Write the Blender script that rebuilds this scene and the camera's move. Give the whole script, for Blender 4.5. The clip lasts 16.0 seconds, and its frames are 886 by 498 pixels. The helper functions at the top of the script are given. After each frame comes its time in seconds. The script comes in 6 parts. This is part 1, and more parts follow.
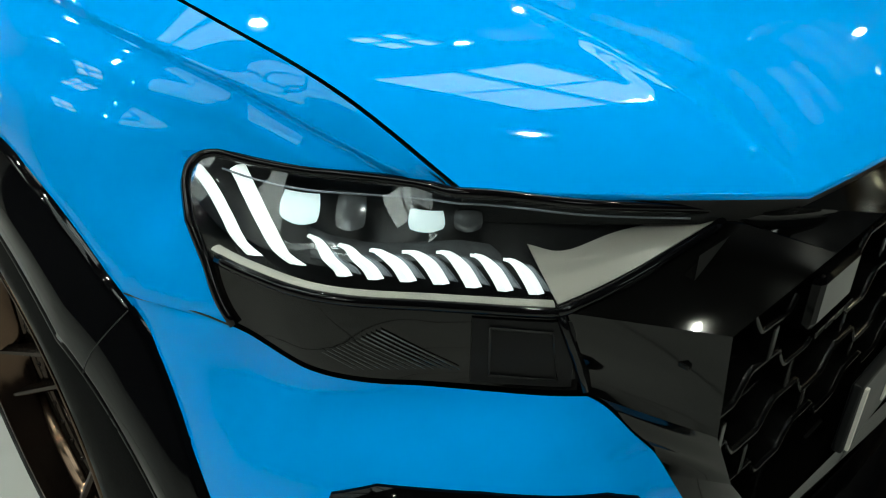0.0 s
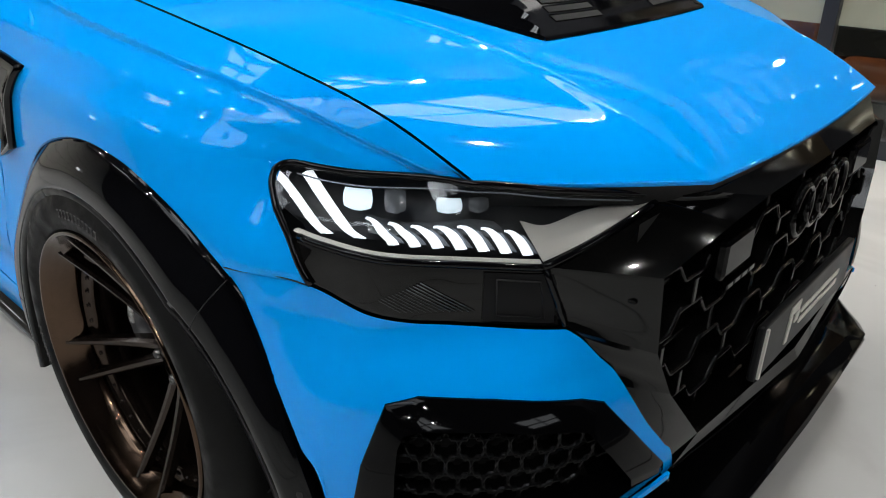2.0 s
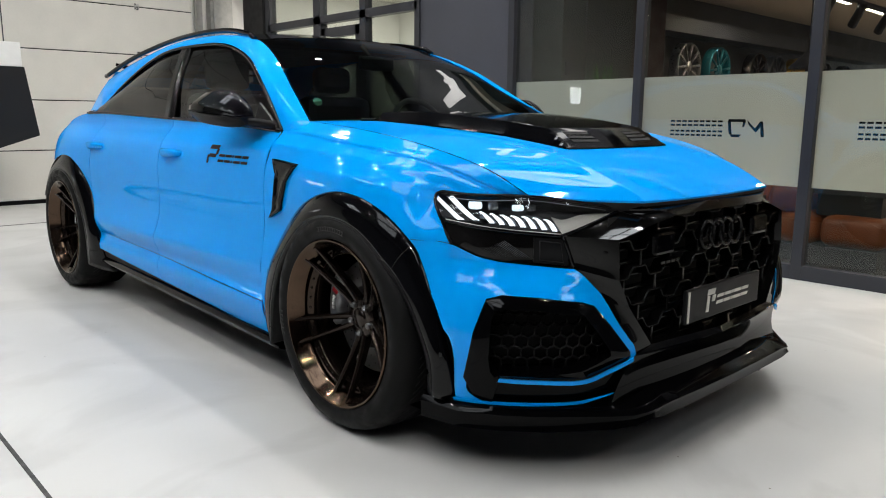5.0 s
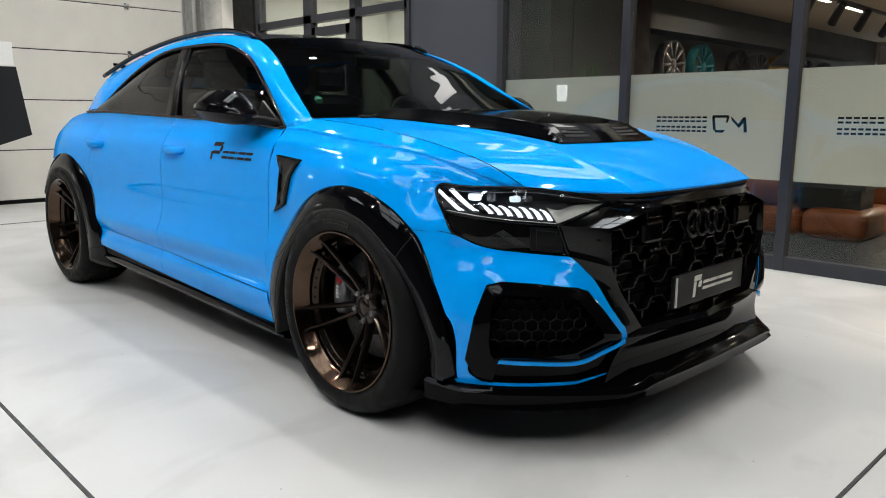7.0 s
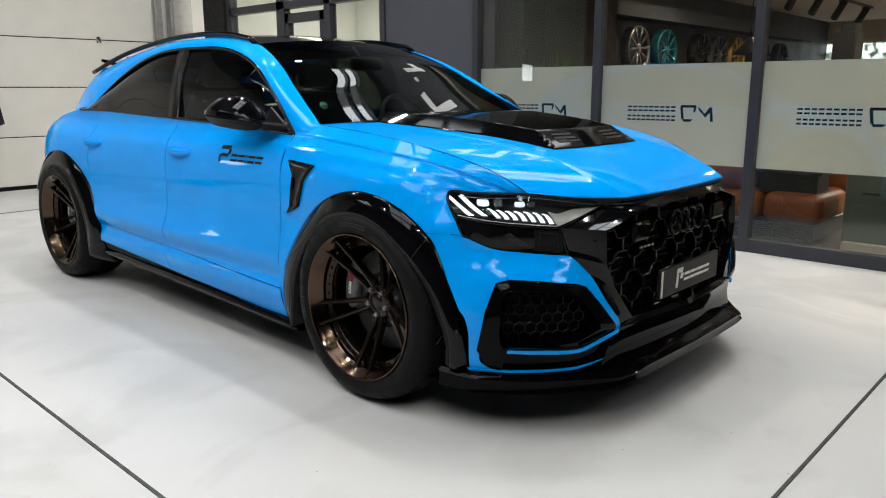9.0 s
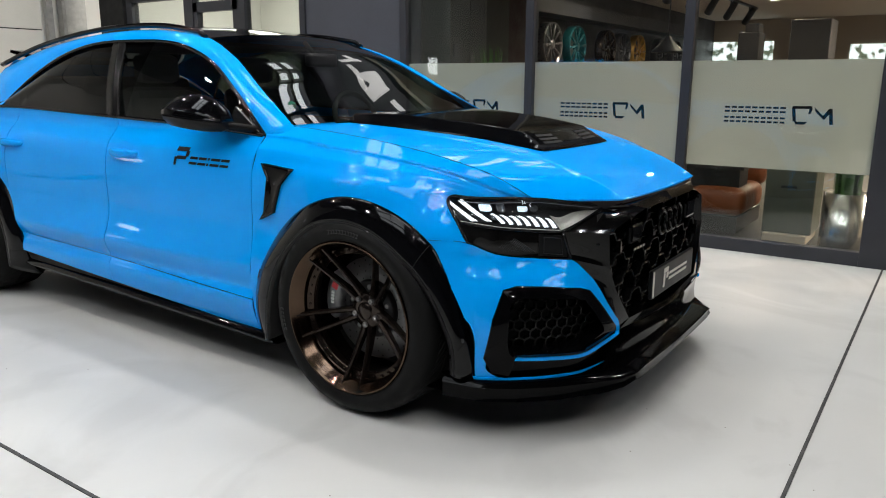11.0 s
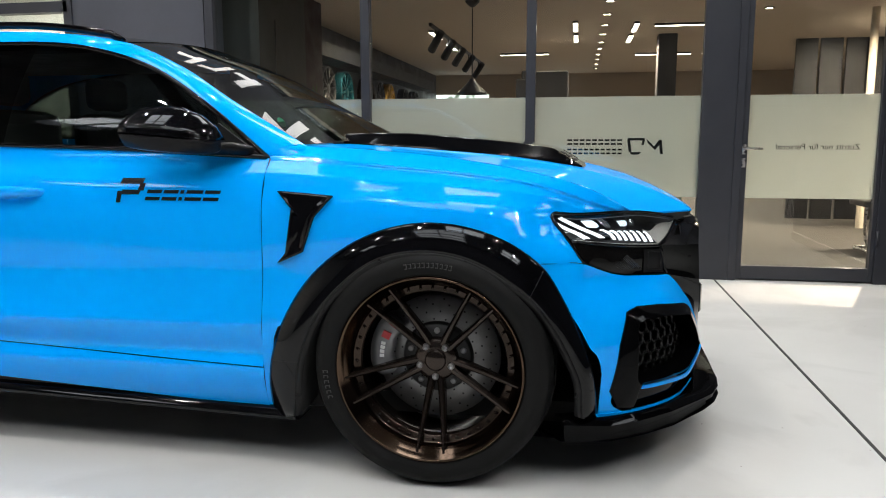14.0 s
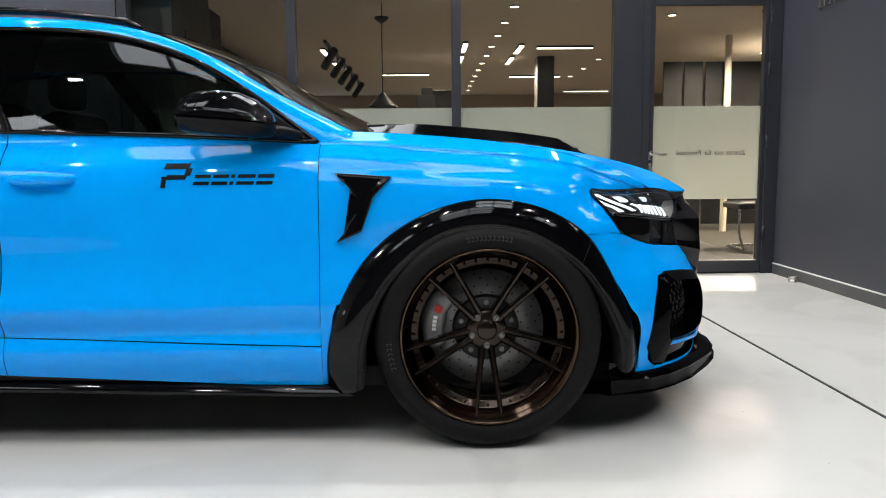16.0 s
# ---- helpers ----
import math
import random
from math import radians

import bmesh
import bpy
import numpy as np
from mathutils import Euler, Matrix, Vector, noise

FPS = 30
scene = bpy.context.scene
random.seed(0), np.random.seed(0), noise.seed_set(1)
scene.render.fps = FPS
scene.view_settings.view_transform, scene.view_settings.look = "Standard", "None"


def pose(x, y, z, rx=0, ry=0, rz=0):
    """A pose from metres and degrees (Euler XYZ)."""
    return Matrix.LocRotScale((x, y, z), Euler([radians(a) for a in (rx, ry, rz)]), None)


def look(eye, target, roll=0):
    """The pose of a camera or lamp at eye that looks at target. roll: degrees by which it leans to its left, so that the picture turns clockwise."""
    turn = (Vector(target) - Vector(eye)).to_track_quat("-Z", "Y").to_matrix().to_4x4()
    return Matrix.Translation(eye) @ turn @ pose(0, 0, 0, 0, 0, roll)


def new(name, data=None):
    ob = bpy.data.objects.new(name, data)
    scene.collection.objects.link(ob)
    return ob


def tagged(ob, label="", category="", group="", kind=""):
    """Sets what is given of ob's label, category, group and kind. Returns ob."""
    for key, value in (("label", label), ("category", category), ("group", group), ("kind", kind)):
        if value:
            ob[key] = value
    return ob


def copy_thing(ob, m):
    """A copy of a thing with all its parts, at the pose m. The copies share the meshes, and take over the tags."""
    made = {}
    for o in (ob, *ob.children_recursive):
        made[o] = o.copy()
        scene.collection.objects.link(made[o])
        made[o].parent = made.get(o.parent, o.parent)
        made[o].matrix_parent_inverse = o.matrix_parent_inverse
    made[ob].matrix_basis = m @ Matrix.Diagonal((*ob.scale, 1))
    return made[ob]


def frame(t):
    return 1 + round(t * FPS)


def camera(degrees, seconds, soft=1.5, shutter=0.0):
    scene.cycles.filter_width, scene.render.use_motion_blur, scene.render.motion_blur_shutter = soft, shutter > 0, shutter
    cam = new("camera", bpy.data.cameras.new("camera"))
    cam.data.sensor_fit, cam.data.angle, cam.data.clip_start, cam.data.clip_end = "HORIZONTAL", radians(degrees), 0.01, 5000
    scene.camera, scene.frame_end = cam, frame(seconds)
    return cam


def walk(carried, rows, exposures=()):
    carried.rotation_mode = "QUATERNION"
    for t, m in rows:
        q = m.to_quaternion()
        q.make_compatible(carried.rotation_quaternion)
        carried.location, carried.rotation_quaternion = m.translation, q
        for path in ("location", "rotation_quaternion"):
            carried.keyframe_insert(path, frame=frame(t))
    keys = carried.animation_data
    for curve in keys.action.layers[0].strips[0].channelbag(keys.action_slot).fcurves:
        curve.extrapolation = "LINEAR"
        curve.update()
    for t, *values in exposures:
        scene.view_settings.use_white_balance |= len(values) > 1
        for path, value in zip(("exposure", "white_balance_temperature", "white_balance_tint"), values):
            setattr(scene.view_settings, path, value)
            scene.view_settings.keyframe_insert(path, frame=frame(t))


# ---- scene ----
cam = camera(61.8, 16.0, soft=1.05)
PATH = [
    (0, (-1.179, -1.074, 1.147), (0.057, 0.188, 0.21), 0.7),
    (0.5, (-1.215, -1.05, 1.153), (0.052, 0.175, 0.207), 0.3),
    (1, (-1.263, -1.053, 1.15), (0.066, 0.149, 0.262), 0.6),
    (1.5, (-1.33, -1.104, 1.171), (0.021, 0.085, 0.299), 0.5),
    (2, (-1.454, -1.229, 1.219), (-0.109, -0.023, 0.36), 0.7),
    (2.5, (-1.621, -1.377, 1.232), (-0.275, -0.136, 0.427), 0.6),
    (3, (-1.802, -1.55, 1.243), (-0.462, -0.258, 0.515), 0.4),
    (3.5, (-2.007, -1.748, 1.207), (-0.669, -0.393, 0.595), 0.4),
    (4, (-2.176, -1.911, 1.16), (-0.842, -0.498, 0.686), 0.4),
    (4.5, (-2.331, -2.027, 1.101), (-0.996, -0.58, 0.743), 0.3),
    (7, (-2.544, -2.134, 1.09), (-1.176, -0.719, 0.735), 0.2),
    (7.5, (-2.63, -2.172, 1.134), (-1.249, -0.776, 0.755), 0.3),
    (8, (-2.689, -2.187, 1.167), (-1.297, -0.806, 0.772), 0.1),
    (10.5, (-2.983, -1.952, 1.285), (-1.431, -0.773, 0.838), 0.2),
    (11, (-2.992, -1.804, 1.261), (-1.383, -0.701, 0.818), 0.3),
    (11.5, (-2.991, -1.615, 1.239), (-1.32, -0.603, 0.809), 0.1),
    (12, (-3.046, -1.419, 1.219), (-1.313, -0.512, 0.803), -0.0),
    (12.5, (-3.086, -1.206, 1.179), (-1.293, -0.401, 0.813), 0.0),
    (13, (-3.124, -0.911, 1.17), (-1.278, -0.222, 0.831), -0.1),
    (13.5, (-3.159, -0.646, 1.129), (-1.254, -0.123, 0.813), -0.1),
    (14, (-3.171, -0.442, 1.097), (-1.225, -0.086, 0.802), -0.1),
    (14.5, (-3.177, -0.239, 1.042), (-1.205, -0.032, 0.776), -0.3),
    (15, (-3.249, -0.056, 0.993), (-1.267, 0.038, 0.744), -0.4),
    (15.5, (-3.335, 0.086, 0.973), (-1.349, 0.1, 0.737), -0.5),
    (16, (-3.401, 0.201, 0.961), (-1.414, 0.16, 0.731), -0.5),
]
EXPOSURES = [(0.0, -0.38, 6750, -8), (0.7, -0.36, 6650, -2), (2.0, -0.30, 6500, 10), (3.0, -0.24, 6500, 10), (3.7, -0.11, 6500, 10), (8.0, -0.09, 6500, 10), (11.0, -0.17, 6500, 10), (12.0, -0.16, 6500, 10), (13.0, 0.02, 6500, 10), (14.2, 0.18, 6500, 10), (16.0, 0.14, 6500, 10)]
walk(cam, [(t, look(eye, target, roll)) for t, eye, target, roll in PATH], exposures=EXPOSURES)

# ---- light ----
world = bpy.data.worlds.new("world")
scene.world = world
world.use_nodes = True
wn = world.node_tree.nodes
sky = wn.new("ShaderNodeTexSky")
sky.sky_type, sky.sun_disc = "NISHITA", False
sky.sun_elevation, sky.sun_rotation = radians(32), radians(200)
world.node_tree.links.new(sky.outputs[0], wn["Background"].inputs[0])
wn["Background"].inputs[1].default_value = 0.08


def area_lamp(name, m, sx, sy, power, colour=(1, 1, 1)):
    lamp = bpy.data.lights.new(name, "AREA")
    lamp.shape, lamp.size, lamp.size_y, lamp.energy, lamp.color = "RECTANGLE", sx, sy, power, colour
    ob = new(name, lamp)
    ob.matrix_world = m
    return ob


CEIL = 4.9
# skylights: middle x, y, width, length
SKYLIGHTS = [(1.75, 0.15, 1.5, 1.6), (2.28, 2.32, 0.62, 0.75), (-2.7, -0.6, 1.5, 1.7), (-4.6, -3.6, 1.5, 1.7), (-5.6, 5.2, 1.5, 1.7), (-1.0, -5.8, 1.5, 1.7), (-4.75, 0.55, 3.0, 2.5), (-1.2, 2.2, 1.9, 1.2)]
for sx, sy, sw, sl in SKYLIGHTS:
    area_lamp("skylight_lamp", pose(sx, sy, CEIL + 0.16), sw, sl, (20 if sw < 1.6 else 12 if sw < 2 else 8) * sw * sl, (0.93, 0.97, 1.0))
# The last three, past y = 4.5, are unseen and added to brighten the far door.
HALL_SPOTS = [(0.45, -1.25), (0.45, 1.1), (0.45, 3.4), (1.95, -0.6), (2.6, 1.9), (1.75, 3.4), (-2.9, -2.2), (-2.9, 1.4), (-2.9, 3.4), (1.9, -2.2), (-5.2, 2.6), (-5.2, -2.0), (-3.8, -3.6), (-2.9, 6.0), (-0.3, 5.0), (1.9, 6.4)]
for k, (x, y) in enumerate(HALL_SPOTS):
    spot = bpy.data.lights.new("hall_spot_lamp", "SPOT")
    spot.energy, spot.spot_size, spot.spot_blend, spot.shadow_soft_size, spot.color = (185 if y > 4.5 else 65 if x > 1.5 and y > 0 else 105 if x > 1.5 else 165 if x > -1 else 132), radians(140), 0.6, 0.04, (1.0, 0.97, 0.93)
    new("hall_spot_lamp", spot).matrix_world = pose(x, y, CEIL - 0.05)
for lx, ly, lp in ((4.9, -1.1, 30), (8.5, -0.4, 260), (6.8, 1.2, 42), (5.5, -4.6, 380), (11.5, -2.0, 290)):
    for dy in (-0.9, 0.9):
        spot = bpy.data.lights.new("showroom_spot_lamp", "SPOT")
        spot.energy, spot.spot_size, spot.spot_blend, spot.shadow_soft_size, spot.color = 2 * lp, radians(160), 0.7, 0.05, (1.0, 0.84, 0.66)
        new("showroom_spot_lamp", spot).matrix_world = pose(lx, ly + dy, 2.55)
# Unseen fill spot without a fixture, added to brighten the showroom ceiling from below.
ceiling_fill = bpy.data.lights.new("showroom_ceiling_fill", "SPOT")
ceiling_fill.energy, ceiling_fill.spot_size, ceiling_fill.spot_blend, ceiling_fill.shadow_soft_size, ceiling_fill.color = 130, radians(150), 0.8, 0.1, (1.0, 0.80, 0.60)
new("showroom_ceiling_fill", ceiling_fill).matrix_world = pose(7.3, -5.4, 1.7, 180)

# ---- materials ----
def node_material(name):
    m = bpy.data.materials.new(name)
    m.use_nodes = True
    t = m.node_tree
    return m, t, t.nodes["Principled BSDF"]


def plain(name, colour, rough=0.5, metal=0.0, coat=0.0, vary=0.12, scale=9.0, bump=0.0, bump_scale=300.0, coat_rough=0.03, spec=0.5, emit=None, power=0.0):
    """A surface with wear at two scales: broad patches and fine grain."""
    m, t, b = node_material(name)
    n, link = t.nodes, t.links
    pos = n.new("ShaderNodeTexCoord")
    broad, fine = n.new("ShaderNodeTexNoise"), n.new("ShaderNodeTexNoise")
    broad.inputs["Scale"].default_value, fine.inputs["Scale"].default_value = scale, scale * 14
    broad.inputs["Detail"].default_value = 4
    link.new(pos.outputs["Object"], broad.inputs["Vector"])
    link.new(pos.outputs["Object"], fine.inputs["Vector"])
    mix = n.new("ShaderNodeMath")
    mix.operation = "MULTIPLY_ADD"
    mix.inputs[1].default_value, mix.inputs[2].default_value = 0.35, 0.0
    link.new(fine.outputs["Fac"], mix.inputs[0])
    add = n.new("ShaderNodeMath")
    link.new(mix.outputs[0], add.inputs[0])
    link.new(broad.outputs["Fac"], add.inputs[1])
    ramp = n.new("ShaderNodeMapRange")
    ramp.inputs["From Min"].default_value, ramp.inputs["From Max"].default_value = 0.4, 0.95
    ramp.inputs["To Min"].default_value, ramp.inputs["To Max"].default_value = 1 - vary, 1 + vary
    link.new(add.outputs[0], ramp.inputs["Value"])
    scaled = n.new("ShaderNodeVectorMath")
    scaled.operation = "SCALE"
    scaled.inputs[0].default_value = colour
    link.new(ramp.outputs[0], scaled.inputs["Scale"])
    link.new(scaled.outputs[0], b.inputs["Base Color"])
    rr = n.new("ShaderNodeMapRange")
    rr.inputs["From Min"].default_value, rr.inputs["From Max"].default_value = 0.3, 0.7
    rr.inputs["To Min"].default_value, rr.inputs["To Max"].default_value = max(0.0, rough * (1 - vary)), min(1.0, rough * (1 + vary))
    link.new(broad.outputs["Fac"], rr.inputs["Value"])
    link.new(rr.outputs[0], b.inputs["Roughness"])
    b.inputs["Metallic"].default_value = metal
    b.inputs["Coat Weight"].default_value, b.inputs["Coat Roughness"].default_value = coat, coat_rough
    b.inputs["Specular IOR Level"].default_value = spec
    if bump:
        grain, bm_node = n.new("ShaderNodeTexNoise"), n.new("ShaderNodeBump")
        grain.inputs["Scale"].default_value = bump_scale
        link.new(pos.outputs["Object"], grain.inputs["Vector"])
        link.new(grain.outputs["Fac"], bm_node.inputs["Height"])
        bm_node.inputs["Strength"].default_value, bm_node.inputs["Distance"].default_value = bump, 0.002
        link.new(bm_node.outputs[0], b.inputs["Normal"])
    if emit:
        b.inputs["Emission Color"].default_value, b.inputs["Emission Strength"].default_value = (*emit, 1), power
    return m


def clear_glass(name, tint, rough=0.0, ior=1.5, haze=0.0):
    """A thin pane: tinted see-through, with the gloss of glass."""
    m, t, b = node_material(name)
    n, link = t.nodes, t.links
    n.remove(b)
    see, gloss, mix, fr = n.new("ShaderNodeBsdfTransparent"), n.new("ShaderNodeBsdfGlossy"), n.new("ShaderNodeMixShader"), n.new("ShaderNodeLayerWeight")
    steep, share = n.new("ShaderNodeMath"), n.new("ShaderNodeMath")
    steep.operation, share.operation = "POWER", "MULTIPLY_ADD"
    f0 = ((ior - 1) / (ior + 1)) ** 2
    steep.inputs[1].default_value, share.inputs[1].default_value, share.inputs[2].default_value = 5, 1 - f0, f0
    see.inputs[0].default_value = (*tint, 1)
    gloss.inputs["Roughness"].default_value = rough
    fr.inputs["Blend"].default_value = 0.5
    link.new(fr.outputs["Facing"], steep.inputs[0])
    link.new(steep.outputs[0], share.inputs[0])
    link.new(share.outputs[0], mix.inputs[0])
    link.new(see.outputs[0], mix.inputs[1])
    link.new(gloss.outputs[0], mix.inputs[2])
    last = mix
    link.new(last.outputs[0], n["Material Output"].inputs[0])
    return m


def glow(name, colour, power):
    m, t, b = node_material(name)
    b.inputs["Base Color"].default_value = (*colour, 1)
    b.inputs["Emission Color"].default_value, b.inputs["Emission Strength"].default_value = (*colour, 1), power
    return m


def frosted_film():
    m, t, b = node_material("frosted_film")
    n, link = t.nodes, t.links
    n.remove(b)
    diff, trans, see = n.new("ShaderNodeBsdfDiffuse"), n.new("ShaderNodeBsdfTranslucent"), n.new("ShaderNodeBsdfTransparent")
    diff.inputs[0].default_value, trans.inputs[0].default_value = (0.56, 0.57, 0.545, 1), (0.86, 0.87, 0.84, 1)
    see.inputs[0].default_value = (0.9, 0.9, 0.86, 1)
    a, c = n.new("ShaderNodeMixShader"), n.new("ShaderNodeMixShader")
    a.inputs[0].default_value, c.inputs[0].default_value = 0.52, 0.2
    link.new(diff.outputs[0], a.inputs[1]), link.new(trans.outputs[0], a.inputs[2])
    link.new(a.outputs[0], c.inputs[1]), link.new(see.outputs[0], c.inputs[2])
    link.new(c.outputs[0], n["Material Output"].inputs[0])
    return m


def floor_coating():
    """Poured light grey floor: cloudy, scuffed, with fine specks."""
    m, t, b = node_material("floor_coating")
    n, link = t.nodes, t.links
    pos = n.new("ShaderNodeTexCoord")
    cloud, smear, speck = n.new("ShaderNodeTexNoise"), n.new("ShaderNodeTexNoise"), n.new("ShaderNodeTexVoronoi")
    cloud.inputs["Scale"].default_value, cloud.inputs["Detail"].default_value = 0.8, 6
    smear.inputs["Scale"].default_value, smear.inputs["Detail"].default_value = 2.2, 8
    speck.inputs["Scale"].default_value = 7
    for node in (cloud, smear, speck):
        link.new(pos.outputs["Object"], node.inputs["Vector"])
    ramp = n.new("ShaderNodeValToRGB")
    ramp.color_ramp.elements[0].position, ramp.color_ramp.elements[1].position = 0.2, 0.8
    ramp.color_ramp.elements[0].color, ramp.color_ramp.elements[1].color = (0.45, 0.45, 0.44, 1), (0.55, 0.55, 0.535, 1)
    link.new(cloud.outputs["Fac"], ramp.inputs[0])
    dots = n.new("ShaderNodeMath")
    dots.operation, dots.inputs[1].default_value = "LESS_THAN", 0.022
    link.new(speck.outputs["Distance"], dots.inputs[0])
    mix = n.new("ShaderNodeMixRGB")
    mix.inputs[2].default_value = (0.16, 0.14, 0.12, 1)
    link.new(dots.outputs[0], mix.inputs[0]), link.new(ramp.outputs[0], mix.inputs[1])
    # wiped-over smears with drawn-out edges
    wipe, edge, stain = n.new("ShaderNodeTexNoise"), n.new("ShaderNodeMapRange"), n.new("ShaderNodeVectorMath")
    wipe.inputs["Scale"].default_value, wipe.inputs["Detail"].default_value, wipe.inputs["Distortion"].default_value = 1.1, 9, 1.4
    link.new(pos.outputs["Object"], wipe.inputs["Vector"])
    edge.inputs["From Min"].default_value, edge.inputs["From Max"].default_value = 0.50, 0.60
    edge.inputs["To Min"].default_value, edge.inputs["To Max"].default_value = 1.02, 0.92
    stain.operation = "SCALE"
    link.new(wipe.outputs["Fac"], edge.inputs["Value"])
    link.new(mix.outputs[0], stain.inputs[0]), link.new(edge.outputs[0], stain.inputs["Scale"])
    link.new(stain.outputs[0], b.inputs["Base Color"])
    rr = n.new("ShaderNodeMapRange")
    rr.inputs["From Min"].default_value, rr.inputs["From Max"].default_value = 0.3, 0.7
    rr.inputs["To Min"].default_value, rr.inputs["To Max"].default_value = 0.40, 0.50
    link.new(smear.outputs["Fac"], rr.inputs["Value"])
    link.new(rr.outputs[0], b.inputs["Roughness"])
    b.inputs["Specular IOR Level"].default_value = 0.34
    bump = n.new("ShaderNodeBump")
    bump.inputs["Strength"].default_value, bump.inputs["Distance"].default_value = 0.06, 0.004
    link.new(cloud.outputs["Fac"], bump.inputs["Height"])
    link.new(bump.outputs[0], b.inputs["Normal"])
    return m


BLUE = plain("blue_paint", (0.0, 0.312, 0.86), 0.5, coat=0.62, vary=0.03, scale=3, spec=0.0)
BLACK = plain("gloss_black", (0.0016, 0.0016, 0.002), 0.06, vary=0.2, scale=4, spec=0.26)
PLASTIC = plain("black_plastic", (0.006, 0.006, 0.0065), 0.42, vary=0.25, scale=30, bump=0.15, bump_scale=900)
DARK = plain("dark_void", (0.004, 0.004, 0.004), 0.8)
LIPGREY = plain("matt_flare_edge", (0.006, 0.006, 0.0063), 0.36, vary=0.3, scale=30, spec=0.18)
RUBBER = plain("tyre_rubber", (0.005, 0.005, 0.005), 0.55, spec=0.12, vary=0.3, scale=25, bump=0.2, bump_scale=500)
BARREL = plain("dark_barrel", (0.036, 0.026, 0.020), 0.14, metal=0.9, vary=0.15, scale=14)
BRONZE = plain("dark_bronze", (0.032, 0.0235, 0.019), 0.2, metal=0.85, coat=0.15, vary=0.15, scale=20)
LIP = plain("bronze_barrel", (0.075, 0.050, 0.035), 0.13, metal=1.0, vary=0.12, scale=12)
STEEL = plain("brushed_steel", (0.55, 0.54, 0.52), 0.28, metal=1.0, vary=0.12, scale=40)
POTSTEEL = plain("smooth_steel", (0.60, 0.59, 0.57), 0.22, metal=1.0, vary=0.03, scale=4)
NUT = plain("dark_steel_nut", (0.24, 0.235, 0.23), 0.3, metal=1.0, vary=0.15, scale=40)
DISC = plain("brake_disc", (0.20, 0.20, 0.20), 0.42, metal=0.7, vary=0.15, scale=40)
CALIPER = plain("caliper_grey", (0.17, 0.17, 0.175), 0.4, metal=0.4, vary=0.15, scale=30)
RED = plain("red_badge", (0.55, 0.01, 0.02), 0.4, vary=0.08)
GRILLE = plain("satin_black", (0.0013, 0.0013, 0.0012), 0.07, vary=0.2, scale=12, spec=0.30)
GRID = plain("grille_gloss", (0.0025, 0.0025, 0.0025), 0.18, vary=0.2, scale=12, spec=0.14)
MESHGLOSS = plain("mesh_gloss", (0.004, 0.004, 0.004), 0.22, vary=0.2, scale=12, spec=0.4)
PILLAR = plain("black_pillar", (0.003, 0.003, 0.003), 0.22, vary=0.2, scale=10, spec=0.08)
TRIM = plain("matt_trim", (0.005, 0.005, 0.0055), 0.36, vary=0.2, scale=20, spec=0.14)
SPLIT = plain("dark_gloss_black", (0.0011, 0.0011, 0.0013), 0.05, vary=0.2, scale=8, spec=0.09)
SMOKED = plain("smoked_lamp_glass", (0.0035, 0.0032, 0.003), 0.04, vary=0.2, scale=12, spec=0.3)
GREYLENS = plain("grey_lens", (0.27, 0.29, 0.32), 0.22, metal=0.3, vary=0.15, scale=30)
LENSDARK = plain("dark_lens", (0.095, 0.10, 0.105), 0.18, metal=0.3, vary=0.3, scale=60)
PALE = plain("pale_trim", (0.52, 0.49, 0.43), 0.35, vary=0.05)
SILVER = plain("silver_trim", (0.62, 0.60, 0.55), 0.4, metal=0.3, vary=0.06)
WHITE = plain("white_paint", (0.78, 0.78, 0.76), 0.5, vary=0.05)
DECAL = plain("black_decal", (0.004, 0.005, 0.007), 0.4, vary=0.1, spec=0.1)
LED = glow("light_strip", (0.93, 0.97, 1.0), 1.25)
LENS = glow("lens_glow", (0.80, 0.93, 1.0), 0.6)
LAMPGLASS = clear_glass("lamp_cover", (0.93, 0.94, 0.95), ior=1.45)
CLEARSIDE = clear_glass("front_side_glass", (0.36, 0.40, 0.37), ior=1.5)
TINT = clear_glass("tinted_glass", (0.10, 0.115, 0.105), ior=1.5)
SCREEN = clear_glass("windscreen_glass", (0.30, 0.34, 0.31), ior=1.5)
PANE = clear_glass("window_glass", (0.90, 0.93, 0.90), ior=1.55)
FILM = frosted_film()
FLOOR = floor_coating()
JOINT = plain("joint_filler", (0.03, 0.03, 0.03), 0.7, vary=0.3, scale=20)
ANTHRACITE = plain("anthracite_paint", (0.050, 0.053, 0.067), 0.5, vary=0.10, scale=2.5, bump=0.05, bump_scale=250)
FRAME = plain("anthracite_frame", (0.022, 0.0235, 0.030), 0.42, vary=0.12, scale=6)
WALLWHITE = plain("white_wall", (0.72, 0.71, 0.67), 0.7, vary=0.05, scale=1.5)
DOORWHITE = plain("white_door_panel", (0.70, 0.68, 0.62), 0.42, vary=0.05, scale=3)

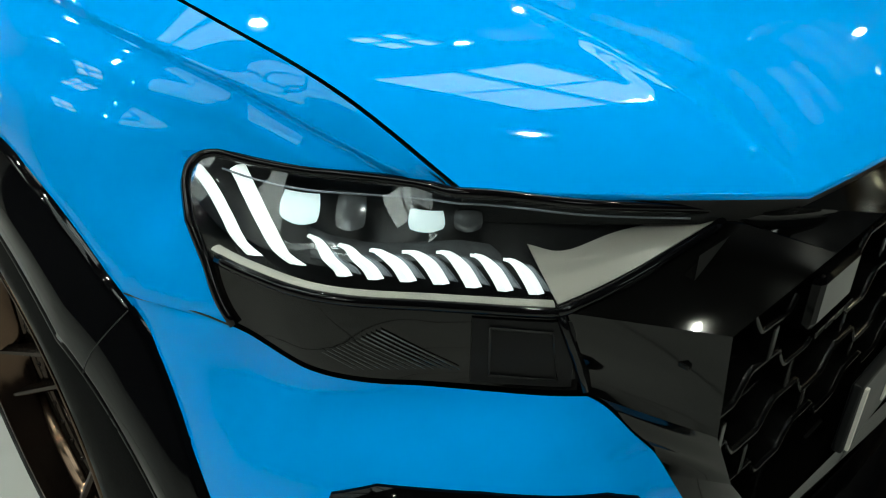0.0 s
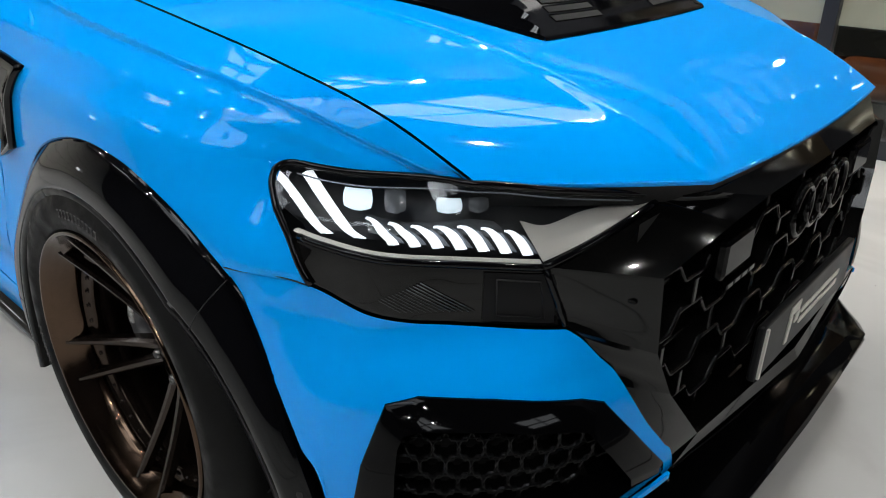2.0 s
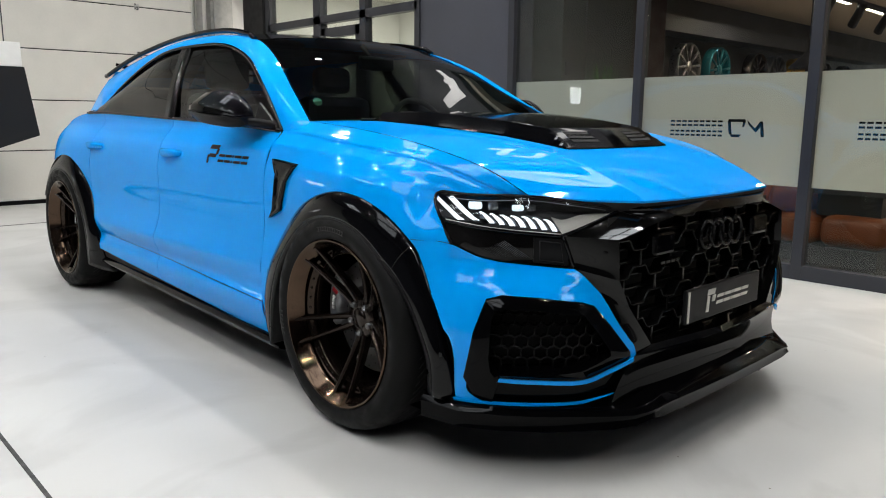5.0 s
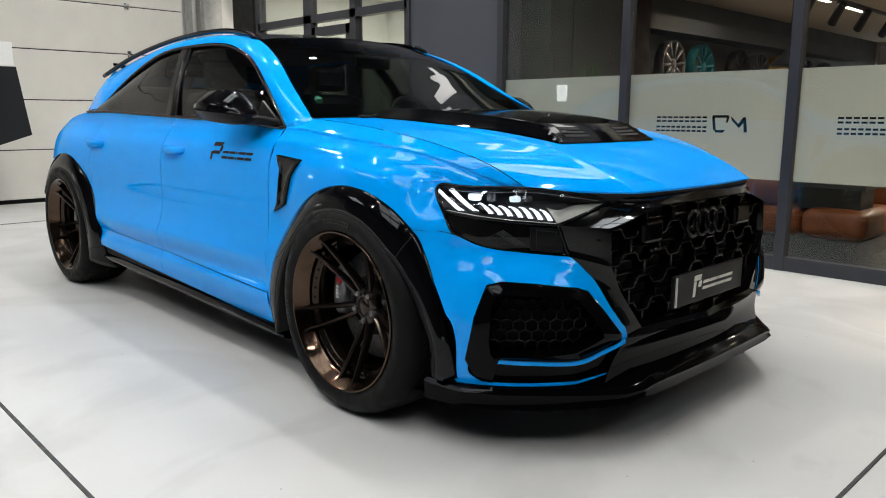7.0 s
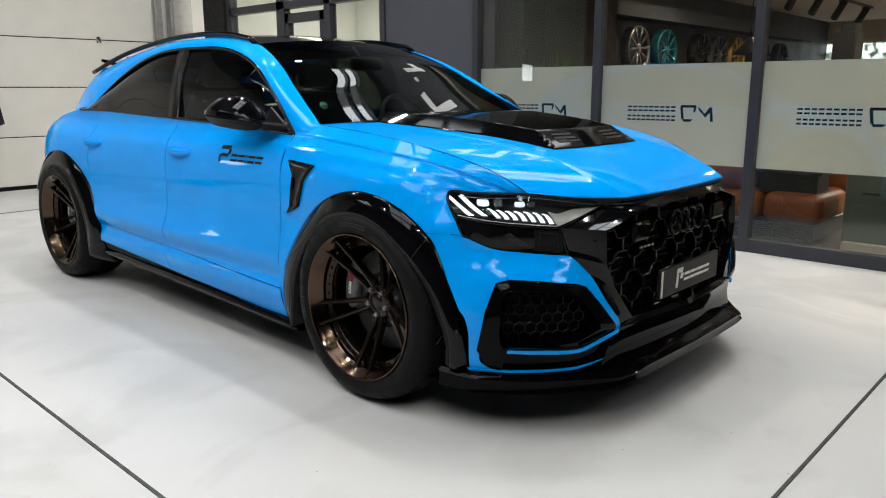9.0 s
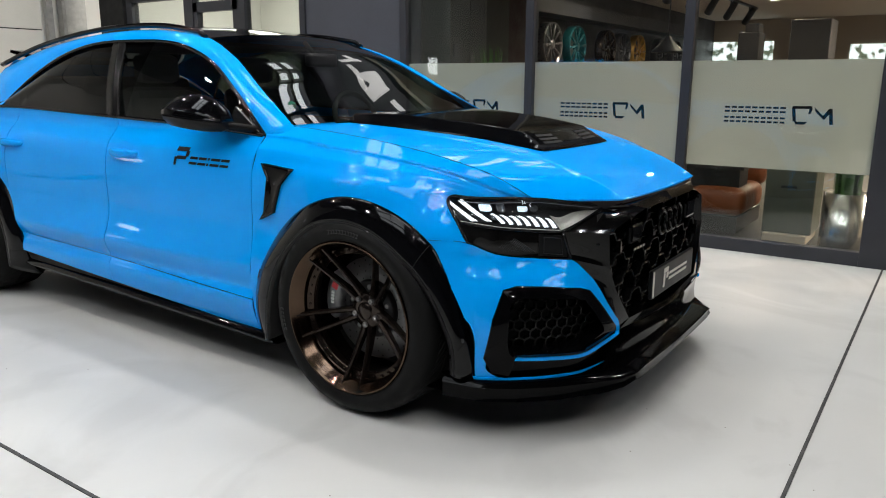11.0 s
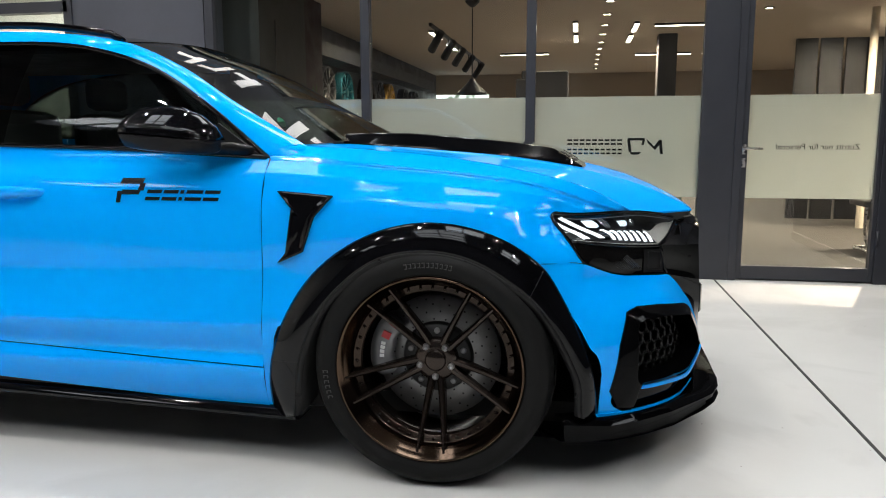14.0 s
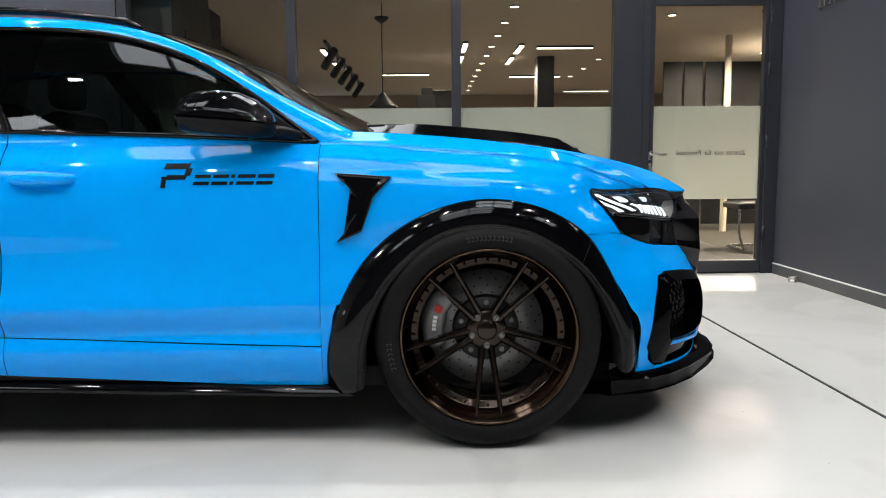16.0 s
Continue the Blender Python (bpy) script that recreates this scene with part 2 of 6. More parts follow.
# ---- building blocks ----
def spline(keys):
    """A smooth function through (x, value) pairs."""
    xs, ys = np.array([k[0] for k in keys], float), np.array([k[1] for k in keys], float)
    h = np.diff(xs)
    d = np.diff(ys) / h
    m = np.empty(len(xs))
    m[0], m[-1] = d[0], d[-1]
    for i in range(1, len(xs) - 1):
        m[i] = (d[i - 1] * h[i] + d[i] * h[i - 1]) / (h[i] + h[i - 1])

    def value(x):
        x = float(min(max(x, xs[0]), xs[-1]))
        i = int(min(max(np.searchsorted(xs, x) - 1, 0), len(h) - 1))
        t = (x - xs[i]) / h[i]
        a, b = m[i] * h[i], m[i + 1] * h[i]
        return float(ys[i] * (2 * t**3 - 3 * t**2 + 1) + a * (t**3 - 2 * t**2 + t) + ys[i + 1] * (3 * t**2 - 2 * t**3) + b * (t**3 - t**2))

    return value


def run(points, count):
    """A smooth line through points, as so many evenly spaced ones."""
    p = [Vector(q) for q in points]
    s = [0.0]
    for a, b in zip(p, p[1:]):
        s.append(s[-1] + max((b - a).length, 1e-6))
    f = [spline([(u, q[k]) for u, q in zip(s, p)]) for k in range(len(p[0]))]
    return [Vector([g(s[-1] * i / (count - 1)) for g in f]) for i in range(count)]


def bm_new():
    return bmesh.new()


def add_grid(bm, rows, closed=False, mat=0):
    vs = [[bm.verts.new(p) for p in row] for row in rows]
    for a, b in zip(vs, vs[1:]):
        n = len(a)
        for i in range(n if closed else n - 1):
            f = (a[i], a[(i + 1) % n], b[(i + 1) % n], b[i])
            if len(set(f)) == 4:
                face = bm.faces.new(f)
                face.smooth, face.material_index = True, mat
    return vs


def add_box(bm, x0, x1, y0, y1, z0, z1, m=None, bevel=0.0):
    made = bmesh.ops.create_cube(bm, size=1.0)["verts"]
    t = Matrix.Translation(((x0 + x1) / 2, (y0 + y1) / 2, (z0 + z1) / 2)) @ Matrix.Diagonal((abs(x1 - x0), abs(y1 - y0), abs(z1 - z0), 1))
    bmesh.ops.transform(bm, matrix=(m @ t) if m else t, verts=made)
    if bevel:
        bmesh.ops.bevel(bm, geom=[e for e in bm.edges if e.verts[0] in made or e.verts[1] in made], offset=bevel, segments=2, affect="EDGES", profile=0.5)
    return made


def cushion(x0, x1, y0, y1, z0, z1, soft=0.5, seg=10):
    """A stuffed pad: a rounded box whose top bulges."""
    bm = bm_new()
    bmesh.ops.create_cube(bm, size=2.0)
    bmesh.ops.subdivide_edges(bm, edges=bm.edges[:], cuts=seg, use_grid_fill=True)
    half = Vector(((x1 - x0) / 2, (y1 - y0) / 2, (z1 - z0) / 2))
    mid = Vector(((x0 + x1) / 2, (y0 + y1) / 2, (z0 + z1) / 2))
    edge = soft * min(half)
    for v in bm.verts:
        c = v.co.copy()
        full = Vector([a * h for a, h in zip(c, half)])
        inner = Vector([max(edge - h, min(h - edge, a)) for a, h in zip(full, half)])
        d = full - inner
        if d.length > 1e-6:
            d = d.normalized() * edge
        lift = 0.10 * min(half) * (1 - c.x * c.x) * (1 - c.y * c.y) if c.z > 0.99 else 0.0
        v.co = mid + inner + d + Vector((0, 0, lift))
    for f in bm.faces:
        f.smooth = True
    return bm


def add_turned(bm, profile, seg=32, m=None):
    """A turned body about z from (radius, z) pairs."""
    rows = []
    for r, z in profile:
        rows.append([Vector((r * math.cos(2 * math.pi * i / seg), r * math.sin(2 * math.pi * i / seg), z)) for i in range(seg)])
    if m:
        rows = [[m @ p for p in row] for row in rows]
    return add_grid(bm, rows, closed=True)


def add_tube(bm, pts, r, seg=8, caps=True):
    pts = [Vector(p) for p in pts]
    rows = []
    for i, p in enumerate(pts):
        d = (pts[min(i + 1, len(pts) - 1)] - pts[max(i - 1, 0)]).normalized()
        side = d.cross(Vector((0, 0, 1)))
        if side.length < 1e-3:
            side = d.cross(Vector((0, 1, 0)))
        side.normalize()
        up = side.cross(d)
        rows.append([p + r * (math.cos(2 * math.pi * k / seg) * side + math.sin(2 * math.pi * k / seg) * up) for k in range(seg)])
    vs = add_grid(bm, rows, closed=True)
    if caps:
        bm.faces.new(vs[0]), bm.faces.new(vs[-1])
    return vs


def add_prism(bm, outline, m, depth, bevel=0.0):
    """A flat outline (u, v) pushed out along its own z."""
    low = [bm.verts.new(m @ Vector((u, v, 0))) for u, v in outline]
    high = [bm.verts.new(m @ Vector((u, v, depth))) for u, v in outline]
    n = len(outline)
    faces = [bm.faces.new(low), bm.faces.new(high)]
    for i in range(n):
        faces.append(bm.faces.new((low[i], low[(i + 1) % n], high[(i + 1) % n], high[i])))
    return faces


def finish(name, bm, material, thick=0.0, smooth_angle=None):
    bmesh.ops.remove_doubles(bm, verts=bm.verts, dist=1e-5)
    bmesh.ops.recalc_face_normals(bm, faces=bm.faces)
    me = bpy.data.meshes.new(name)
    bm.to_mesh(me)
    bm.free()
    for one in material if isinstance(material, (list, tuple)) else [material]:
        me.materials.append(one)
    ob = new(name, me)
    if thick:
        mod = ob.modifiers.new("thickness", "SOLIDIFY")
        mod.thickness, mod.offset = thick, 0.0
        if not name.startswith(("wheel_arch", "side_skirt", "lip")):
            ob.modifiers.new("crisp_edges", "EDGE_SPLIT").split_angle = radians(50)
    return ob


def part(name, bm, material, parent, label="", thick=0.0):
    ob = finish(name, bm, material, thick)
    ob.parent = parent
    ob.matrix_parent_inverse = parent.matrix_world.inverted()
    return tagged(ob, label) if label else ob


def thing(name, bm, material, label, category, group="", thick=0.0):
    return tagged(finish(name, bm, material, thick), label, category, group)


def structure(name, bm, material, label=""):
    return tagged(finish(name, bm, material), label, name.split("_")[0], kind="structure")


def holder(name, label, category, at=(0, 0, 0), group=""):
    ob = new(name)
    ob.location = at
    ob.empty_display_size = 0.1
    bpy.context.view_layer.update()
    return tagged(ob, label, category, group)


def boxes(items, bevel=0.0):
    bm = bm_new()
    for it in items:
        add_box(bm, *it, bevel=bevel)
    return bm


# ---- the hall ----
GX = 2.85          # face of the glass wall
YS = -2.76         # south wall
YN = 8.05          # sectional door
XW = -7.5          # west wall
YB = -9.0

bm = boxes([(XW - 0.2, 12.0, YB - 0.2, YN + 4, -0.2, 0.0)])
structure("floor", bm, FLOOR, "light grey polished poured floor with scuffs")
JOINTS = [("x", -1.9), ("y", -1.505), ("x", -5.9), ("y", 6.2)]
for axis, v in JOINTS:
    if axis == "x":
        bm = boxes([(v - 0.006, v + 0.006, YB, YN, 0.0, 0.004)])
    else:
        bm = boxes([(XW, GX - 0.02, v - 0.006, v + 0.006, 0.0, 0.004)])
    structure("trim_floor_joint", bm, JOINT, "dark expansion joint in the floor")

# ceiling with skylight openings
bm = bm_new()
xs = sorted({XW, 12.0} | {x + s * w / 2 for x, _, w, _ in SKYLIGHTS for s in (-1, 1)})
ys = sorted({YB, YN + 4} | {y + s * n / 2 for _, y, _, n in SKYLIGHTS for s in (-1, 1)})
for x0, x1 in zip(xs, xs[1:]):
    for y0, y1 in zip(ys, ys[1:]):
        cx, cy = (x0 + x1) / 2, (y0 + y1) / 2
        if not any(abs(cx - x) < w / 2 and abs(cy - y) < n / 2 for x, y, w, n in SKYLIGHTS):
            add_box(bm, x0, x1, y0, y1, CEIL, CEIL + 0.12)
structure("ceiling", bm, ANTHRACITE, "dark painted hall ceiling with skylight openings")
PANEGLOW = glow("daylight_backdrop", (0.86, 0.93, 1.0), 1.0)
bm = bm_new()
for x, y, w, n in SKYLIGHTS:
    add_box(bm, x - w / 2 - 0.1, x + w / 2 + 0.1, y - n / 2 - 0.1, y + n / 2 + 0.1, CEIL + 0.3, CEIL + 0.31)
structure("backdrop", bm, PANEGLOW, "bright overcast sky above the skylights")
for x, y, w, n in SKYLIGHTS:
    bm = bm_new()
    hw, hl = w / 2, n / 2
    for u in ((-hw, 0, hw) if w < 2 else (-hw, -hw / 3, hw / 3, hw)):
        add_box(bm, x + u - 0.03, x + u + 0.03, y - hl, y + hl, CEIL - 0.03, CEIL + 0.08)
    for k in range(3):
        v = -hl + k * 2 * hl / 2
        add_box(bm, x - hw, x + hw, y + v - 0.025, y + v + 0.025, CEIL - 0.025, CEIL + 0.075)
    tagged(finish("window_skylight", bm, FRAME), "dark skylight frame with thin bars", "window", kind="structure")

# walls
DOOR_Y0, DOOR_Y1 = -1.60, -2.66
bm = boxes([(GX, GX + 0.15, -9.0, YS + 0.0, 0, CEIL), (0.3, GX, YS - 0.15, YS, 0, CEIL)])
structure("wall_south", bm, ANTHRACITE, "matt anthracite painted wall with a baseboard")
bm = boxes([(0.3, GX, YS, YS + 0.012, 0.0, 0.085)])
structure("baseboard", bm, plain("baseboard_tile", (0.07, 0.07, 0.075), 0.35, vary=0.2, scale=8), "dark tiled baseboard with a white edge")
bm = boxes([(0.3, GX, YS, YS + 0.014, 0.085, 0.093)])
structure("trim_baseboard", bm, WHITE, "thin white edge of the baseboard")
bm = boxes([(XW - 0.15, XW, YB, YN + 4, 0, CEIL)])
structure("wall_west", bm, ANTHRACITE, "plain dark hall wall")
bm = boxes([(GX, GX + 0.2, YS, YN, 2.9, CEIL)])
structure("wall_east", bm, ANTHRACITE, "anthracite wall above the glass front")
bm = boxes([(GX, GX + 0.35, 2.72, 3.95, 0, 2.9)])
structure("wall_pier", bm, ANTHRACITE, "anthracite pier beside the glass front")

# glass front: frames, panes, frosted film
def glass_front():
    posts = [(2.66, 0.075), (1.30, 0.075), (-0.05, 0.075), (-1.475, 0.25), (-1.63, 0.06), (-2.70, 0.11)]
    bm = bm_new()
    for y, w in posts:
        add_box(bm, GX - 0.03, GX + 0.06, y - w / 2, y + w / 2, 0.0, 2.9, bevel=0.004)
    for y0, y1 in ((2.66, 1.30), (1.30, -0.05), (-0.05, -1.40)):
        add_box(bm, GX - 0.025, GX + 0.055, y1, y0, 0.0, 0.10, bevel=0.004)
        add_box(bm, GX - 0.025, GX + 0.055, y1, y0, 2.82, 2.9)
    add_box(bm, GX - 0.025, GX + 0.055, -2.70, -1.60, 2.33, 2.9, bevel=0.004)
    tagged(finish("window_1", bm, FRAME), "anthracite metal frame of the glass front", "window", kind="structure")
    front = bpy.data.objects["window_1"]
    for y0, y1 in ((2.62, 1.338), (1.262, -0.012), (-0.088, -1.35)):
        part("pane", boxes([(GX + 0.012, GX + 0.02, y1, y0, 0.10, 2.82)]), PANE, front, "clear glass pane").visible_shadow = False
        part("film", boxes([(GX + 0.022, GX + 0.0235, y1, y0, 0.64, 1.42)]), FILM, front, "frosted privacy band")
    return front


glass_front()


def glass_door():
    door = holder("door_1", "closed anthracite glazed door with a frosted band", "door", (GX, -1.66, 0))
    tagged(door, kind="structure")
    bm = boxes([(GX - 0.015, GX + 0.05, -1.70, -1.655, 0.012, 2.32), (GX - 0.015, GX + 0.05, -2.645, -2.615, 0.012, 2.32),
                (GX - 0.015, GX + 0.05, -2.615, -1.70, 0.012, 0.115), (GX - 0.015, GX + 0.05, -2.615, -1.70, 2.24, 2.32)], bevel=0.004)
    part("leaf_frame", bm, FRAME, door)
    part("pane", boxes([(GX + 0.012, GX + 0.02, -2.62, -1.695, 0.11, 2.245)]), PANE, door, "clear glass pane").visible_shadow = False
    part("film", boxes([(GX + 0.022, GX + 0.0235, -2.615, -1.70, 0.64, 1.42)]), FILM, door, "frosted privacy band")
    bm = bm_new()
    add_box(bm, GX - 0.024, GX - 0.014, -1.69, -1.66, 0.975, 1.05, bevel=0.004)
    add_box(bm, GX - 0.024, GX - 0.014, -1.69, -1.66, 0.875, 0.945, bevel=0.004)
    add_tube(bm, [(GX - 0.02, -1.675, 1.018), (GX - 0.06, -1.675, 1.018), (GX - 0.065, -1.70, 1.018), (GX - 0.065, -1.80, 1.018)], 0.009)
    part("door_handle", bm, STEEL, door, "brushed steel lever handle")
    for z in (0.35, 1.12, 1.72, 2.15):
        bm = bm_new()
        add_turned(bm, [(0.0, -0.055), (0.011, -0.055), (0.011, 0.055), (0.0, 0.055)], 12, Matrix.Translation((GX - 0.028, -2.655, z)))
        part("hinge", bm, FRAME, door)
    return door


glass_door()

# sectional door at the far end
def sectional_door():
    door = holder("door_2", "closed white sectional garage door of ribbed panels", "door", (-1.6, YN, 0))
    tagged(door, kind="structure")
    z = 0.05
    for k in range(8):
        bm = boxes([(-6.0, 2.25, YN, YN + 0.04, z, z + 0.598)], bevel=0.006)
        part("panel", bm, DOORWHITE, door)
        z += 0.61
    for k in range(1, 8):
        part("joint", boxes([(-6.0, 2.25, YN + 0.012, YN + 0.03, 0.05 + 0.61 * k - 0.012, 0.05 + 0.61 * k)]), RUBBER, door)
    part("seal", boxes([(-6.0, 2.25, YN - 0.005, YN + 0.045, 0.0, 0.05)]), RUBBER, door, "black rubber floor seal")
    for k in range(1, 8):
        for x in (-4.2, -2.3, -0.4, 1.5):
            part("hinge", boxes([(x - 0.03, x + 0.03, YN - 0.012, YN, 0.05 + 0.61 * k - 0.045, 0.05 + 0.61 * k + 0.035)], bevel=0.003), STEEL, door, "steel hinge plate")
    return door


sectional_door()
bm = boxes([(-7.5, -6.0, YN, YN + 0.2, 0, CEIL), (2.25, GX + 6, YN + 0.06, YN + 0.2, 0, CEIL)])
structure("wall_north", bm, WALLWHITE, "white wall beside the sectional door")
bm = boxes([(XW, 12.0, YB - 0.15, YB, 0, CEIL)])
structure("wall_back", bm, ANTHRACITE, "plain dark end wall of the hall")

# ---- the car: nose towards -y, front axle at y = 0, middle at x = 0 ----
WB, TYRE_R = 3.0, 0.372
car = holder("car", "glossy light blue wide-body SUV with black trim", "car")

side_profile = spline([(0.14, 0.88), (0.20, 0.922), (0.25, 0.944), (0.29, 0.958), (0.325, 0.966), (0.36, 0.964), (0.385, 0.953), (0.41, 0.951), (0.45, 0.962), (0.49, 0.966), (0.55, 0.957), (0.64, 0.944),
                       (0.76, 0.938), (0.86, 0.933), (0.92, 0.922), (0.965, 0.904), (1.0, 0.878), (1.03, 0.852), (1.09, 0.838)])


def bell(u):
    return math.exp(-u * u)


def side_x(y, z):
    """Half width of the body side behind the front wheel."""
    w = side_profile(z)
    up = min(max((z - 0.45) / 0.35, 0), 1)
    w += 0.022 * up * bell((y - 0.0) / 0.42) + 0.03 * up * bell((y - 3.0) / 0.5)
    # ledge over the sills, strongest between the doors
    fade = bell((y - 1.75) / 0.75)
    w += fade * (0.013 * bell((z - 0.485) / 0.055) - 0.007 * bell((z - 0.63) / 0.09))
    if y > 2.0 and z > 0.8:
        w -= 0.02 * (z - 0.8) / 0.25 * (y - 2.0)
    if y > 3.1:
        w -= 0.42 * (y - 3.1) ** 2
    return w


OUTER_ARC = [(0.548, 0.165), (0.533, 0.379), (0.48, 0.532), (0.402, 0.655), (0.288, 0.752), (0.157, 0.816), (0.022, 0.842), (-0.123, 0.828), (-0.255, 0.776), (-0.340, 0.711), (-0.408, 0.606), (-0.460, 0.493), (-0.502, 0.37), (-0.515, 0.235)]
INNER_ARC = [(0.440, 0.21), (0.424, 0.387), (0.364, 0.538), (0.27, 0.649), (0.158, 0.727), (0.025, 0.754), (-0.118, 0.734), (-0.240, 0.670), (-0.335, 0.590), (-0.394, 0.506), (-0.430, 0.435), (-0.458, 0.37), (-0.468, 0.25)]
rear_half = spline([(0.0, 0.842), (0.157, 0.816), (0.288, 0.752), (0.402, 0.655), (0.48, 0.532), (0.533, 0.379), (0.548, 0.17)])
front_half = spline([(0.0, 0.842), (0.123, 0.828), (0.255, 0.776), (0.340, 0.711), (0.408, 0.606), (0.460, 0.493), (0.502, 0.37), (0.515, 0.235)])


def arch_z(y):
    return rear_half(y) if y > 0 else front_half(-y)


# rails of the fender from the bonnet gap down, each as x(y) and z(y)
def rail(points):
    return spline([(y, x) for x, y, z in points]), spline([(y, z) for x, y, z in points])


RAILS = [rail(p) for p in (
    [(0.71, -0.618, 0.861), (0.742, -0.5, 0.926), (0.782, -0.3, 0.988), (0.804, -0.1, 1.026), (0.80, 0.2, 1.058), (0.783, 0.48, 1.074), (0.78, 0.56, 1.076)],
    [(0.735, -0.618, 0.85), (0.778, -0.5, 0.893), (0.835, -0.3, 0.955), (0.858, -0.1, 0.985), (0.857, 0.2, 1.012), (0.845, 0.48, 1.036), (0.847, 0.56, 1.036)],
    [(0.755, -0.618, 0.82), (0.805, -0.5, 0.865), (0.868, -0.3, 0.921), (0.899, -0.1, 0.945), (0.904, 0.2, 0.962), (0.896, 0.48, 0.980), (0.897, 0.56, 0.983)],
    [(0.77, -0.618, 0.78), (0.83, -0.5, 0.84), (0.908, -0.3, 0.882), (0.943, -0.1, 0.897), (0.943, 0.2, 0.905), (0.931, 0.48, 0.905), (0.930, 0.56, 0.902)],
    [(0.78, -0.618, 0.72), (0.85, -0.5, 0.76), (0.938, -0.33, 0.80), (0.966, -0.1, 0.82), (0.962, 0.2, 0.81), (0.944, 0.48, 0.79), (0.942, 0.56, 0.78)],
)]


# how far the fender draws in towards the lamp
pull = spline([(-0.64, 0.0), (-0.61, 0.006), (-0.58, 0.028), (-0.55, 0.032), (-0.5, 0.043), (-0.45, 0.047), (-0.42, 0.052), (-0.39, 0.053), (-0.366, 0.048), (-0.34, 0.037), (-0.30, 0.022), (-0.22, 0.007), (-0.14, 0.0), (-0.12, 0.0), (1.0, 0.0)])


def fender_profile(y):
    pts = [(fx(y), y, fz(y)) for fx, fz in RAILS]
    low = pts[-1][2]
    # a small step along the second rail, a firm shoulder along the third
    (x0, _, z0), (x1, _, z1), (x2, _, z2), (x3, _, z3) = pts[:4]
    n = math.hypot(x1 - x0, z1 - z0)
    ux, uz = (z0 - z1) / n, (x1 - x0) / n

    def between(a, b, t, o):
        return (a[0] + (b[0] - a[0]) * t + ux * o, y, a[2] + (b[2] - a[2]) * t + uz * o)

    a, b, c, d = pts[:4]
    pts[1:3] = [between(a, b, 0.50, 0.0012), between(a, b, 0.88, 0.0022), between(a, b, 0.98, 0.002), between(b, c, 0.10, -0.003), between(b, c, 0.24, -0.003), between(b, c, 0.62, 0.0), between(b, c, 0.94, 0.0022), between(c, d, 0.10, 0.0018), between(c, d, 0.4, 0.0)]
    for z in (0.66, 0.50, 0.36, 0.24, 0.14):
        if z < low - 0.05:
            pts.append((max(side_x(y, z) - (0.0 if y > -0.3 else (-0.3 - y) * 0.12), 0.8), y, z))
    return pts


def fender_line(y, count):
    """The fender's cross-section at y, drawn in beside the lamp."""
    line = run(fender_profile(y), count)
    top = line[0].z
    for p in line:
        f = min(max((top - p.z) / max(top - 0.869, 0.004), 0.0), 1.0) ** 1.2
        g = min(max((p.z - 0.724) / 0.125, 0.0), 1.0)
        p.x -= pull(y) * f * g * g * (3 - 2 * g)
    return line


def flip(rows, s):
    return [[Vector((-p[0] * s, p[1], p[2])) for p in row] for row in rows]


LAMP_TOP = spline([(-0.618, 0.861), (-0.50, 0.866), (-0.366, 0.868)])


def resample(points, count):
    """Evenly spaced points along a dense line."""
    d = [0.0]
    for p, q in zip(points, points[1:]):
        d.append(d[-1] + (q - p).length)
    out, j = [], 0
    for i in range(count):
        want = d[-1] * i / (count - 1)
        while j < len(d) - 2 and d[j + 1] < want:
            j += 1
        out.append(points[j].lerp(points[j + 1], (want - d[j]) / max(d[j + 1] - d[j], 1e-9)))
    return out


def profile_between(y, z_top, z_low, count):
    dense = fender_line(y, 240)
    keep = []
    for p, q in zip(dense, dense[1:]):
        for z in (z_top, z_low):
            if z is not None and p.z >= z > q.z:
                keep.append(p.lerp(q, (p.z - z) / (p.z - q.z)))
        if (z_top is None or q.z < z_top) and q.z > z_low:
            keep.append(q)
    if z_top is None:
        keep.insert(0, dense[0])
    keep.sort(key=lambda p: -p.z)
    return resample(keep, count)


def roof_at(y):
    """The point of the lamp's upper edge at y."""
    line = [nose(q, lamp_roof(q)) for q in span(-0.53, -0.085, 90)]
    for p, q in zip(line, line[1:]):
        if p.y >= y > q.y:
            return p.lerp(q, (p.y - y) / (p.y - q.y))
    return min(line, key=lambda p: abs(p.y - y))


def fender(s):
    bm = bm_new()
    cols = []
    ys = span(-0.610, -0.366, 24) + span(-0.366, 0.5610, 70)[1:]
    for y in ys:
        col = profile_between(y, None, LAMP_TOP(y) + 0.001 if y < -0.366 else 0.869, 60)
        if y < -0.366:
            miss = (roof_at(y) - col[-1]) * min((-0.366 - y) / 0.03, 1.0)
            col = [p + miss * (k / 59) ** 1.5 for k, p in enumerate(col)]
        cols.append(col)
    add_grid(bm, flip(cols, s))
    lower = []
    for y in span(-0.366, 0.5610, 70):
        lower.append(profile_between(y, 0.869, max(arch_z(y) - 0.02, 0.19) if y > -0.35 else 0.7215, 44))
    add_grid(bm, flip(lower, s))
    b = resample([nose(lamp_left(z), z) for z in span(0.869, 0.7162, 30)], 44)
    add_grid(bm, flip([[p.lerp(q, t / 6) for t in range(7)] for p, q in zip(lower[0], b)], s))
    bmesh.ops.remove_doubles(bm, verts=bm.verts, dist=4e-4)
    return part("fender", bm, BLUE, car)


def span(a, b, n):
    return [a + (b - a) * i / (n - 1) for i in range(n)]


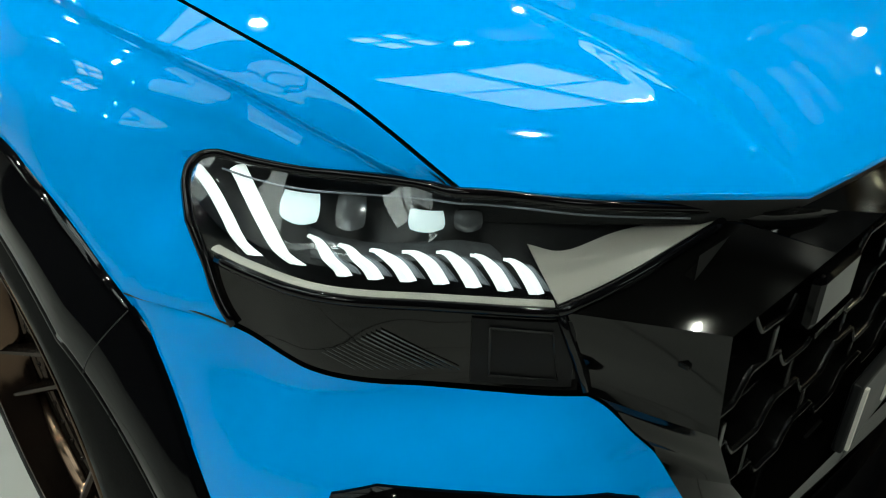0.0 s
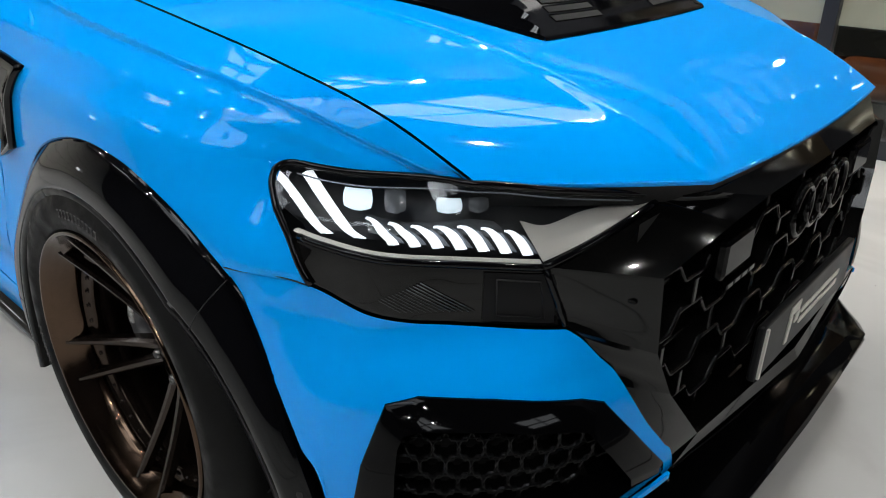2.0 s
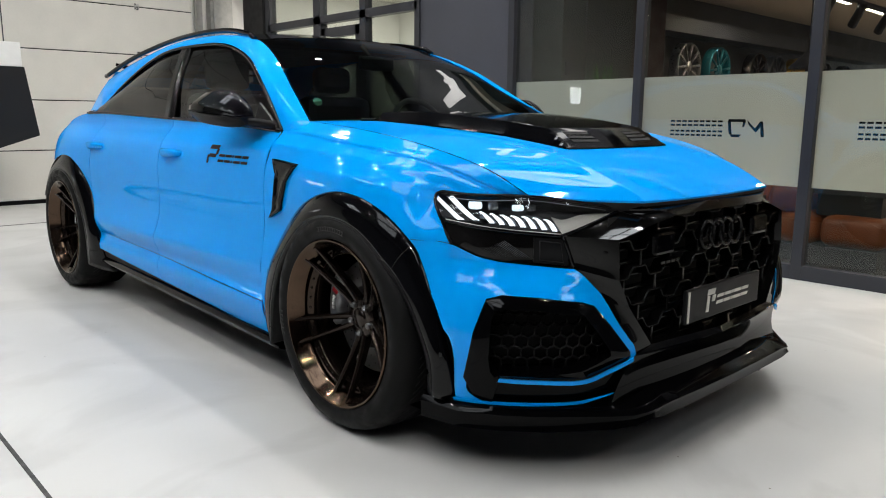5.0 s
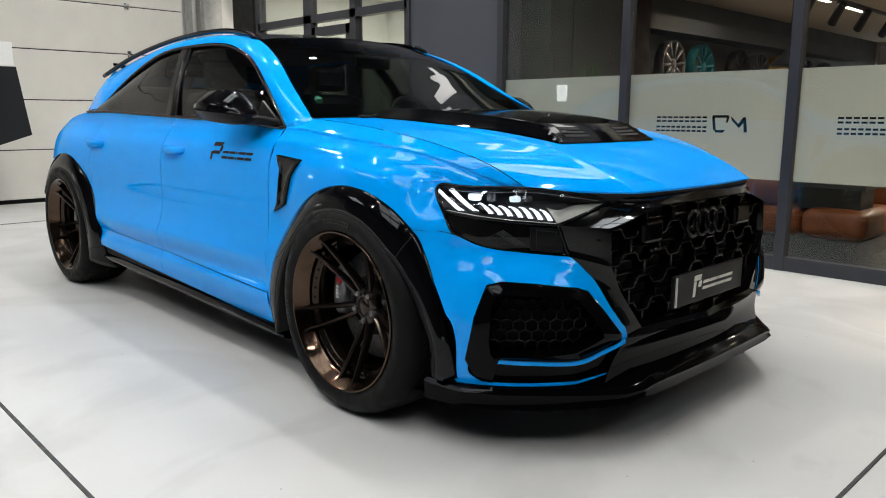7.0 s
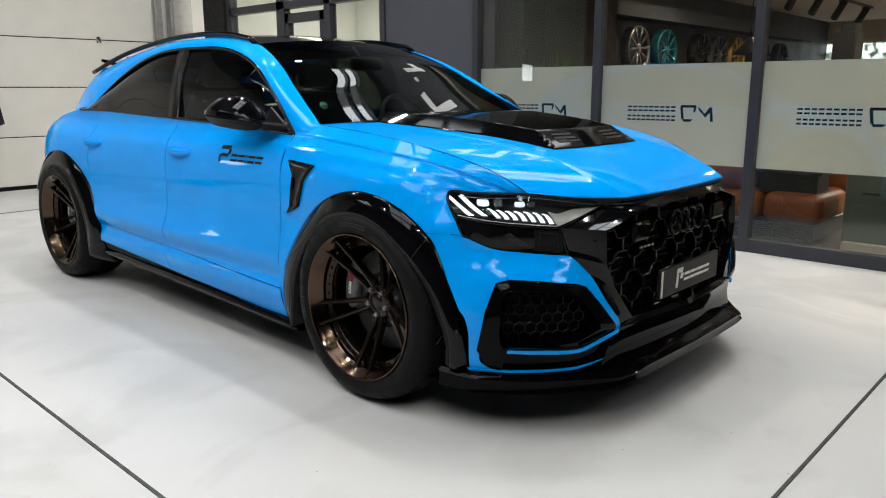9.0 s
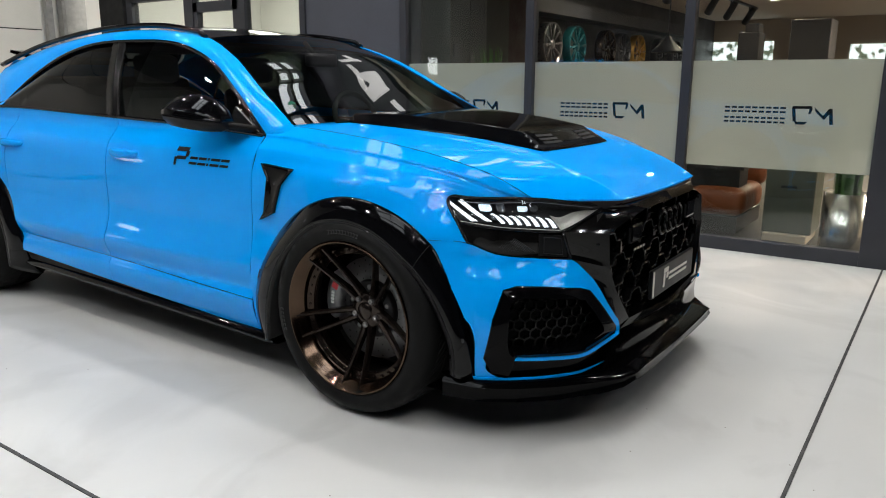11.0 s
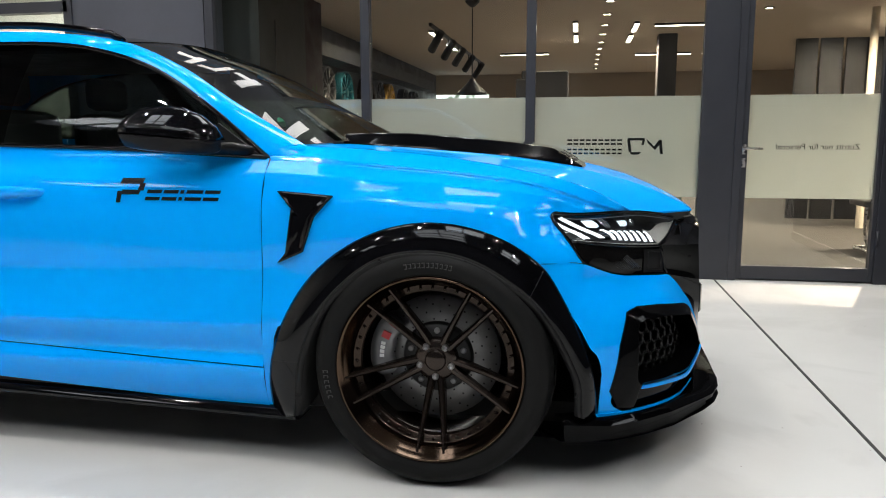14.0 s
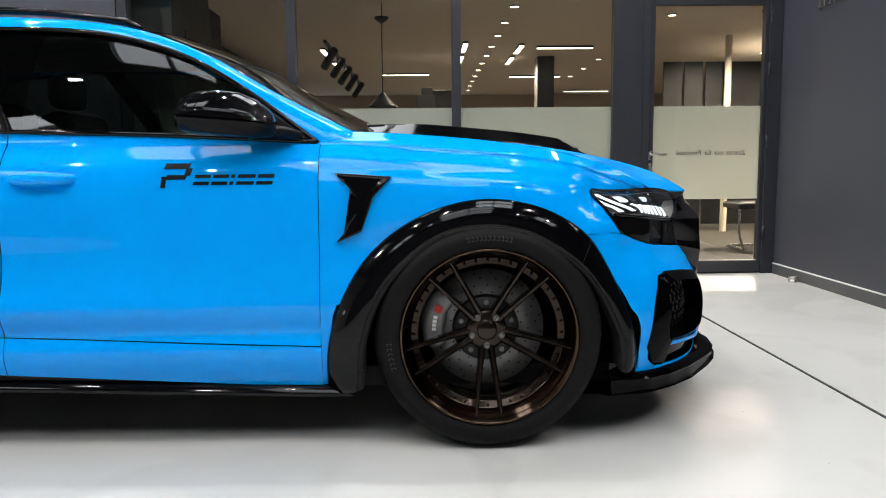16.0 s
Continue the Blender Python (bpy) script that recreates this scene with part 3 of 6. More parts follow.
# front surface, by q = x - y along the corner and height
base_x = spline([(-0.66, -0.962), (-0.60, -0.955), (-0.485, -0.945), (-0.365, -0.915), (-0.242, -0.868), (-0.055, -0.78), (0.199, -0.643), (0.38, -0.52), (0.52, -0.40), (0.70, -0.215), (0.915, 0.0)])
shift_z = spline([(0.10, 0.06), (0.2, 0.03), (0.24, 0.012), (0.32, 0.0), (0.45, -0.004), (0.50, 0.001), (0.555, 0.011), (0.60, 0.029), (0.635, 0.047), (0.66, 0.057), (0.71, 0.058), (0.76, 0.062), (0.82, 0.075), (0.867, 0.088), (0.9, 0.10)])
shift_q = spline([(-0.66, 0.12), (-0.60, 0.22), (-0.5, 0.80), (-0.40, 0.80), (-0.3, 0.75), (-0.13, 1.0), (0.05, 1.1), (0.31, 1.35), (0.6, 1.0), (0.92, 0.6)])

shift_low = spline([(-0.66, 0.12), (-0.60, 0.24), (-0.56, 0.33), (-0.5, 0.52), (-0.45, 0.66), (-0.40, 0.80), (-0.3, 0.75), (-0.13, 1.0), (0.05, 1.1), (0.31, 1.35), (0.6, 1.0), (0.92, 0.6)])


corner_back = spline([(-0.66, 0.0), (-0.14, 0.0), (-0.12, 0.0), (-0.10, 0.0), (0.05, 0.006), (0.20, 0.019), (0.34, 0.030), (0.50, 0.030), (0.70, 0.022), (0.915, 0.012)])


lamp_low = spline([(-0.62, 0.722), (-0.40, 0.711), (-0.36, 0.699), (-0.316, 0.687), (-0.232, 0.673), (-0.134, 0.664), (-0.017, 0.656), (0.05, 0.652), (0.105, 0.649), (0.16, 0.645), (0.384, 0.60)])


def nose(q, z, out=0.0):
    d = shift_z(z)
    if z > 0.5:
        k = min(max((z - 0.69) / 0.08, 0), 1)
        w = min(max((-0.42 - q) / 0.10, 0), 1) * min(max((0.70 - z) / 0.04, 0), 1)
        d += (0.058 * (z - 0.5) / 0.2 - d) * w
        d *= shift_q(q) * k + shift_low(q) * (1 - k)
    d += corner_back(q) * min(max((0.64 - z) / 0.06, 0), 1)
    d += top_lean(q) * min(max((z - 0.812) / 0.046, 0), 1.15)
    d -= out / 1.414
    x = base_x(q)
    return Vector((-(x + d), x - q + d, z))


def behind(q, z, d):
    """A point of the front surface moved along its normal."""
    h = 0.02
    n = (nose(q + h, z) - nose(q - h, z)).cross(nose(q, z + h) - nose(q, z - h)).normalized()
    return nose(q, z) + (n if n.x > 0 else -n) * d


def nose_strip(name, qs, top, low, material, out=0.0, rows=12, label="", parent=None, thick=0.003):
    made = []
    for s in (1, -1):
        bm = bm_new()
        cols = []
        for q in qs:
            zt, zl = top(q), low(q)
            cols.append([nose(q, zt + (zl - zt) * k / (rows - 1), out) for k in range(rows)])
        add_grid(bm, flip(cols, s))
        made.append(part(name, bm, material, parent or car, label, thick))
    return made


top_lean = spline([(-0.66, 0.0), (-0.58, 0.0), (-0.56, 0.0), (-0.495, 0.020), (-0.40, 0.043), (-0.27, 0.048), (-0.15, 0.018), (-0.09, 0.0), (-0.08, 0.0), (-0.07, 0.0), (0.0, 0.0), (1.0, 0.0)])
lamp_roof = spline([(-0.52, 0.871), (-0.47, 0.866), (-0.40, 0.860), (-0.27, 0.858), (-0.15, 0.860), (-0.092, 0.860), (0.1, 0.845), (0.306, 0.822)])
lamp_left = spline([(0.64, -0.33), (0.698, -0.399), (0.73, -0.432), (0.776, -0.461), (0.822, -0.491), (0.876, -0.510)])
for s in (1, -1):
    fender(s)


bumper_side = spline([(0.105, 0.647), (0.125, 0.639), (0.179, 0.603), (0.22, 0.573), (0.249, 0.542), (0.293, 0.491), (0.353, 0.431), (0.385, 0.394), (0.392, 0.372)])
frame_edge = spline([(0.187, 0.530), (0.229, 0.500), (0.262, 0.469), (0.32, 0.417), (0.352, 0.378), (0.368, 0.358), (0.392, 0.364)])


def bumper_top(q):
    return bumper_side(q) if q > 0.105 else lamp_low(q) - 0.002


def bumper_low(q):
    if q < -0.405:
        y = spline([(-0.612, -0.33), (-0.523, -0.408), (-0.455, -0.462), (-0.398, -0.503)])(q)
        return max(front_half(-y) - 0.02, 0.236)
    if q < -0.21:
        return 0.236
    if q < 0.187:
        return 0.577 - (q + 0.242) / 0.441 * 0.022 - 0.02
    return min(frame_edge(q), bumper_top(q) - 0.004)


def bumper_cut(q):
    return 0.557 - (q + 0.242) / 0.441 * 0.022


frame_left = spline([(0.236, -0.24), (0.262, -0.32), (0.33, -0.343), (0.46, -0.293), (0.577, -0.225)])
for s in (1, -1):
    bm = bm_new()
    upper, under = [], []
    for q in span(-0.612, -0.205, 60) + span(-0.205, 0.392, 90)[1:]:
        zt = bumper_top(q)
        zl = bumper_low(q) if q > 0.187 else max(bumper_cut(q), bumper_low(q) if q < -0.405 else 0)
        upper.append([nose(q, zt + (zl - zt) * k / 29) for k in range(30)])
        if q <= -0.405 and bumper_low(q) < zl - 1e-4:
            under.append([nose(q, zl + (bumper_low(q) - zl) * k / 39) for k in range(40)])
    for c in range(14):
        col = []
        for k in range(40):
            z = 0.562 + (0.236 - 0.562) * k / 39
            q = -0.405 + (frame_left(z) + 0.405) * (c + 1) / 14
            zz = bumper_cut(q) + (0.236 - bumper_cut(q)) * k / 39
            col.append(nose(q, zz))
        under.append(col)
    add_grid(bm, flip(upper, s))
    add_grid(bm, flip(under, s))
    bmesh.ops.remove_doubles(bm, verts=bm.verts, dist=2e-4)
    bumper = part("bumper", bm, BLUE, car)
    bm = bm_new()
    add_tube(bm, flip([[nose(q, bumper_top(q) + 0.0012, 0.0014) for q in span(-0.608, -0.425, 24)]], s)[0], 0.0011, 5)
    part("seam", bm, DARK, bumper)

# lower body line of the bumper in blue, and the thin blue line under the intake
nose_strip("bumper_lip", span(-0.41, 0.30, 60), lambda q: 0.249 + max(0, q - 0.15) * 0.10, lambda q: 0.238 + max(0, q - 0.15) * 0.16, BLUE, out=0.004, rows=3)
trim_line = spline([(-0.229, 0.327), (-0.143, 0.324), (-0.046, 0.322), (0.052, 0.318), (0.120, 0.316), (0.163, 0.318), (0.266, 0.342), (0.345, 0.361), (0.374, 0.369)])
nose_strip("intake_trim", span(-0.229, 0.374, 70), lambda q: trim_line(q) + 0.006, lambda q: trim_line(q) - 0.006, BLUE, out=0.012, rows=3, thick=0.006)

# black lower bumper behind the intake and below the grille
nose_strip("lower_bumper", span(-0.40, 0.40, 60), lambda q: 0.335 + max(0.0, q - 0.2) * 0.15, lambda q: 0.20, SPLIT, out=-0.02, rows=8)

# intake: glossy frame and recessed mesh
FRAME_OUT = [(-0.272, 0.566), (-0.205, 0.578), (-0.055, 0.572), (0.136, 0.556), (0.187, 0.544), (0.262, 0.482), (0.358, 0.394), (0.362, 0.376), (0.266, 0.350), (0.163, 0.326), (-0.05, 0.329), (-0.205, 0.332), (-0.240, 0.243), (-0.317, 0.263), (-0.364, 0.322), (-0.326, 0.466), (-0.289, 0.537)]
FRAME_IN = [(-0.232, 0.530), (-0.200, 0.538), (-0.055, 0.536), (0.105, 0.522), (0.137, 0.516), (0.195, 0.465), (0.246, 0.412), (0.248, 0.396), (0.190, 0.377), (0.128, 0.359), (-0.086, 0.346), (-0.215, 0.346), (-0.232, 0.350), (-0.242, 0.365), (-0.246, 0.40), (-0.245, 0.472), (-0.243, 0.510)]


def loop(points, per):
    out = []
    n = len(points)
    for i in range(n):
        a, b = points[i], points[(i + 1) % n]
        for k in range(per):
            t = k / per
            out.append((a[0] + (b[0] - a[0]) * t, a[1] + (b[1] - a[1]) * t))
    return out


for s in (1, -1):
    intake = part("intake_frame", bm_new(), SPLIT, car, "gloss black intake frame")
    bm = bm_new()
    o, i = loop(FRAME_OUT, 5), loop(FRAME_IN, 5)
    rows = [[nose(q, z, -0.01) for q, z in o], [nose(q, z, 0.004) for q, z in o],
            [nose(q * 0.85 + u * 0.15, z * 0.85 + w * 0.15, 0.011) for (q, z), (u, w) in zip(o, i)],
            [nose(q * 0.12 + u * 0.88, z * 0.12 + w * 0.88, 0.022) for (q, z), (u, w) in zip(o, i)],
            [nose(q, z, -0.022) for q, z in i], [nose(q, z, -0.09) for q, z in i]]
    add_grid(bm, flip(rows, s), closed=True)
    bmesh.ops.recalc_face_normals(bm, faces=bm.faces)
    bm.to_mesh(intake.data)
    bm.free()
    intake.modifiers.new("crisp_edges", "EDGE_SPLIT").split_angle = radians(24)
    bm = bm_new()
    cover = [(0.165, 0.520), (0.205, 0.512), (0.262, 0.455), (0.250, 0.435), (0.165, 0.520)]
    add_tube(bm, flip([[nose(q, z, 0.006) for q, z in cover]], s)[0], 0.0012, 4)
    part("cover_seam", bm, DARK, intake)
    bm = bm_new()
    add_grid(bm, flip([[nose(q, z, -0.085) for q in span(-0.27, 0.30, 20)] for z in span(0.32, 0.55, 10)], s))
    part("intake_back", bm, DARK, intake)
    bm = bm_new()
    for r in range(6):
        for c in range(10):
            q0, z0 = -0.230 + c * 0.056 + (r % 2) * 0.028, 0.360 + r * 0.034
            if q0 > 0.255 - abs(z0 - 0.41) * 1.1 or z0 > 0.545:
                continue
            ring = [(q0 + 0.0315 * dq, z0 + 0.0195 * dz) for dq, dz in ((1.0, 0), (0.55, 1), (-0.55, 1), (-1.0, 0), (-0.55, -1), (0.55, -1))]
            layers = []
            for w, out in ((0.86, -0.058), (0.80, -0.050), (0.76, -0.058), (0.80, -0.082)):
                layers.append([nose(q0 + (q - q0) * w / 0.80, z0 + (z - z0) * w / 0.80, out) for q, z in ring])
            add_grid(bm, flip(layers, s), closed=True)
    part("intake_mesh", bm, MESHGLOSS, intake, "black honeycomb mesh")

# ---- head lamps ----
lamp_under = spline([(-0.52, 0.79), (-0.449, 0.783), (-0.355, 0.775), (-0.247, 0.766), (-0.136, 0.757), (0.049, 0.746)])


def lamp_mid(q):
    return lamp_under(q) if q < 0.049 else 0.746 + (q - 0.049) / 0.257 * 0.068


# light strips by their corners (q, z): outboard top, inboard top, outboard low, inboard low
STRIPS = [((-0.498, 0.857), (-0.485, 0.859), (-0.405, 0.791), (-0.379, 0.795)), ((-0.444, 0.858), (-0.422, 0.862), (-0.334, 0.795), (-0.309, 0.796))]
STRIPS += [((-0.314 + 0.0467 * k, 0.825 - 0.0045 * k), (-0.296 + 0.0467 * k, 0.825 - 0.0045 * k), (-0.260 + 0.0452 * k, 0.786 - 0.004 * k), (-0.239 + 0.0452 * k, 0.786 - 0.004 * k)) for k in range(7)]

for s in (1, -1):
    lamp = part("headlamp", bm_new(), PLASTIC, car, "lit head lamp with white light strips behind clear cover")

    def sheet(name, zt, zl, q1, out, material, rows=14, label="", cols=60):
        bm = bm_new()
        grid = []
        for k in range(rows):
            row = []
            for c in range(cols):
                u = c / (cols - 1)
                q = -0.508 + u * (q1 + 0.508)
                for _ in range(4):
                    a, b = zt(q), zl(q)
                    z = a + (b - a) * k / (rows - 1)
                    ql = lamp_left(z)
                    q = ql + u * (q1 - ql)
                row.append(behind(q, z, out))
            grid.append(row)
        add_grid(bm, flip(grid, s))
        return part(name, bm, material, lamp, label, thick=0.0015)

    sheet("cover", lamp_roof, lamp_mid, 0.300, 0.0, LAMPGLASS, label="clear lamp cover")
    sheet("housing", lambda q: lamp_roof(q) + 0.01, lambda q: lamp_mid(q) - 0.01, 0.300, -0.045, PLASTIC, label="black reflector housing")
    sheet("lower_housing", lambda q: lamp_mid(min(q, 0.05)) - 0.004, lambda q: lamp_low(min(q, 0.10)) + 0.003, 0.088, -0.003, SMOKED, label="smoked lower lamp housing")
    bm = bm_new()
    corner = [((1 - t) ** 2 * -0.455 + 2 * t * (1 - t) * -0.506 + t * t * lamp_left(0.838), (1 - t) ** 2 * (lamp_roof(-0.455) + 0.001) + 2 * t * (1 - t) * 0.8675 + t * t * 0.838) for t in span(0, 1, 10)]
    for rim in ([nose(q, lamp_roof(q) + 0.001, 0.0) for q in span(0.306, -0.44, 40)] + [nose(q, z) for q, z in corner] + [nose(lamp_left(z), z) for z in span(0.83, 0.716, 14)], [nose(q, lamp_mid(q), 0.0) for q in span(-0.44, 0.049, 30)],
                [nose(q, lamp_mid(q), 0.0) for q in span(0.049, 0.30, 16)], [nose(0.053 + (0.745 - z) * 0.52, z, 0.0) for z in span(0.745, 0.652, 6)]):
        add_tube(bm, flip([rim], s)[0], 0.0058, 6)
    part("seal", bm, BLACK, lamp)
    wedge_q, wedge_z = spline([(0, 0.007), (0.25, 0.060), (0.5, 0.135), (0.8, 0.245), (1, 0.298)]), spline([(0, 0.797), (0.25, 0.789), (0.5, 0.802), (0.8, 0.808), (1, 0.8155)])
    bm = bm_new()
    add_grid(bm, flip([[nose(wedge_q(t) + (0.049 + 0.249 * t - wedge_q(t)) * k / 3, wedge_z(t) + (0.752 + 0.0625 * t - wedge_z(t)) * k / 3, -0.006 - 0.011 * (3 - k)) for k in range(4)] for t in span(0, 1, 18)], s))
    part("wedge", bm, PALE, lamp, "satin silver wedge", thick=0.0015)
    bm = bm_new()
    add_grid(bm, flip([[behind(q, lamp_mid(q) + 0.004, -0.003), behind(q, lamp_mid(q) + 0.0065 + 0.002 * (q + 0.46), -0.006), behind(q, lamp_mid(q) + 0.0072 + 0.003 * (q + 0.46), -0.014)] for q in span(-0.455, 0.046, 40)], s))
    part("light_guide", bm, PALE, lamp, "clear light guide along the lower edge")
    for k, (tl, tr, bl, br) in enumerate(STRIPS):
        bm = bm_new()
        rows = []
        for j in range(10):
            t = j / 9
            tq, tz = (t, t) if k < 2 else (t**0.80, t**1.55)
            a = (tl[0] + (bl[0] - tl[0]) * tq, tl[1] + (bl[1] - tl[1]) * tz)
            c = (tr[0] + (br[0] - tr[0]) * tq, tr[1] + (br[1] - tr[1]) * tz)
            mid = ((a[0] + c[0]) / 2, (a[1] + c[1]) / 2)
            if k >= 2:
                slim = 0.38 + 0.62 * min(1.0, t / 0.55)
                a, c = (mid[0] + (a[0] - mid[0]) * slim, a[1]), (mid[0] + (c[0] - mid[0]) * slim, c[1])
            rows.append([behind(*a, -0.016), behind(*mid, -0.012), behind(*c, -0.016)])
        add_grid(bm, flip(rows, s))
        part("light_strip", bm, LED, lamp, "glowing white light strip", thick=0.003)
    bm = bm_new()
    tops = [(st[0][0] + (st[1][0] - st[0][0]) * 0.5, max(st[0][1], st[1][1])) for st in STRIPS[2:]]
    add_grid(bm, flip([[behind(q - 0.020, z + 0.012, -0.034), behind(q - 0.006, z + 0.004, -0.028), behind(q, z - 0.012, -0.026)] for q, z in tops], s))
    part("light_bar", bm, LENSDARK, lamp, "dark grey light bar above the strips", thick=0.002)
    # clear grey blocks beside the inner strips
    for k in range(7):
        tl, tr, bl, br = STRIPS[2 + k]
        bm = bm_new()
        rows = []
        for j in range(6):
            t = 0.25 + 0.7 * j / 5
            a, c = tr[0] + (br[0] - tr[0]) * t**0.85 + 0.002, tr[1] + (br[1] - tr[1]) * t**1.35
            rows.append([behind(a, c, -0.022), behind(a + 0.013, c - 0.002, -0.020)])
        add_grid(bm, flip(rows, s))
        part("lens_block", bm, GREYLENS, lamp, "grey lens block", thick=0.003)
    bm = bm_new()
    add_tube(bm, flip([[behind(q, lamp_roof(q) - 0.0085, -0.006) for q in span(-0.45, 0.25, 40)]], s)[0], 0.0013, 5)
    part("top_trim", bm, GREYLENS, lamp, "satin grey upper trim")
    for q0, q1, z0, z1, lit in ((-0.352, -0.292, 0.820, 0.839, True), (-0.268, -0.225, 0.818, 0.842, False), (-0.164, -0.113, 0.816, 0.833, True), (-0.099, -0.060, 0.816, 0.836, False)):
        bm = bm_new()
        rows = []
        for j in range(7):
            v = -1 + 2 * j / 6
            rows.append([nose((q0 + q1) / 2 + (q1 - q0) / 2 * u * (1 - 0.12 * v * v), (z0 + z1) / 2 + (z1 - z0) / 2 * v * (1 - 0.12 * u * u), -0.030 + 0.010 * (1 - 0.6 * u * u - 0.4 * v * v)) for u in span(-1, 1, 7)])
        add_grid(bm, flip(rows, s))
        part("projector", bm, LENS if lit else LENSDARK, lamp, "projector lens", thick=0.002)
    bm = bm_new()
    a = [nose(q, z, 0.0035) for q, z in ((-0.046, 0.733), (0.043, 0.726), (0.056, 0.667), (-0.045, 0.675), (-0.046, 0.733))]
    add_tube(bm, flip([a], s)[0], 0.0016, 4)
    part("washer_cover", bm, DARK, lamp)
    bm = bm_new()
    add_grid(bm, flip([[nose(q, lamp_mid(min(q, 0.05)) - 0.010 + (lamp_low(min(q, 0.10)) + 0.007 - lamp_mid(min(q, 0.05)) + 0.010) * v, 0.0) for v in span(0, 1, 8)] for q in span(-0.072, 0.078, 12)], s))
    part("end_panel", bm, TRIM, lamp, "plain black end panel", thick=0.002)
    bm = bm_new()
    for k in range(13):
        t = k / 12
        add_tube(bm, flip([[nose(-0.283 + 0.084 * t, 0.708 + 0.025 * t, 0.0005), nose(-0.238 + 0.150 * t, 0.687 - 0.006 * t, 0.0005)]], s)[0], 0.00025 if k < 8 else 0.0004 + 0.00004 * k, 4)
    part("reflector_ribs", bm, LENSDARK, lamp, "fine reflector ribs")

# ---- grille ----
grille = part("grille", bm_new(), GRILLE, car, "large black eight-sided grille with honeycomb mesh")
BEZEL_OUT = [(0.0, -0.856, 0.830), (0.43, -0.830, 0.830), (0.470, -0.782, 0.815), (0.664, -0.708, 0.745), (0.640, -0.742, 0.652), (0.575, -0.822, 0.52), (0.497, -0.880, 0.378), (0.0, -0.915, 0.365)]


def bezel_edge(a, b):
    """The outer edge from corner to corner, along lamp and bumper where it meets them."""
    for k, qz in enumerate(((0.306, 0.049, lamp_mid), (0.049, 0.106, lambda q: 0.746 - (q - 0.049) / 0.057 * 0.099), (0.106, 0.24, bumper_top), (0.24, 0.392, bumper_top))):
        if (a - Vector(BEZEL_OUT[k + 2])).length < 1e-6:
            return [nose(q, qz[2](q), -0.003) for q in span(qz[0], qz[1], 13)]
    return [a.lerp(b, u) for u in span(0, 1, 13)]


BEZEL_IN = [(0.0, -0.885, 0.80), (0.30, -0.882, 0.80), (0.40, -0.872, 0.782), (0.566, -0.848, 0.742), (0.566, -0.856, 0.62), (0.52, -0.866, 0.53), (0.412, -0.882, 0.398), (0.0, -0.905, 0.385)]
bm = bm_new()
for s in (1, -1):
    for a, b, c, d in zip(BEZEL_OUT, BEZEL_OUT[1:], BEZEL_IN, BEZEL_IN[1:]):
        edge = bezel_edge(Vector(a), Vector(b))
        c, d = Vector(c), Vector(d)
        add_grid(bm, flip([[p.lerp(c.lerp(d, k / 12), v) for k, p in enumerate(edge)] for v in span(0, 1, 9)], s))
        back = Vector((-0.02, 0.07, 0))
        add_grid(bm, flip([[c, d], [c + back, d + back]], s))
bmesh.ops.recalc_face_normals(bm, faces=bm.faces)
bm.to_mesh(grille.data)
bm.free()
bm = bm_new()
add_grid(bm, [[(-0.545, -0.79, z), (0.545, -0.79, z)] for z in (0.37, 0.80)])
part("grille_back", bm, DARK, grille)
HALF = spline([(0.385, 0.40), (0.53, 0.515), (0.62, 0.56), (0.735, 0.56), (0.78, 0.41), (0.80, 0.30)])


def bar_wave(x, k):
    """Height of a grille bar at x: flats joined by short slopes, every second bar turned over."""
    u = (x / 0.176 + 0.5 * (k % 2)) % 1.0
    lift = min(1.0, max(-1.0, (abs(u - 0.5) - 0.25) / 0.07))
    return 0.372 + 0.086 * k + 0.017 * lift


def grille_bar(rows):
    if len(rows) > 2:
        bm = bm_new()
        add_grid(bm, rows)
        part("grille_bar", bm, GRID, grille)


for k in range(6):
    run_rows = []
    for x in span(-0.575, 0.575, 160):
        z = bar_wave(x, k)
        if abs(x) > HALF(z) + 0.012 or not 0.385 < z < 0.805:
            grille_bar(run_rows)
            run_rows = []
            continue
        y = -0.856 + 0.016 * (x / 0.52) ** 2
        run_rows.append([Vector((x, y + d, z + h)) for d, h in ((0.045, -0.001), (0.006, -0.005), (0.0, -0.0025), (0.0, 0.0025), (0.006, 0.005), (0.045, 0.001))])
    grille_bar(run_rows)
    for c in range(-4, 5):
        x = (c + 0.5 * ((k + 1) % 2)) * 0.176
        z0, z1 = bar_wave(x, k), bar_wave(x, k + 1)
        if k == 5 or z1 - z0 > 0.08 or abs(x) > HALF(max(min((z0 + z1) / 2, 0.8), 0.385)):
            x += 0.088
            z0, z1 = bar_wave(x, k), bar_wave(x, k + 1)
        if k < 5 and z1 - z0 < 0.08 and abs(x) < HALF(max(min((z0 + z1) / 2, 0.8), 0.385)) and z1 < 0.8:
            part("grille_strut", boxes([(x - 0.006, x + 0.006, -0.847, -0.80, z0 + 0.003, z1 - 0.003)], bevel=0.002), GRID, grille)
for k in range(10):
    z = 0.402 + 0.043 * k
    h = HALF(z) - 0.01
    part("slat", boxes([(-h, h, -0.822, -0.795, z - 0.003, z + 0.003)], bevel=0.001), GRID, grille)
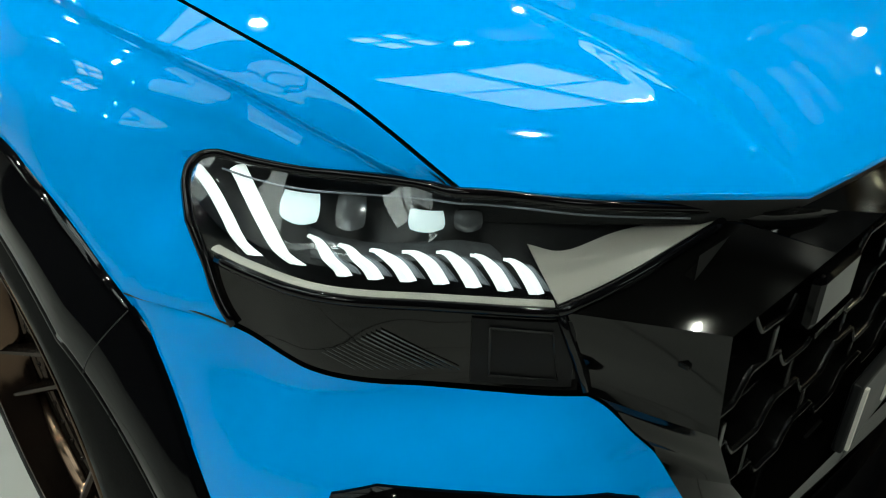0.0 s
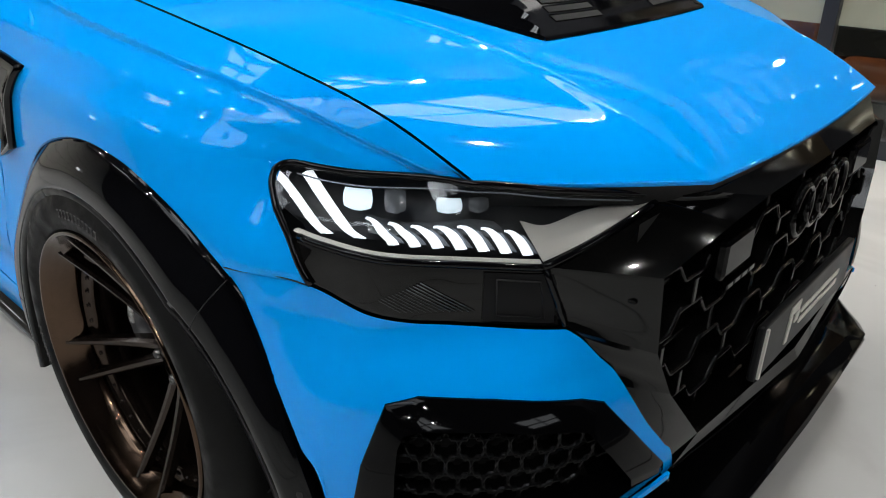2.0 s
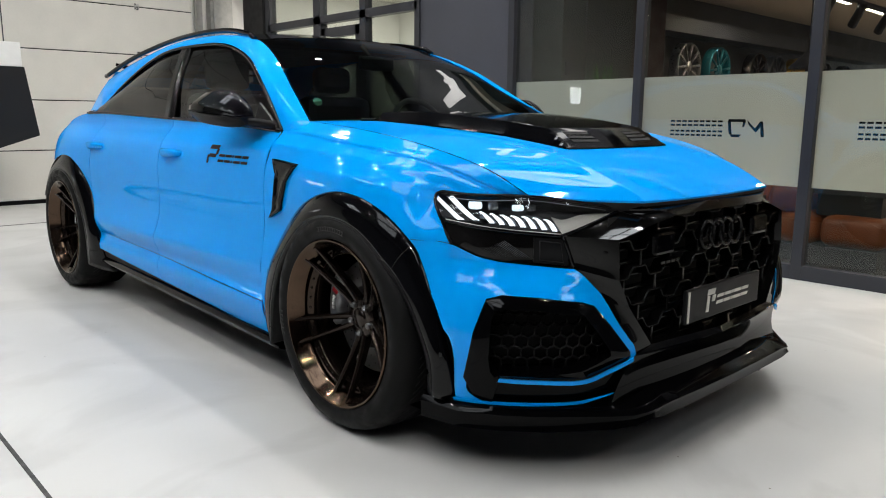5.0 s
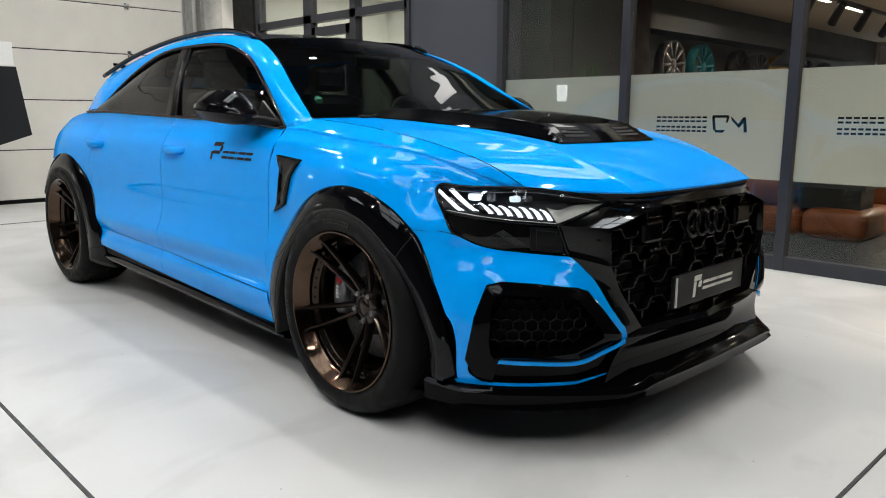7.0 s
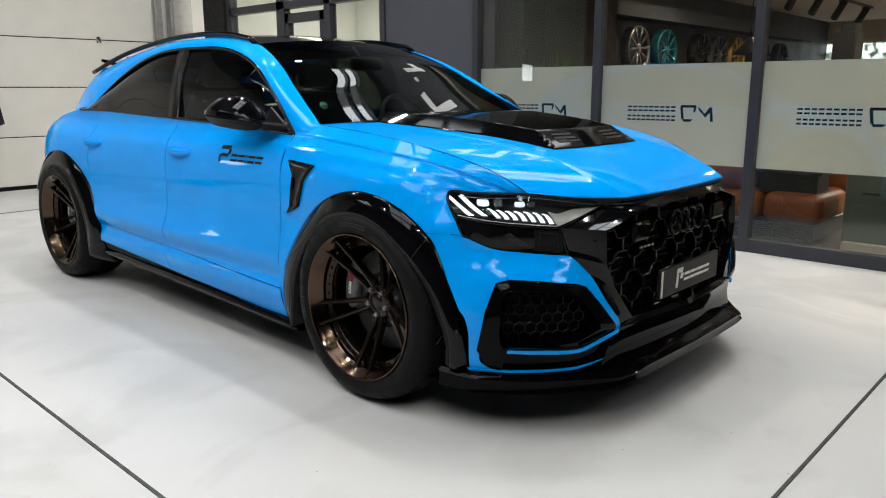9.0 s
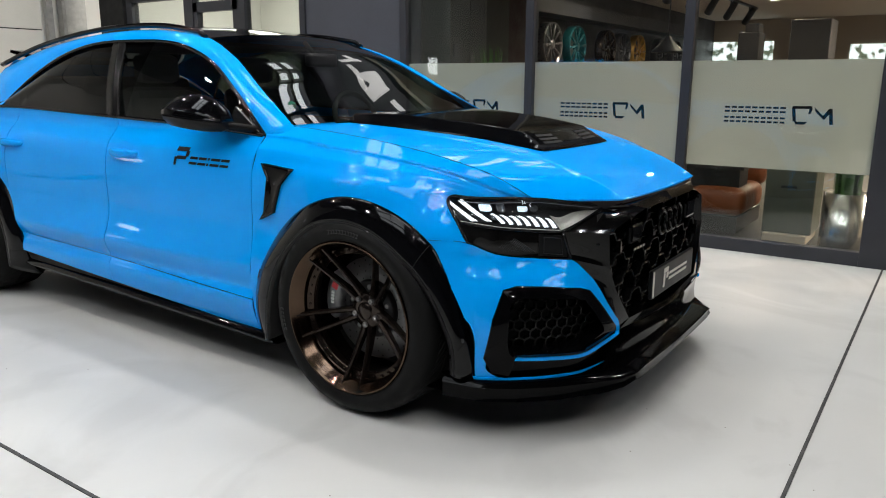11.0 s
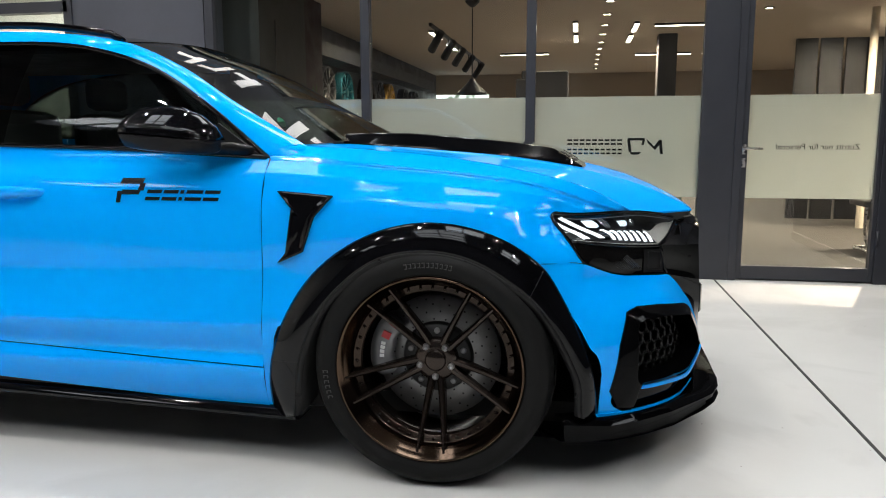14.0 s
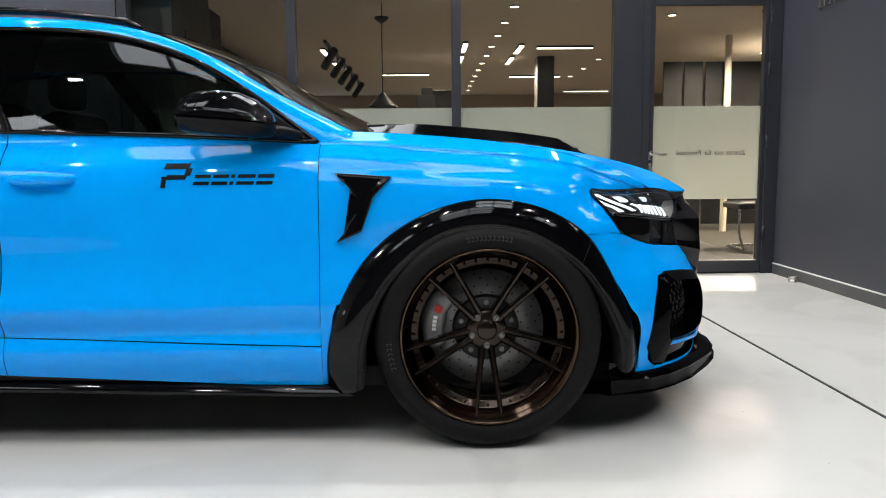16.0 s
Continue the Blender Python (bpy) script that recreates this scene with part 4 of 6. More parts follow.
# emblem: four upright loops side by side
emblem = part("emblem", bm_new(), GRID, grille, "plain gloss black emblem of four loops")
bm = bm_new()
for x in (-0.099, -0.033, 0.033, 0.099):
    add_tube(bm, [(x + 0.044 * math.cos(a), -0.882, 0.716 + 0.046 * math.sin(a)) for a in span(0, 2 * math.pi, 33)], 0.0075, 8, caps=False)
    add_tube(bm, [(x, -0.882, 0.716 + d) for d in (-0.046, -0.040)], 0.006, 6)
bm.to_mesh(emblem.data)
bm.free()
for sx in (-1, 1):
    part("sensor_cover", boxes([(sx * 0.335 - 0.062, sx * 0.335 + 0.062, -0.868, -0.80, 0.672, 0.748)], bevel=0.012), SPLIT, grille, "gloss black sensor cover")
part("badge_bars", boxes([(-0.345 + 0.03 * k, -0.321 + 0.03 * k, -0.862, -0.850, 0.640, 0.652) for k in range(4)], bevel=0.002), GRILLE, grille, "row of small dark bars")
PLATE = plain("plate_grey", (0.0085, 0.0088, 0.0095), 0.35, vary=0.15, spec=0.1)
plate = part("number_plate", boxes([(-0.262, 0.262, -0.912, -0.897, 0.436, 0.550)], bevel=0.004), PLATE, car, "dark grey show plate with pale shapes")

# ---- splitter ----
# cross-sections from the rear end to the middle: upper inner edge, outer upper edge, outer lower edge
SPLIT_UP = [(0.945, -0.42, 0.238), (0.905, -0.53, 0.238), (0.845, -0.625, 0.238), (0.735, -0.735, 0.237), (0.585, -0.840, 0.230), (0.53, -0.862, 0.234), (0.46, -0.876, 0.246), (0.40, -0.885, 0.256), (0.20, -0.896, 0.260), (0.0, -0.900, 0.262)]
SPLIT_OUT = [(0.966, -0.415, 0.230), (0.932, -0.55, 0.224), (0.858, -0.652, 0.221), (0.755, -0.757, 0.219), (0.605, -0.872, 0.214), (0.545, -0.918, 0.214), (0.48, -0.948, 0.222), (0.41, -0.956, 0.234), (0.20, -0.964, 0.235), (0.0, -0.967, 0.235)]
SPLIT_LOW = [(0.970, -0.42, 0.172), (0.938, -0.556, 0.170), (0.865, -0.659, 0.168), (0.763, -0.766, 0.167), (0.61, -0.885, 0.171), (0.55, -0.930, 0.182), (0.495, -0.952, 0.196), (0.44, -0.952, 0.186), (0.22, -0.952, 0.181), (0.0, -0.952, 0.180)]


def polyline(points, per):
    """Points along straight legs, so many to a leg."""
    out = []
    for a, b in zip(points, points[1:]):
        out += [Vector(a).lerp(Vector(b), k / per) for k in range(per)]
    return out + [Vector(points[-1])]


splitter = part("front_splitter", bm_new(), SPLIT, car, "gloss black front splitter with a raised middle blade")
bm = bm_new()
for s in (1, -1):
    rows = []
    for a, b, c in zip(polyline(SPLIT_UP, 6), polyline(SPLIT_OUT, 6), polyline(SPLIT_LOW, 6)):
        n = Vector((b.x * 0.6, b.y - 0.1, 0)).normalized()
        inner = a - n * 0.05
        lip = b.lerp(c, 0.12) + n * 0.003
        rows.append([inner, a, a.lerp(b, 0.5) + Vector((0, 0, 0.004)), b - n * 0.004 + Vector((0, 0, 0.002)), lip, b.lerp(c, 0.5) - n * 0.003, c, c - n * 0.02 - Vector((0, 0, 0.006)), c - n * 0.30 - Vector((0, 0, 0.004))])
    add_grid(bm, flip(rows, s))
    first = rows[0]
    add_grid(bm, flip([first, [Vector((0.93, p.y + 0.001, p.z)) for p in first]], s))
bmesh.ops.recalc_face_normals(bm, faces=bm.faces)
bm.to_mesh(splitter.data)
bm.free()
splitter.modifiers.new("crisp_edges", "EDGE_SPLIT").split_angle = radians(28)
# small teeth under the middle blade
for x in (-0.27, 0.0, 0.27):
    part("strake", boxes([(x - 0.006, x + 0.006, -0.940, -0.80, 0.166, 0.184)], bevel=0.002), SPLIT, splitter)
# sloping apron between grille and splitter
bm = bm_new()
rows = []
for u in span(-1, 1, 41):
    x = 0.52 * u
    a = Vector((x * 0.955, -0.912 + 0.032 * u * u, 0.366 + 0.012 * u * u))
    b = Vector((x * 1.1, -0.897 + 0.045 * u * u, 0.262 - 0.026 * u**4))
    rows.append([a.lerp(b, k / 8) + Vector((0, 0.010 * math.sin(math.pi * k / 8), 0)) for k in range(9)])
add_grid(bm, rows)
part("apron", bm, SPLIT, car, "gloss black sloping apron below the grille", thick=0.003)

# ---- bonnet ----
crown = spline([(-0.862, 0.842), (-0.82, 0.868), (-0.74, 0.905), (-0.62, 0.946), (-0.46, 0.984), (-0.25, 1.020), (0.0, 1.048), (0.25, 1.070), (0.50, 1.085)])
REAR_Y = 0.45


def bonnet_front(a):
    """y of the front edge at a share of the half width."""
    x = abs(a) * 0.708
    return -0.860 + 0.020 * (x / 0.434) ** 2 if x < 0.425 else -0.841 + (x - 0.425) / 0.283 * 0.222


def bonnet_uv(u, v):
    yf = bonnet_front(u)
    y = yf + (REAR_Y + 0.05 * u * u - yf) * v
    ys = -0.619 + (REAR_Y + 0.05 + 0.619) * v
    half = RAILS[0][0](ys) - 0.0055
    yc = -0.860 + (REAR_Y + 0.860) * v
    c, e, a = crown(yc), RAILS[0][1](ys) + 0.001, abs(u)
    # a low crease beside the scoop that fades towards nose and windscreen
    xc = 0.455 + 0.10 * max(0.0, y + 0.5)
    fade = min(1.0, max(0.0, (y + 0.80) / 0.14)) * min(1.0, max(0.0, (0.25 - y) / 0.45)) * min(1.0, v / 0.10)
    step = min(1.0, max(0.0, (xc + 0.012 - half * a) / 0.024))
    return Vector((half * u, y, c + (e - c) * (0.25 * a**2 + 0.75 * a**5) + 0.0045 * fade * step * step * (3 - 2 * step)))


def bonnet_z(x, y):
    u = v = 0.5
    for _ in range(6):
        half = RAILS[0][0](-0.619 + (REAR_Y + 0.669) * v) - 0.003
        u = max(-1, min(1, x / half))
        yf = bonnet_front(u)
        v = max(0, min(1, (y - yf) / (REAR_Y + 0.05 * u * u - yf)))
    return bonnet_uv(u, v).z


bm = bm_new()
us = span(-1, 1, 181)
rows = [[bonnet_uv(u, (i / 89) ** 1.25) for u in us] for i in range(90)]
add_grid(bm, [[Vector((p.x * 0.999, p.y + 0.003, p.z - 0.006)) for p in rows[0]]] + rows)
part("bonnet", bm, BLUE, car)
for s in (1, -1):
    bm = bm_new()
    line = [(RAILS[0][0](y), y, RAILS[0][1](y)) for y in span(-0.605, 0.50, 50)]
    add_grid(bm, flip([[Vector((x + dx, y, z + dz)) for dx, dz in ((-0.016, -0.012), (-0.006, -0.007), (0.0005, -0.004))] for x, y, z in line], s))
    part("shut_gap", bm, DARK, car, "dark shut line beside the bonnet")
bm = bm_new()
add_grid(bm, [[Vector((p.x * 0.997, p.y + 0.004, p.z - 0.006)) for p in rows[0]], [Vector((p.x * 0.99, p.y + 0.02, p.z - 0.04)) for p in rows[0]]])
part("bonnet_seal", bm, DARK, car, thick=0.002)

# black raised scoop on the bonnet: bevelled sides, flat top, slotted sloping front
def scoop_point(x, y):
    t = (y + 0.468) / 0.906
    h = 0.325 + 0.165 * max(t, 0.0) ** 0.8
    front = (y + 0.468) - 0.012 * (x / 0.32) ** 2
    rise = min(1.0, max(0.0, front / 0.115), max(0.0, (h - abs(x)) / 0.060))
    fall = 1 - 0.35 * max(0.0, t - 0.75) / 0.25
    return Vector((x, y, bonnet_z(x, y) + 0.006 + 0.046 * rise * fall))


bm = bm_new()
rows = []
ts = [0.0] + span(0.004, 0.12, 8) + span(0.128, 0.134, 2) + span(0.16, 1.0, 30)
for t in ts:
    y = -0.466 + 0.90 * t
    h = 0.325 + 0.165 * max(t, 0.0) ** 0.8
    us = span(-1, -1 + 0.056 / h, 4) + span(-1 + 0.064 / h, 1 - 0.064 / h, 29) + span(1 - 0.056 / h, 1, 4)
    rows.append([scoop_point(h * u * 0.999, y + (0.012 * u * u if t < 0.2 else 0.012 * u * u * (1 - t))) for u in us])
skirt = [[Vector((p.x * 1.004, p.y - 0.004, bonnet_z(p.x, p.y) + 0.001)) for p in rows[0]]]
add_grid(bm, skirt + rows)
for k in (0, -1):
    add_grid(bm, [[r[k], Vector((r[k].x * 1.006, r[k].y, bonnet_z(r[k].x, r[k].y) + 0.001))] for r in rows])
scoop = part("bonnet_scoop", bm, BLACK, car, "gloss black raised bonnet scoop with bevelled sides", thick=0.0)
scoop.modifiers.new("crisp_edges", "EDGE_SPLIT").split_angle = radians(14)
for sx in (-1, 1):
    for k in range(3):
        bm = bm_new()
        x0, x1 = sx * (0.105 + 0.004 * k), sx * (0.255 - 0.006 * k)
        y0 = -0.440 + 0.022 * k
        grid = [[scoop_point(x, y0 + dy + 0.010 * (x / 0.25) ** 2) + Vector((0, 0, 0.0012)) for x in span(x0, x1, 14)] for dy in (0.0, 0.007, 0.013)]
        add_grid(bm, grid)
        slot = part("vent_slot", bm, DARK, scoop, "dark slot in the scoop", thick=0.001)
        bm = bm_new()
        add_tube(bm, [p + Vector((0, 0.002, 0.0012)) for p in grid[2]], 0.0014, 6)
        part("slot_edge", bm, SPLIT, slot)

# ---- wheel arch flares ----
def body_x(y, z):
    """Half width of the painted body at the front wheel."""
    if y > -0.36:
        return min(fender_line(y, 120), key=lambda p: abs(p.z - z)).x
    lo, hi = -0.66, -0.2
    for _ in range(30):
        q = (lo + hi) / 2
        if nose(q, z).y > y:
            lo = q
        else:
            hi = q
    return nose(q, z).x


def flare(y_mid, s, cut=60):
    o, i = run(OUTER_ARC, 60), run(INNER_ARC, 60)
    rows, lip, inside = [], [], []
    for (oy, oz), (iy, iz) in list(zip(o, i))[:cut]:
        if y_mid > 1:
            oy, iy = -oy, -iy
        xo = body_x(oy if y_mid < 1 else abs(oy), oz)
        xm = max(xo + 0.010, 1.004 - 0.17 * max(0.0, -0.30 - (oy if y_mid < 1 else 0.0)))
        pts = [(xo - 0.02, oy, oz), (xo + 0.004, oy, oz)]
        for k in range(1, 13):
            t = k / 12
            pts.append((xo + 0.004 + (xm - xo - 0.004) * t + 0.010 * math.sin(math.pi * t), oy + (iy - oy) * t * 0.97, oz + (iz - oz) * t * 0.97))
        rows.append([Vector((-x * s, y + y_mid, z)) for x, y, z in pts])
        ly, lz = iy * 0.955, TYRE_R + (iz - TYRE_R) * 0.955
        ring = [pts[-1], (xm + 0.001, iy * 0.99, TYRE_R + (iz - TYRE_R) * 0.99), (xm - 0.002, ly, lz)]
        lip.append([Vector((-x * s, y + y_mid, z)) for x, y, z in ring])
        inside.append([Vector((-x * s, y + y_mid, z)) for x, y, z in (ring[-1], (xm - 0.03, ly * 1.002, lz), (0.84, ly * 1.01, lz + 0.003))])
    bm = bm_new()
    add_grid(bm, rows)
    ob = part("wheel_arch_flare", bm, BLACK, car, "gloss black wide wheel arch flare", thick=0.003)
    bm = bm_new()
    add_grid(bm, lip)
    part("lip", bm, LIPGREY, ob, "matt dark grey edge of the flare", thick=0.002)
    bm = bm_new()
    add_grid(bm, inside)
    part("liner", bm, DARK, ob)
    if y_mid < 1:
        # joints between the flare's three pieces
        for k in (7, 43):
            bm = bm_new()
            add_tube(bm, [p + Vector((-0.0012 * s, 0, 0)) for p in rows[k][1:]], 0.0012, 4)
            part("joint", bm, DARK, ob)


for s in (1, -1):
    flare(0.0, s)
    flare(WB, s, 47)

# ---- doors, sill, quarter panels ----
def side_panel(name, y0, y1, zt, zl, s, cols=40, rows=46, label=""):
    bm = bm_new()
    grid = []
    for i in range(cols):
        y = y0 + (y1 - y0) * i / (cols - 1)
        a, b = zt(y), zl(y)
        grid.append([Vector((-side_x(y, a + (b - a) * k / (rows - 1)) * s, y, a + (b - a) * k / (rows - 1))) for k in range(rows)])
    add_grid(bm, grid)
    return part(name, bm, BLUE, car, label, thick=0.003)


belt = spline([(0.50, 1.030), (0.586, 1.034), (1.05, 1.058), (1.6, 1.075), (2.05, 1.088), (2.70, 1.102), (2.95, 1.095), (3.15, 1.068), (3.4, 1.02), (3.7, 0.95), (3.9, 0.90)])
crease = spline([(0.5, 0.352), (0.9, 0.366), (1.63, 0.396), (2.5, 0.42)])


def rear_arch(y):
    return max(front_half(min(3.0 - y, 0.512)) if y < 3.0 else rear_half(min(y - 3.0, 0.548)), 0.3) - 0.02


for s in (1, -1):
    d1 = side_panel("door", 0.5638, 1.6125, belt, lambda y: crease(y) + 0.002, s)
    d2 = side_panel("door", 1.6175, 2.58, belt, lambda y: max(crease(y) + 0.002, rear_arch(y) if y > 2.44 else 0), s)
    side_panel("door_sill", 0.5615, 1.6135, lambda y: crease(y) - 0.002, lambda y: 0.20 + 0.06 * (y - 0.5), s, rows=16)
    side_panel("door_sill", 1.6165, 2.50, lambda y: crease(y) - 0.002, lambda y: 0.20 + 0.06 * (y - 0.5), s, rows=16)
    side_panel("quarter_panel", 2.584, 3.68, lambda y: belt(y), lambda y: max(rear_arch(y), 0.32) if y < 3.512 else 0.32, s, cols=70)
    # dark gap behind the panels
    bm = bm_new()
    add_grid(bm, [[Vector((-(side_x(y, z) - 0.012) * s, y, z)) for z in span(0.22, 1.02, 20)] for y in span(0.54, 2.45, 30)])
    part("inner_side", bm, DARK, car)
    bm = bm_new()
    rows = []
    for y in span(0.46, 2.52, 40):
        z = 0.175 + 0.03 * (y - 0.46)
        rows.append([Vector((-x * s, y, z + dz)) for x, dz in ((0.88, 0.045), (0.925, 0.036), (0.955, 0.014), (0.957, 0.002), (0.93, -0.008), (0.80, -0.01))])
    add_grid(bm, rows)
    part("side_skirt", bm, BLACK, car, "gloss black side skirt", thick=0.003)

# ---- greenhouse ----
DLO_TOP = [(0.840, 0.575, 1.037), (0.777, 0.829, 1.222), (0.715, 1.05, 1.345), (0.672, 1.30, 1.420), (0.645, 1.74, 1.452), (0.635, 2.18, 1.435), (0.637, 2.46, 1.378), (0.68, 2.70, 1.27), (0.755, 2.88, 1.13)]
ROOF_EDGE = [(0.782, 0.470, 1.078), (0.690, 0.755, 1.225), (0.615, 1.00, 1.362), (0.560, 1.25, 1.458), (0.535, 1.55, 1.502), (0.52, 2.0, 1.515), (0.52, 2.46, 1.486), (0.555, 2.85, 1.42), (0.60, 3.18, 1.325)]
for s in (1, -1):
    top, edge = run(DLO_TOP, 90), run(ROOF_EDGE, 90)
    bm = bm_new()
    add_grid(bm, flip([[t.lerp(e, k / 10) + Vector((0.016, 0, 0.012)) * math.sin(math.pi * k / 10) for k in range(11)] for t, e in zip(top, edge)], s))
    part("roof_side", bm, BLUE, car, thick=0.003)
    foot = [top[0].lerp(edge[0], k / 10) + Vector((0.016, 0, 0.012)) * math.sin(math.pi * k / 10) for k in range(11)]
    bm = bm_new()
    add_grid(bm, flip([foot, [p + Vector((0.004, -0.03, -0.016)) for p in foot], [p + Vector((0.004, -0.07, -0.05)) for p in foot]], s))
    part("pillar_foot", bm, BLUE, car, thick=0.002)
    low = [(side_x(y, belt(y)) - 0.002, y, belt(y)) for y in span(0.575, 2.88, 90)]
    bm = bm_new()
    glass = [[Vector(b).lerp(t, k / 12) - Vector((0.012, 0, 0)) + Vector((0.02, 0, 0)) * math.sin(math.pi * k / 12) for k in range(13)] for b, t in zip(low, top)]
    add_grid(bm, flip(glass[:40], s))
    part("front_window", bm, CLEARSIDE, car, "lightly tinted front side glass")
    bm = bm_new()
    add_grid(bm, flip(glass[39:], s))
    part("rear_window", bm, TINT, car, "dark tinted rear side glass")
    bm = bm_new()
    frame_line = [Vector(p) + Vector((0.002, 0, 0)) for p in top] + [Vector(p) + Vector((0.004, 0, 0.004)) for p in reversed(low)]
    add_tube(bm, flip([frame_line + frame_line[:1]], s)[0], 0.009, 6, caps=False)
    part("window_trim", bm, BLACK, car, "gloss black window surround")
    bm = bm_new()
    pill_low, pill_top = Vector((side_x(1.66, belt(1.66)), 1.66, belt(1.66))), Vector((0.645, 1.86, 1.452))
    rows = []
    for k in range(9):
        c = pill_low.lerp(pill_top, k / 8) + Vector((0.012 + 0.014 * math.sin(math.pi * k / 8) - 0.01 * k / 8, 0, 0))
        rows.append([c + Vector((-0.012, -0.055, 0)), c + Vector((0, -0.05, 0)), c + Vector((0, 0.05, 0)), c + Vector((-0.012, 0.055, 0))])
    add_grid(bm, flip(rows, s))
    part("pillar_cover", bm, PILLAR, car, "black pillar cover between the side windows")
    # rear shoulder behind the side glass
    bm = bm_new()
    a = run([(0.755, 2.88, 1.13), (0.72, 3.25, 1.10), (0.60, 3.68, 1.03)], 20)
    e = run([(0.60, 3.18, 1.325), (0.61, 3.38, 1.22), (0.58, 3.68, 1.04)], 20)
    add_grid(bm, flip([[p.lerp(q, k / 6) for k in range(7)] for p, q in zip(a, e)], s))
    bl = [Vector((side_x(y, belt(y)), y, belt(y))) for y in span(2.8, 3.68, 20)]
    dl = run([(0.72, 2.78, 1.20), (0.755, 2.88, 1.13), (0.72, 3.25, 1.10), (0.60, 3.68, 1.03)], 20)
    add_grid(bm, flip([[p.lerp(q, k / 4) for k in range(5)] for p, q in zip(bl, dl)], s))
    part("rear_shoulder", bm, BLUE, car, thick=0.003)
    # roof rail
    bm = bm_new()
    rl = [Vector(p) + Vector((0.015, 0, 0.022)) for p in run(ROOF_EDGE[3:], 40)]
    rl[0] -= Vector((0, 0, 0.02))
    add_tube(bm, flip([rl], s)[0], 0.014, 8)
    part("roof_rail", bm, BLACK, car, "black roof rail")

bm = bm_new()
e = run(ROOF_EDGE[3:], 50)
add_grid(bm, [[Vector((-p.x * u, p.y - 0.06 * (1 - u * u) * (1 if j == 0 else max(0, 1 - j / 10)), p.z + 0.035 * (1 - u * u))) for u in span(-1, 1, 31)] for j, p in enumerate(e)])
part("roof", bm, BLACK, car, "gloss black roof", thick=0.003)
bm = bm_new()
e = run(ROOF_EDGE[:4], 40)
rows = []
for j, p in enumerate(e):
    t = j / 39
    rows.append([Vector((-(p.x - 0.012) * u, p.y - (0.10 * (1 - t) + 0.06 * t) * (1 - abs(u) ** 2.2), p.z + (0.02 + 0.015 * t) * (1 - u * u))) for u in span(-1, 1, 41)])
add_grid(bm, rows)
windscreen = part("windscreen", bm, SCREEN, car, "raked windscreen glass")
bm = bm_new()
add_grid(bm, [[Vector((x, 0.36 + 0.12 * (x / 0.78) ** 2 + dy, 1.088 - 0.012 * (x / 0.78) ** 2 + dz)) for x in span(-0.77, 0.77, 31)] for dy, dz in ((0.10, -0.06), (0.02, -0.01), (0.06, -0.02))])
part("cowl", bm, PLASTIC, car, "black cowl below the windscreen", thick=0.003)
# tail
bm = bm_new()
tail = run([(0.0, 3.74, 0.34), (0.0, 3.80, 0.7), (0.0, 3.74, 1.03), (0.0, 3.40, 1.25), (0.0, 3.19, 1.375)], 24)
wid = spline([(0.34, 0.76), (0.7, 0.79), (1.03, 0.60), (1.25, 0.61), (1.375, 0.58)])
add_grid(bm, [[Vector((wid(p.z) * u, p.y - 0.10 * u * u, p.z)) for u in span(-1, 1, 21)] for p in tail])
part("tailgate", bm, BLUE, car, thick=0.003)
bm = bm_new()
add_grid(bm, [[Vector((x, 3.06 + dy - 0.06 * (x / 0.5) ** 2, 1.405 + dz)) for x in span(-0.52, 0.52, 21)] for dy, dz in ((0.0, 0.0), (0.12, 0.02), (0.26, 0.035), (0.27, 0.02), (0.13, -0.005), (0.0, -0.02))])
part("roof_spoiler", bm, BLACK, car, "black roof spoiler", thick=0.004)
# underbody and wheel housings
part("underbody", boxes([(-0.80, 0.80, -0.45, 3.6, 0.17, 0.24), (-0.56, 0.56, -0.78, -0.45, 0.17, 0.30)]), DARK, car)
part("bulkhead", boxes([(-0.50, 0.50, -0.68, 0.42, 0.25, 0.76), (-0.62, 0.62, 0.45, 3.6, 0.2, 0.62)]), DARK, car)
for s in (1, -1):
    for ym in (0.0, WB):
        bm = bm_new()
        arc = run(INNER_ARC, 40)
        add_grid(bm, [[Vector((-x * s, y * 1.04 + ym, z + 0.03)) for x in (0.99 - 0.07, 0.58)] for y, z in arc])
        part("wheel_housing", bm, DARK, car, thick=0.003)

# ---- wheels ----
WHEEL_X, WHEEL_Z = 1.003, 0.386
TYREBAR = plain("worn_rubber", (0.02, 0.02, 0.02), 0.55, vary=0.4, scale=30)


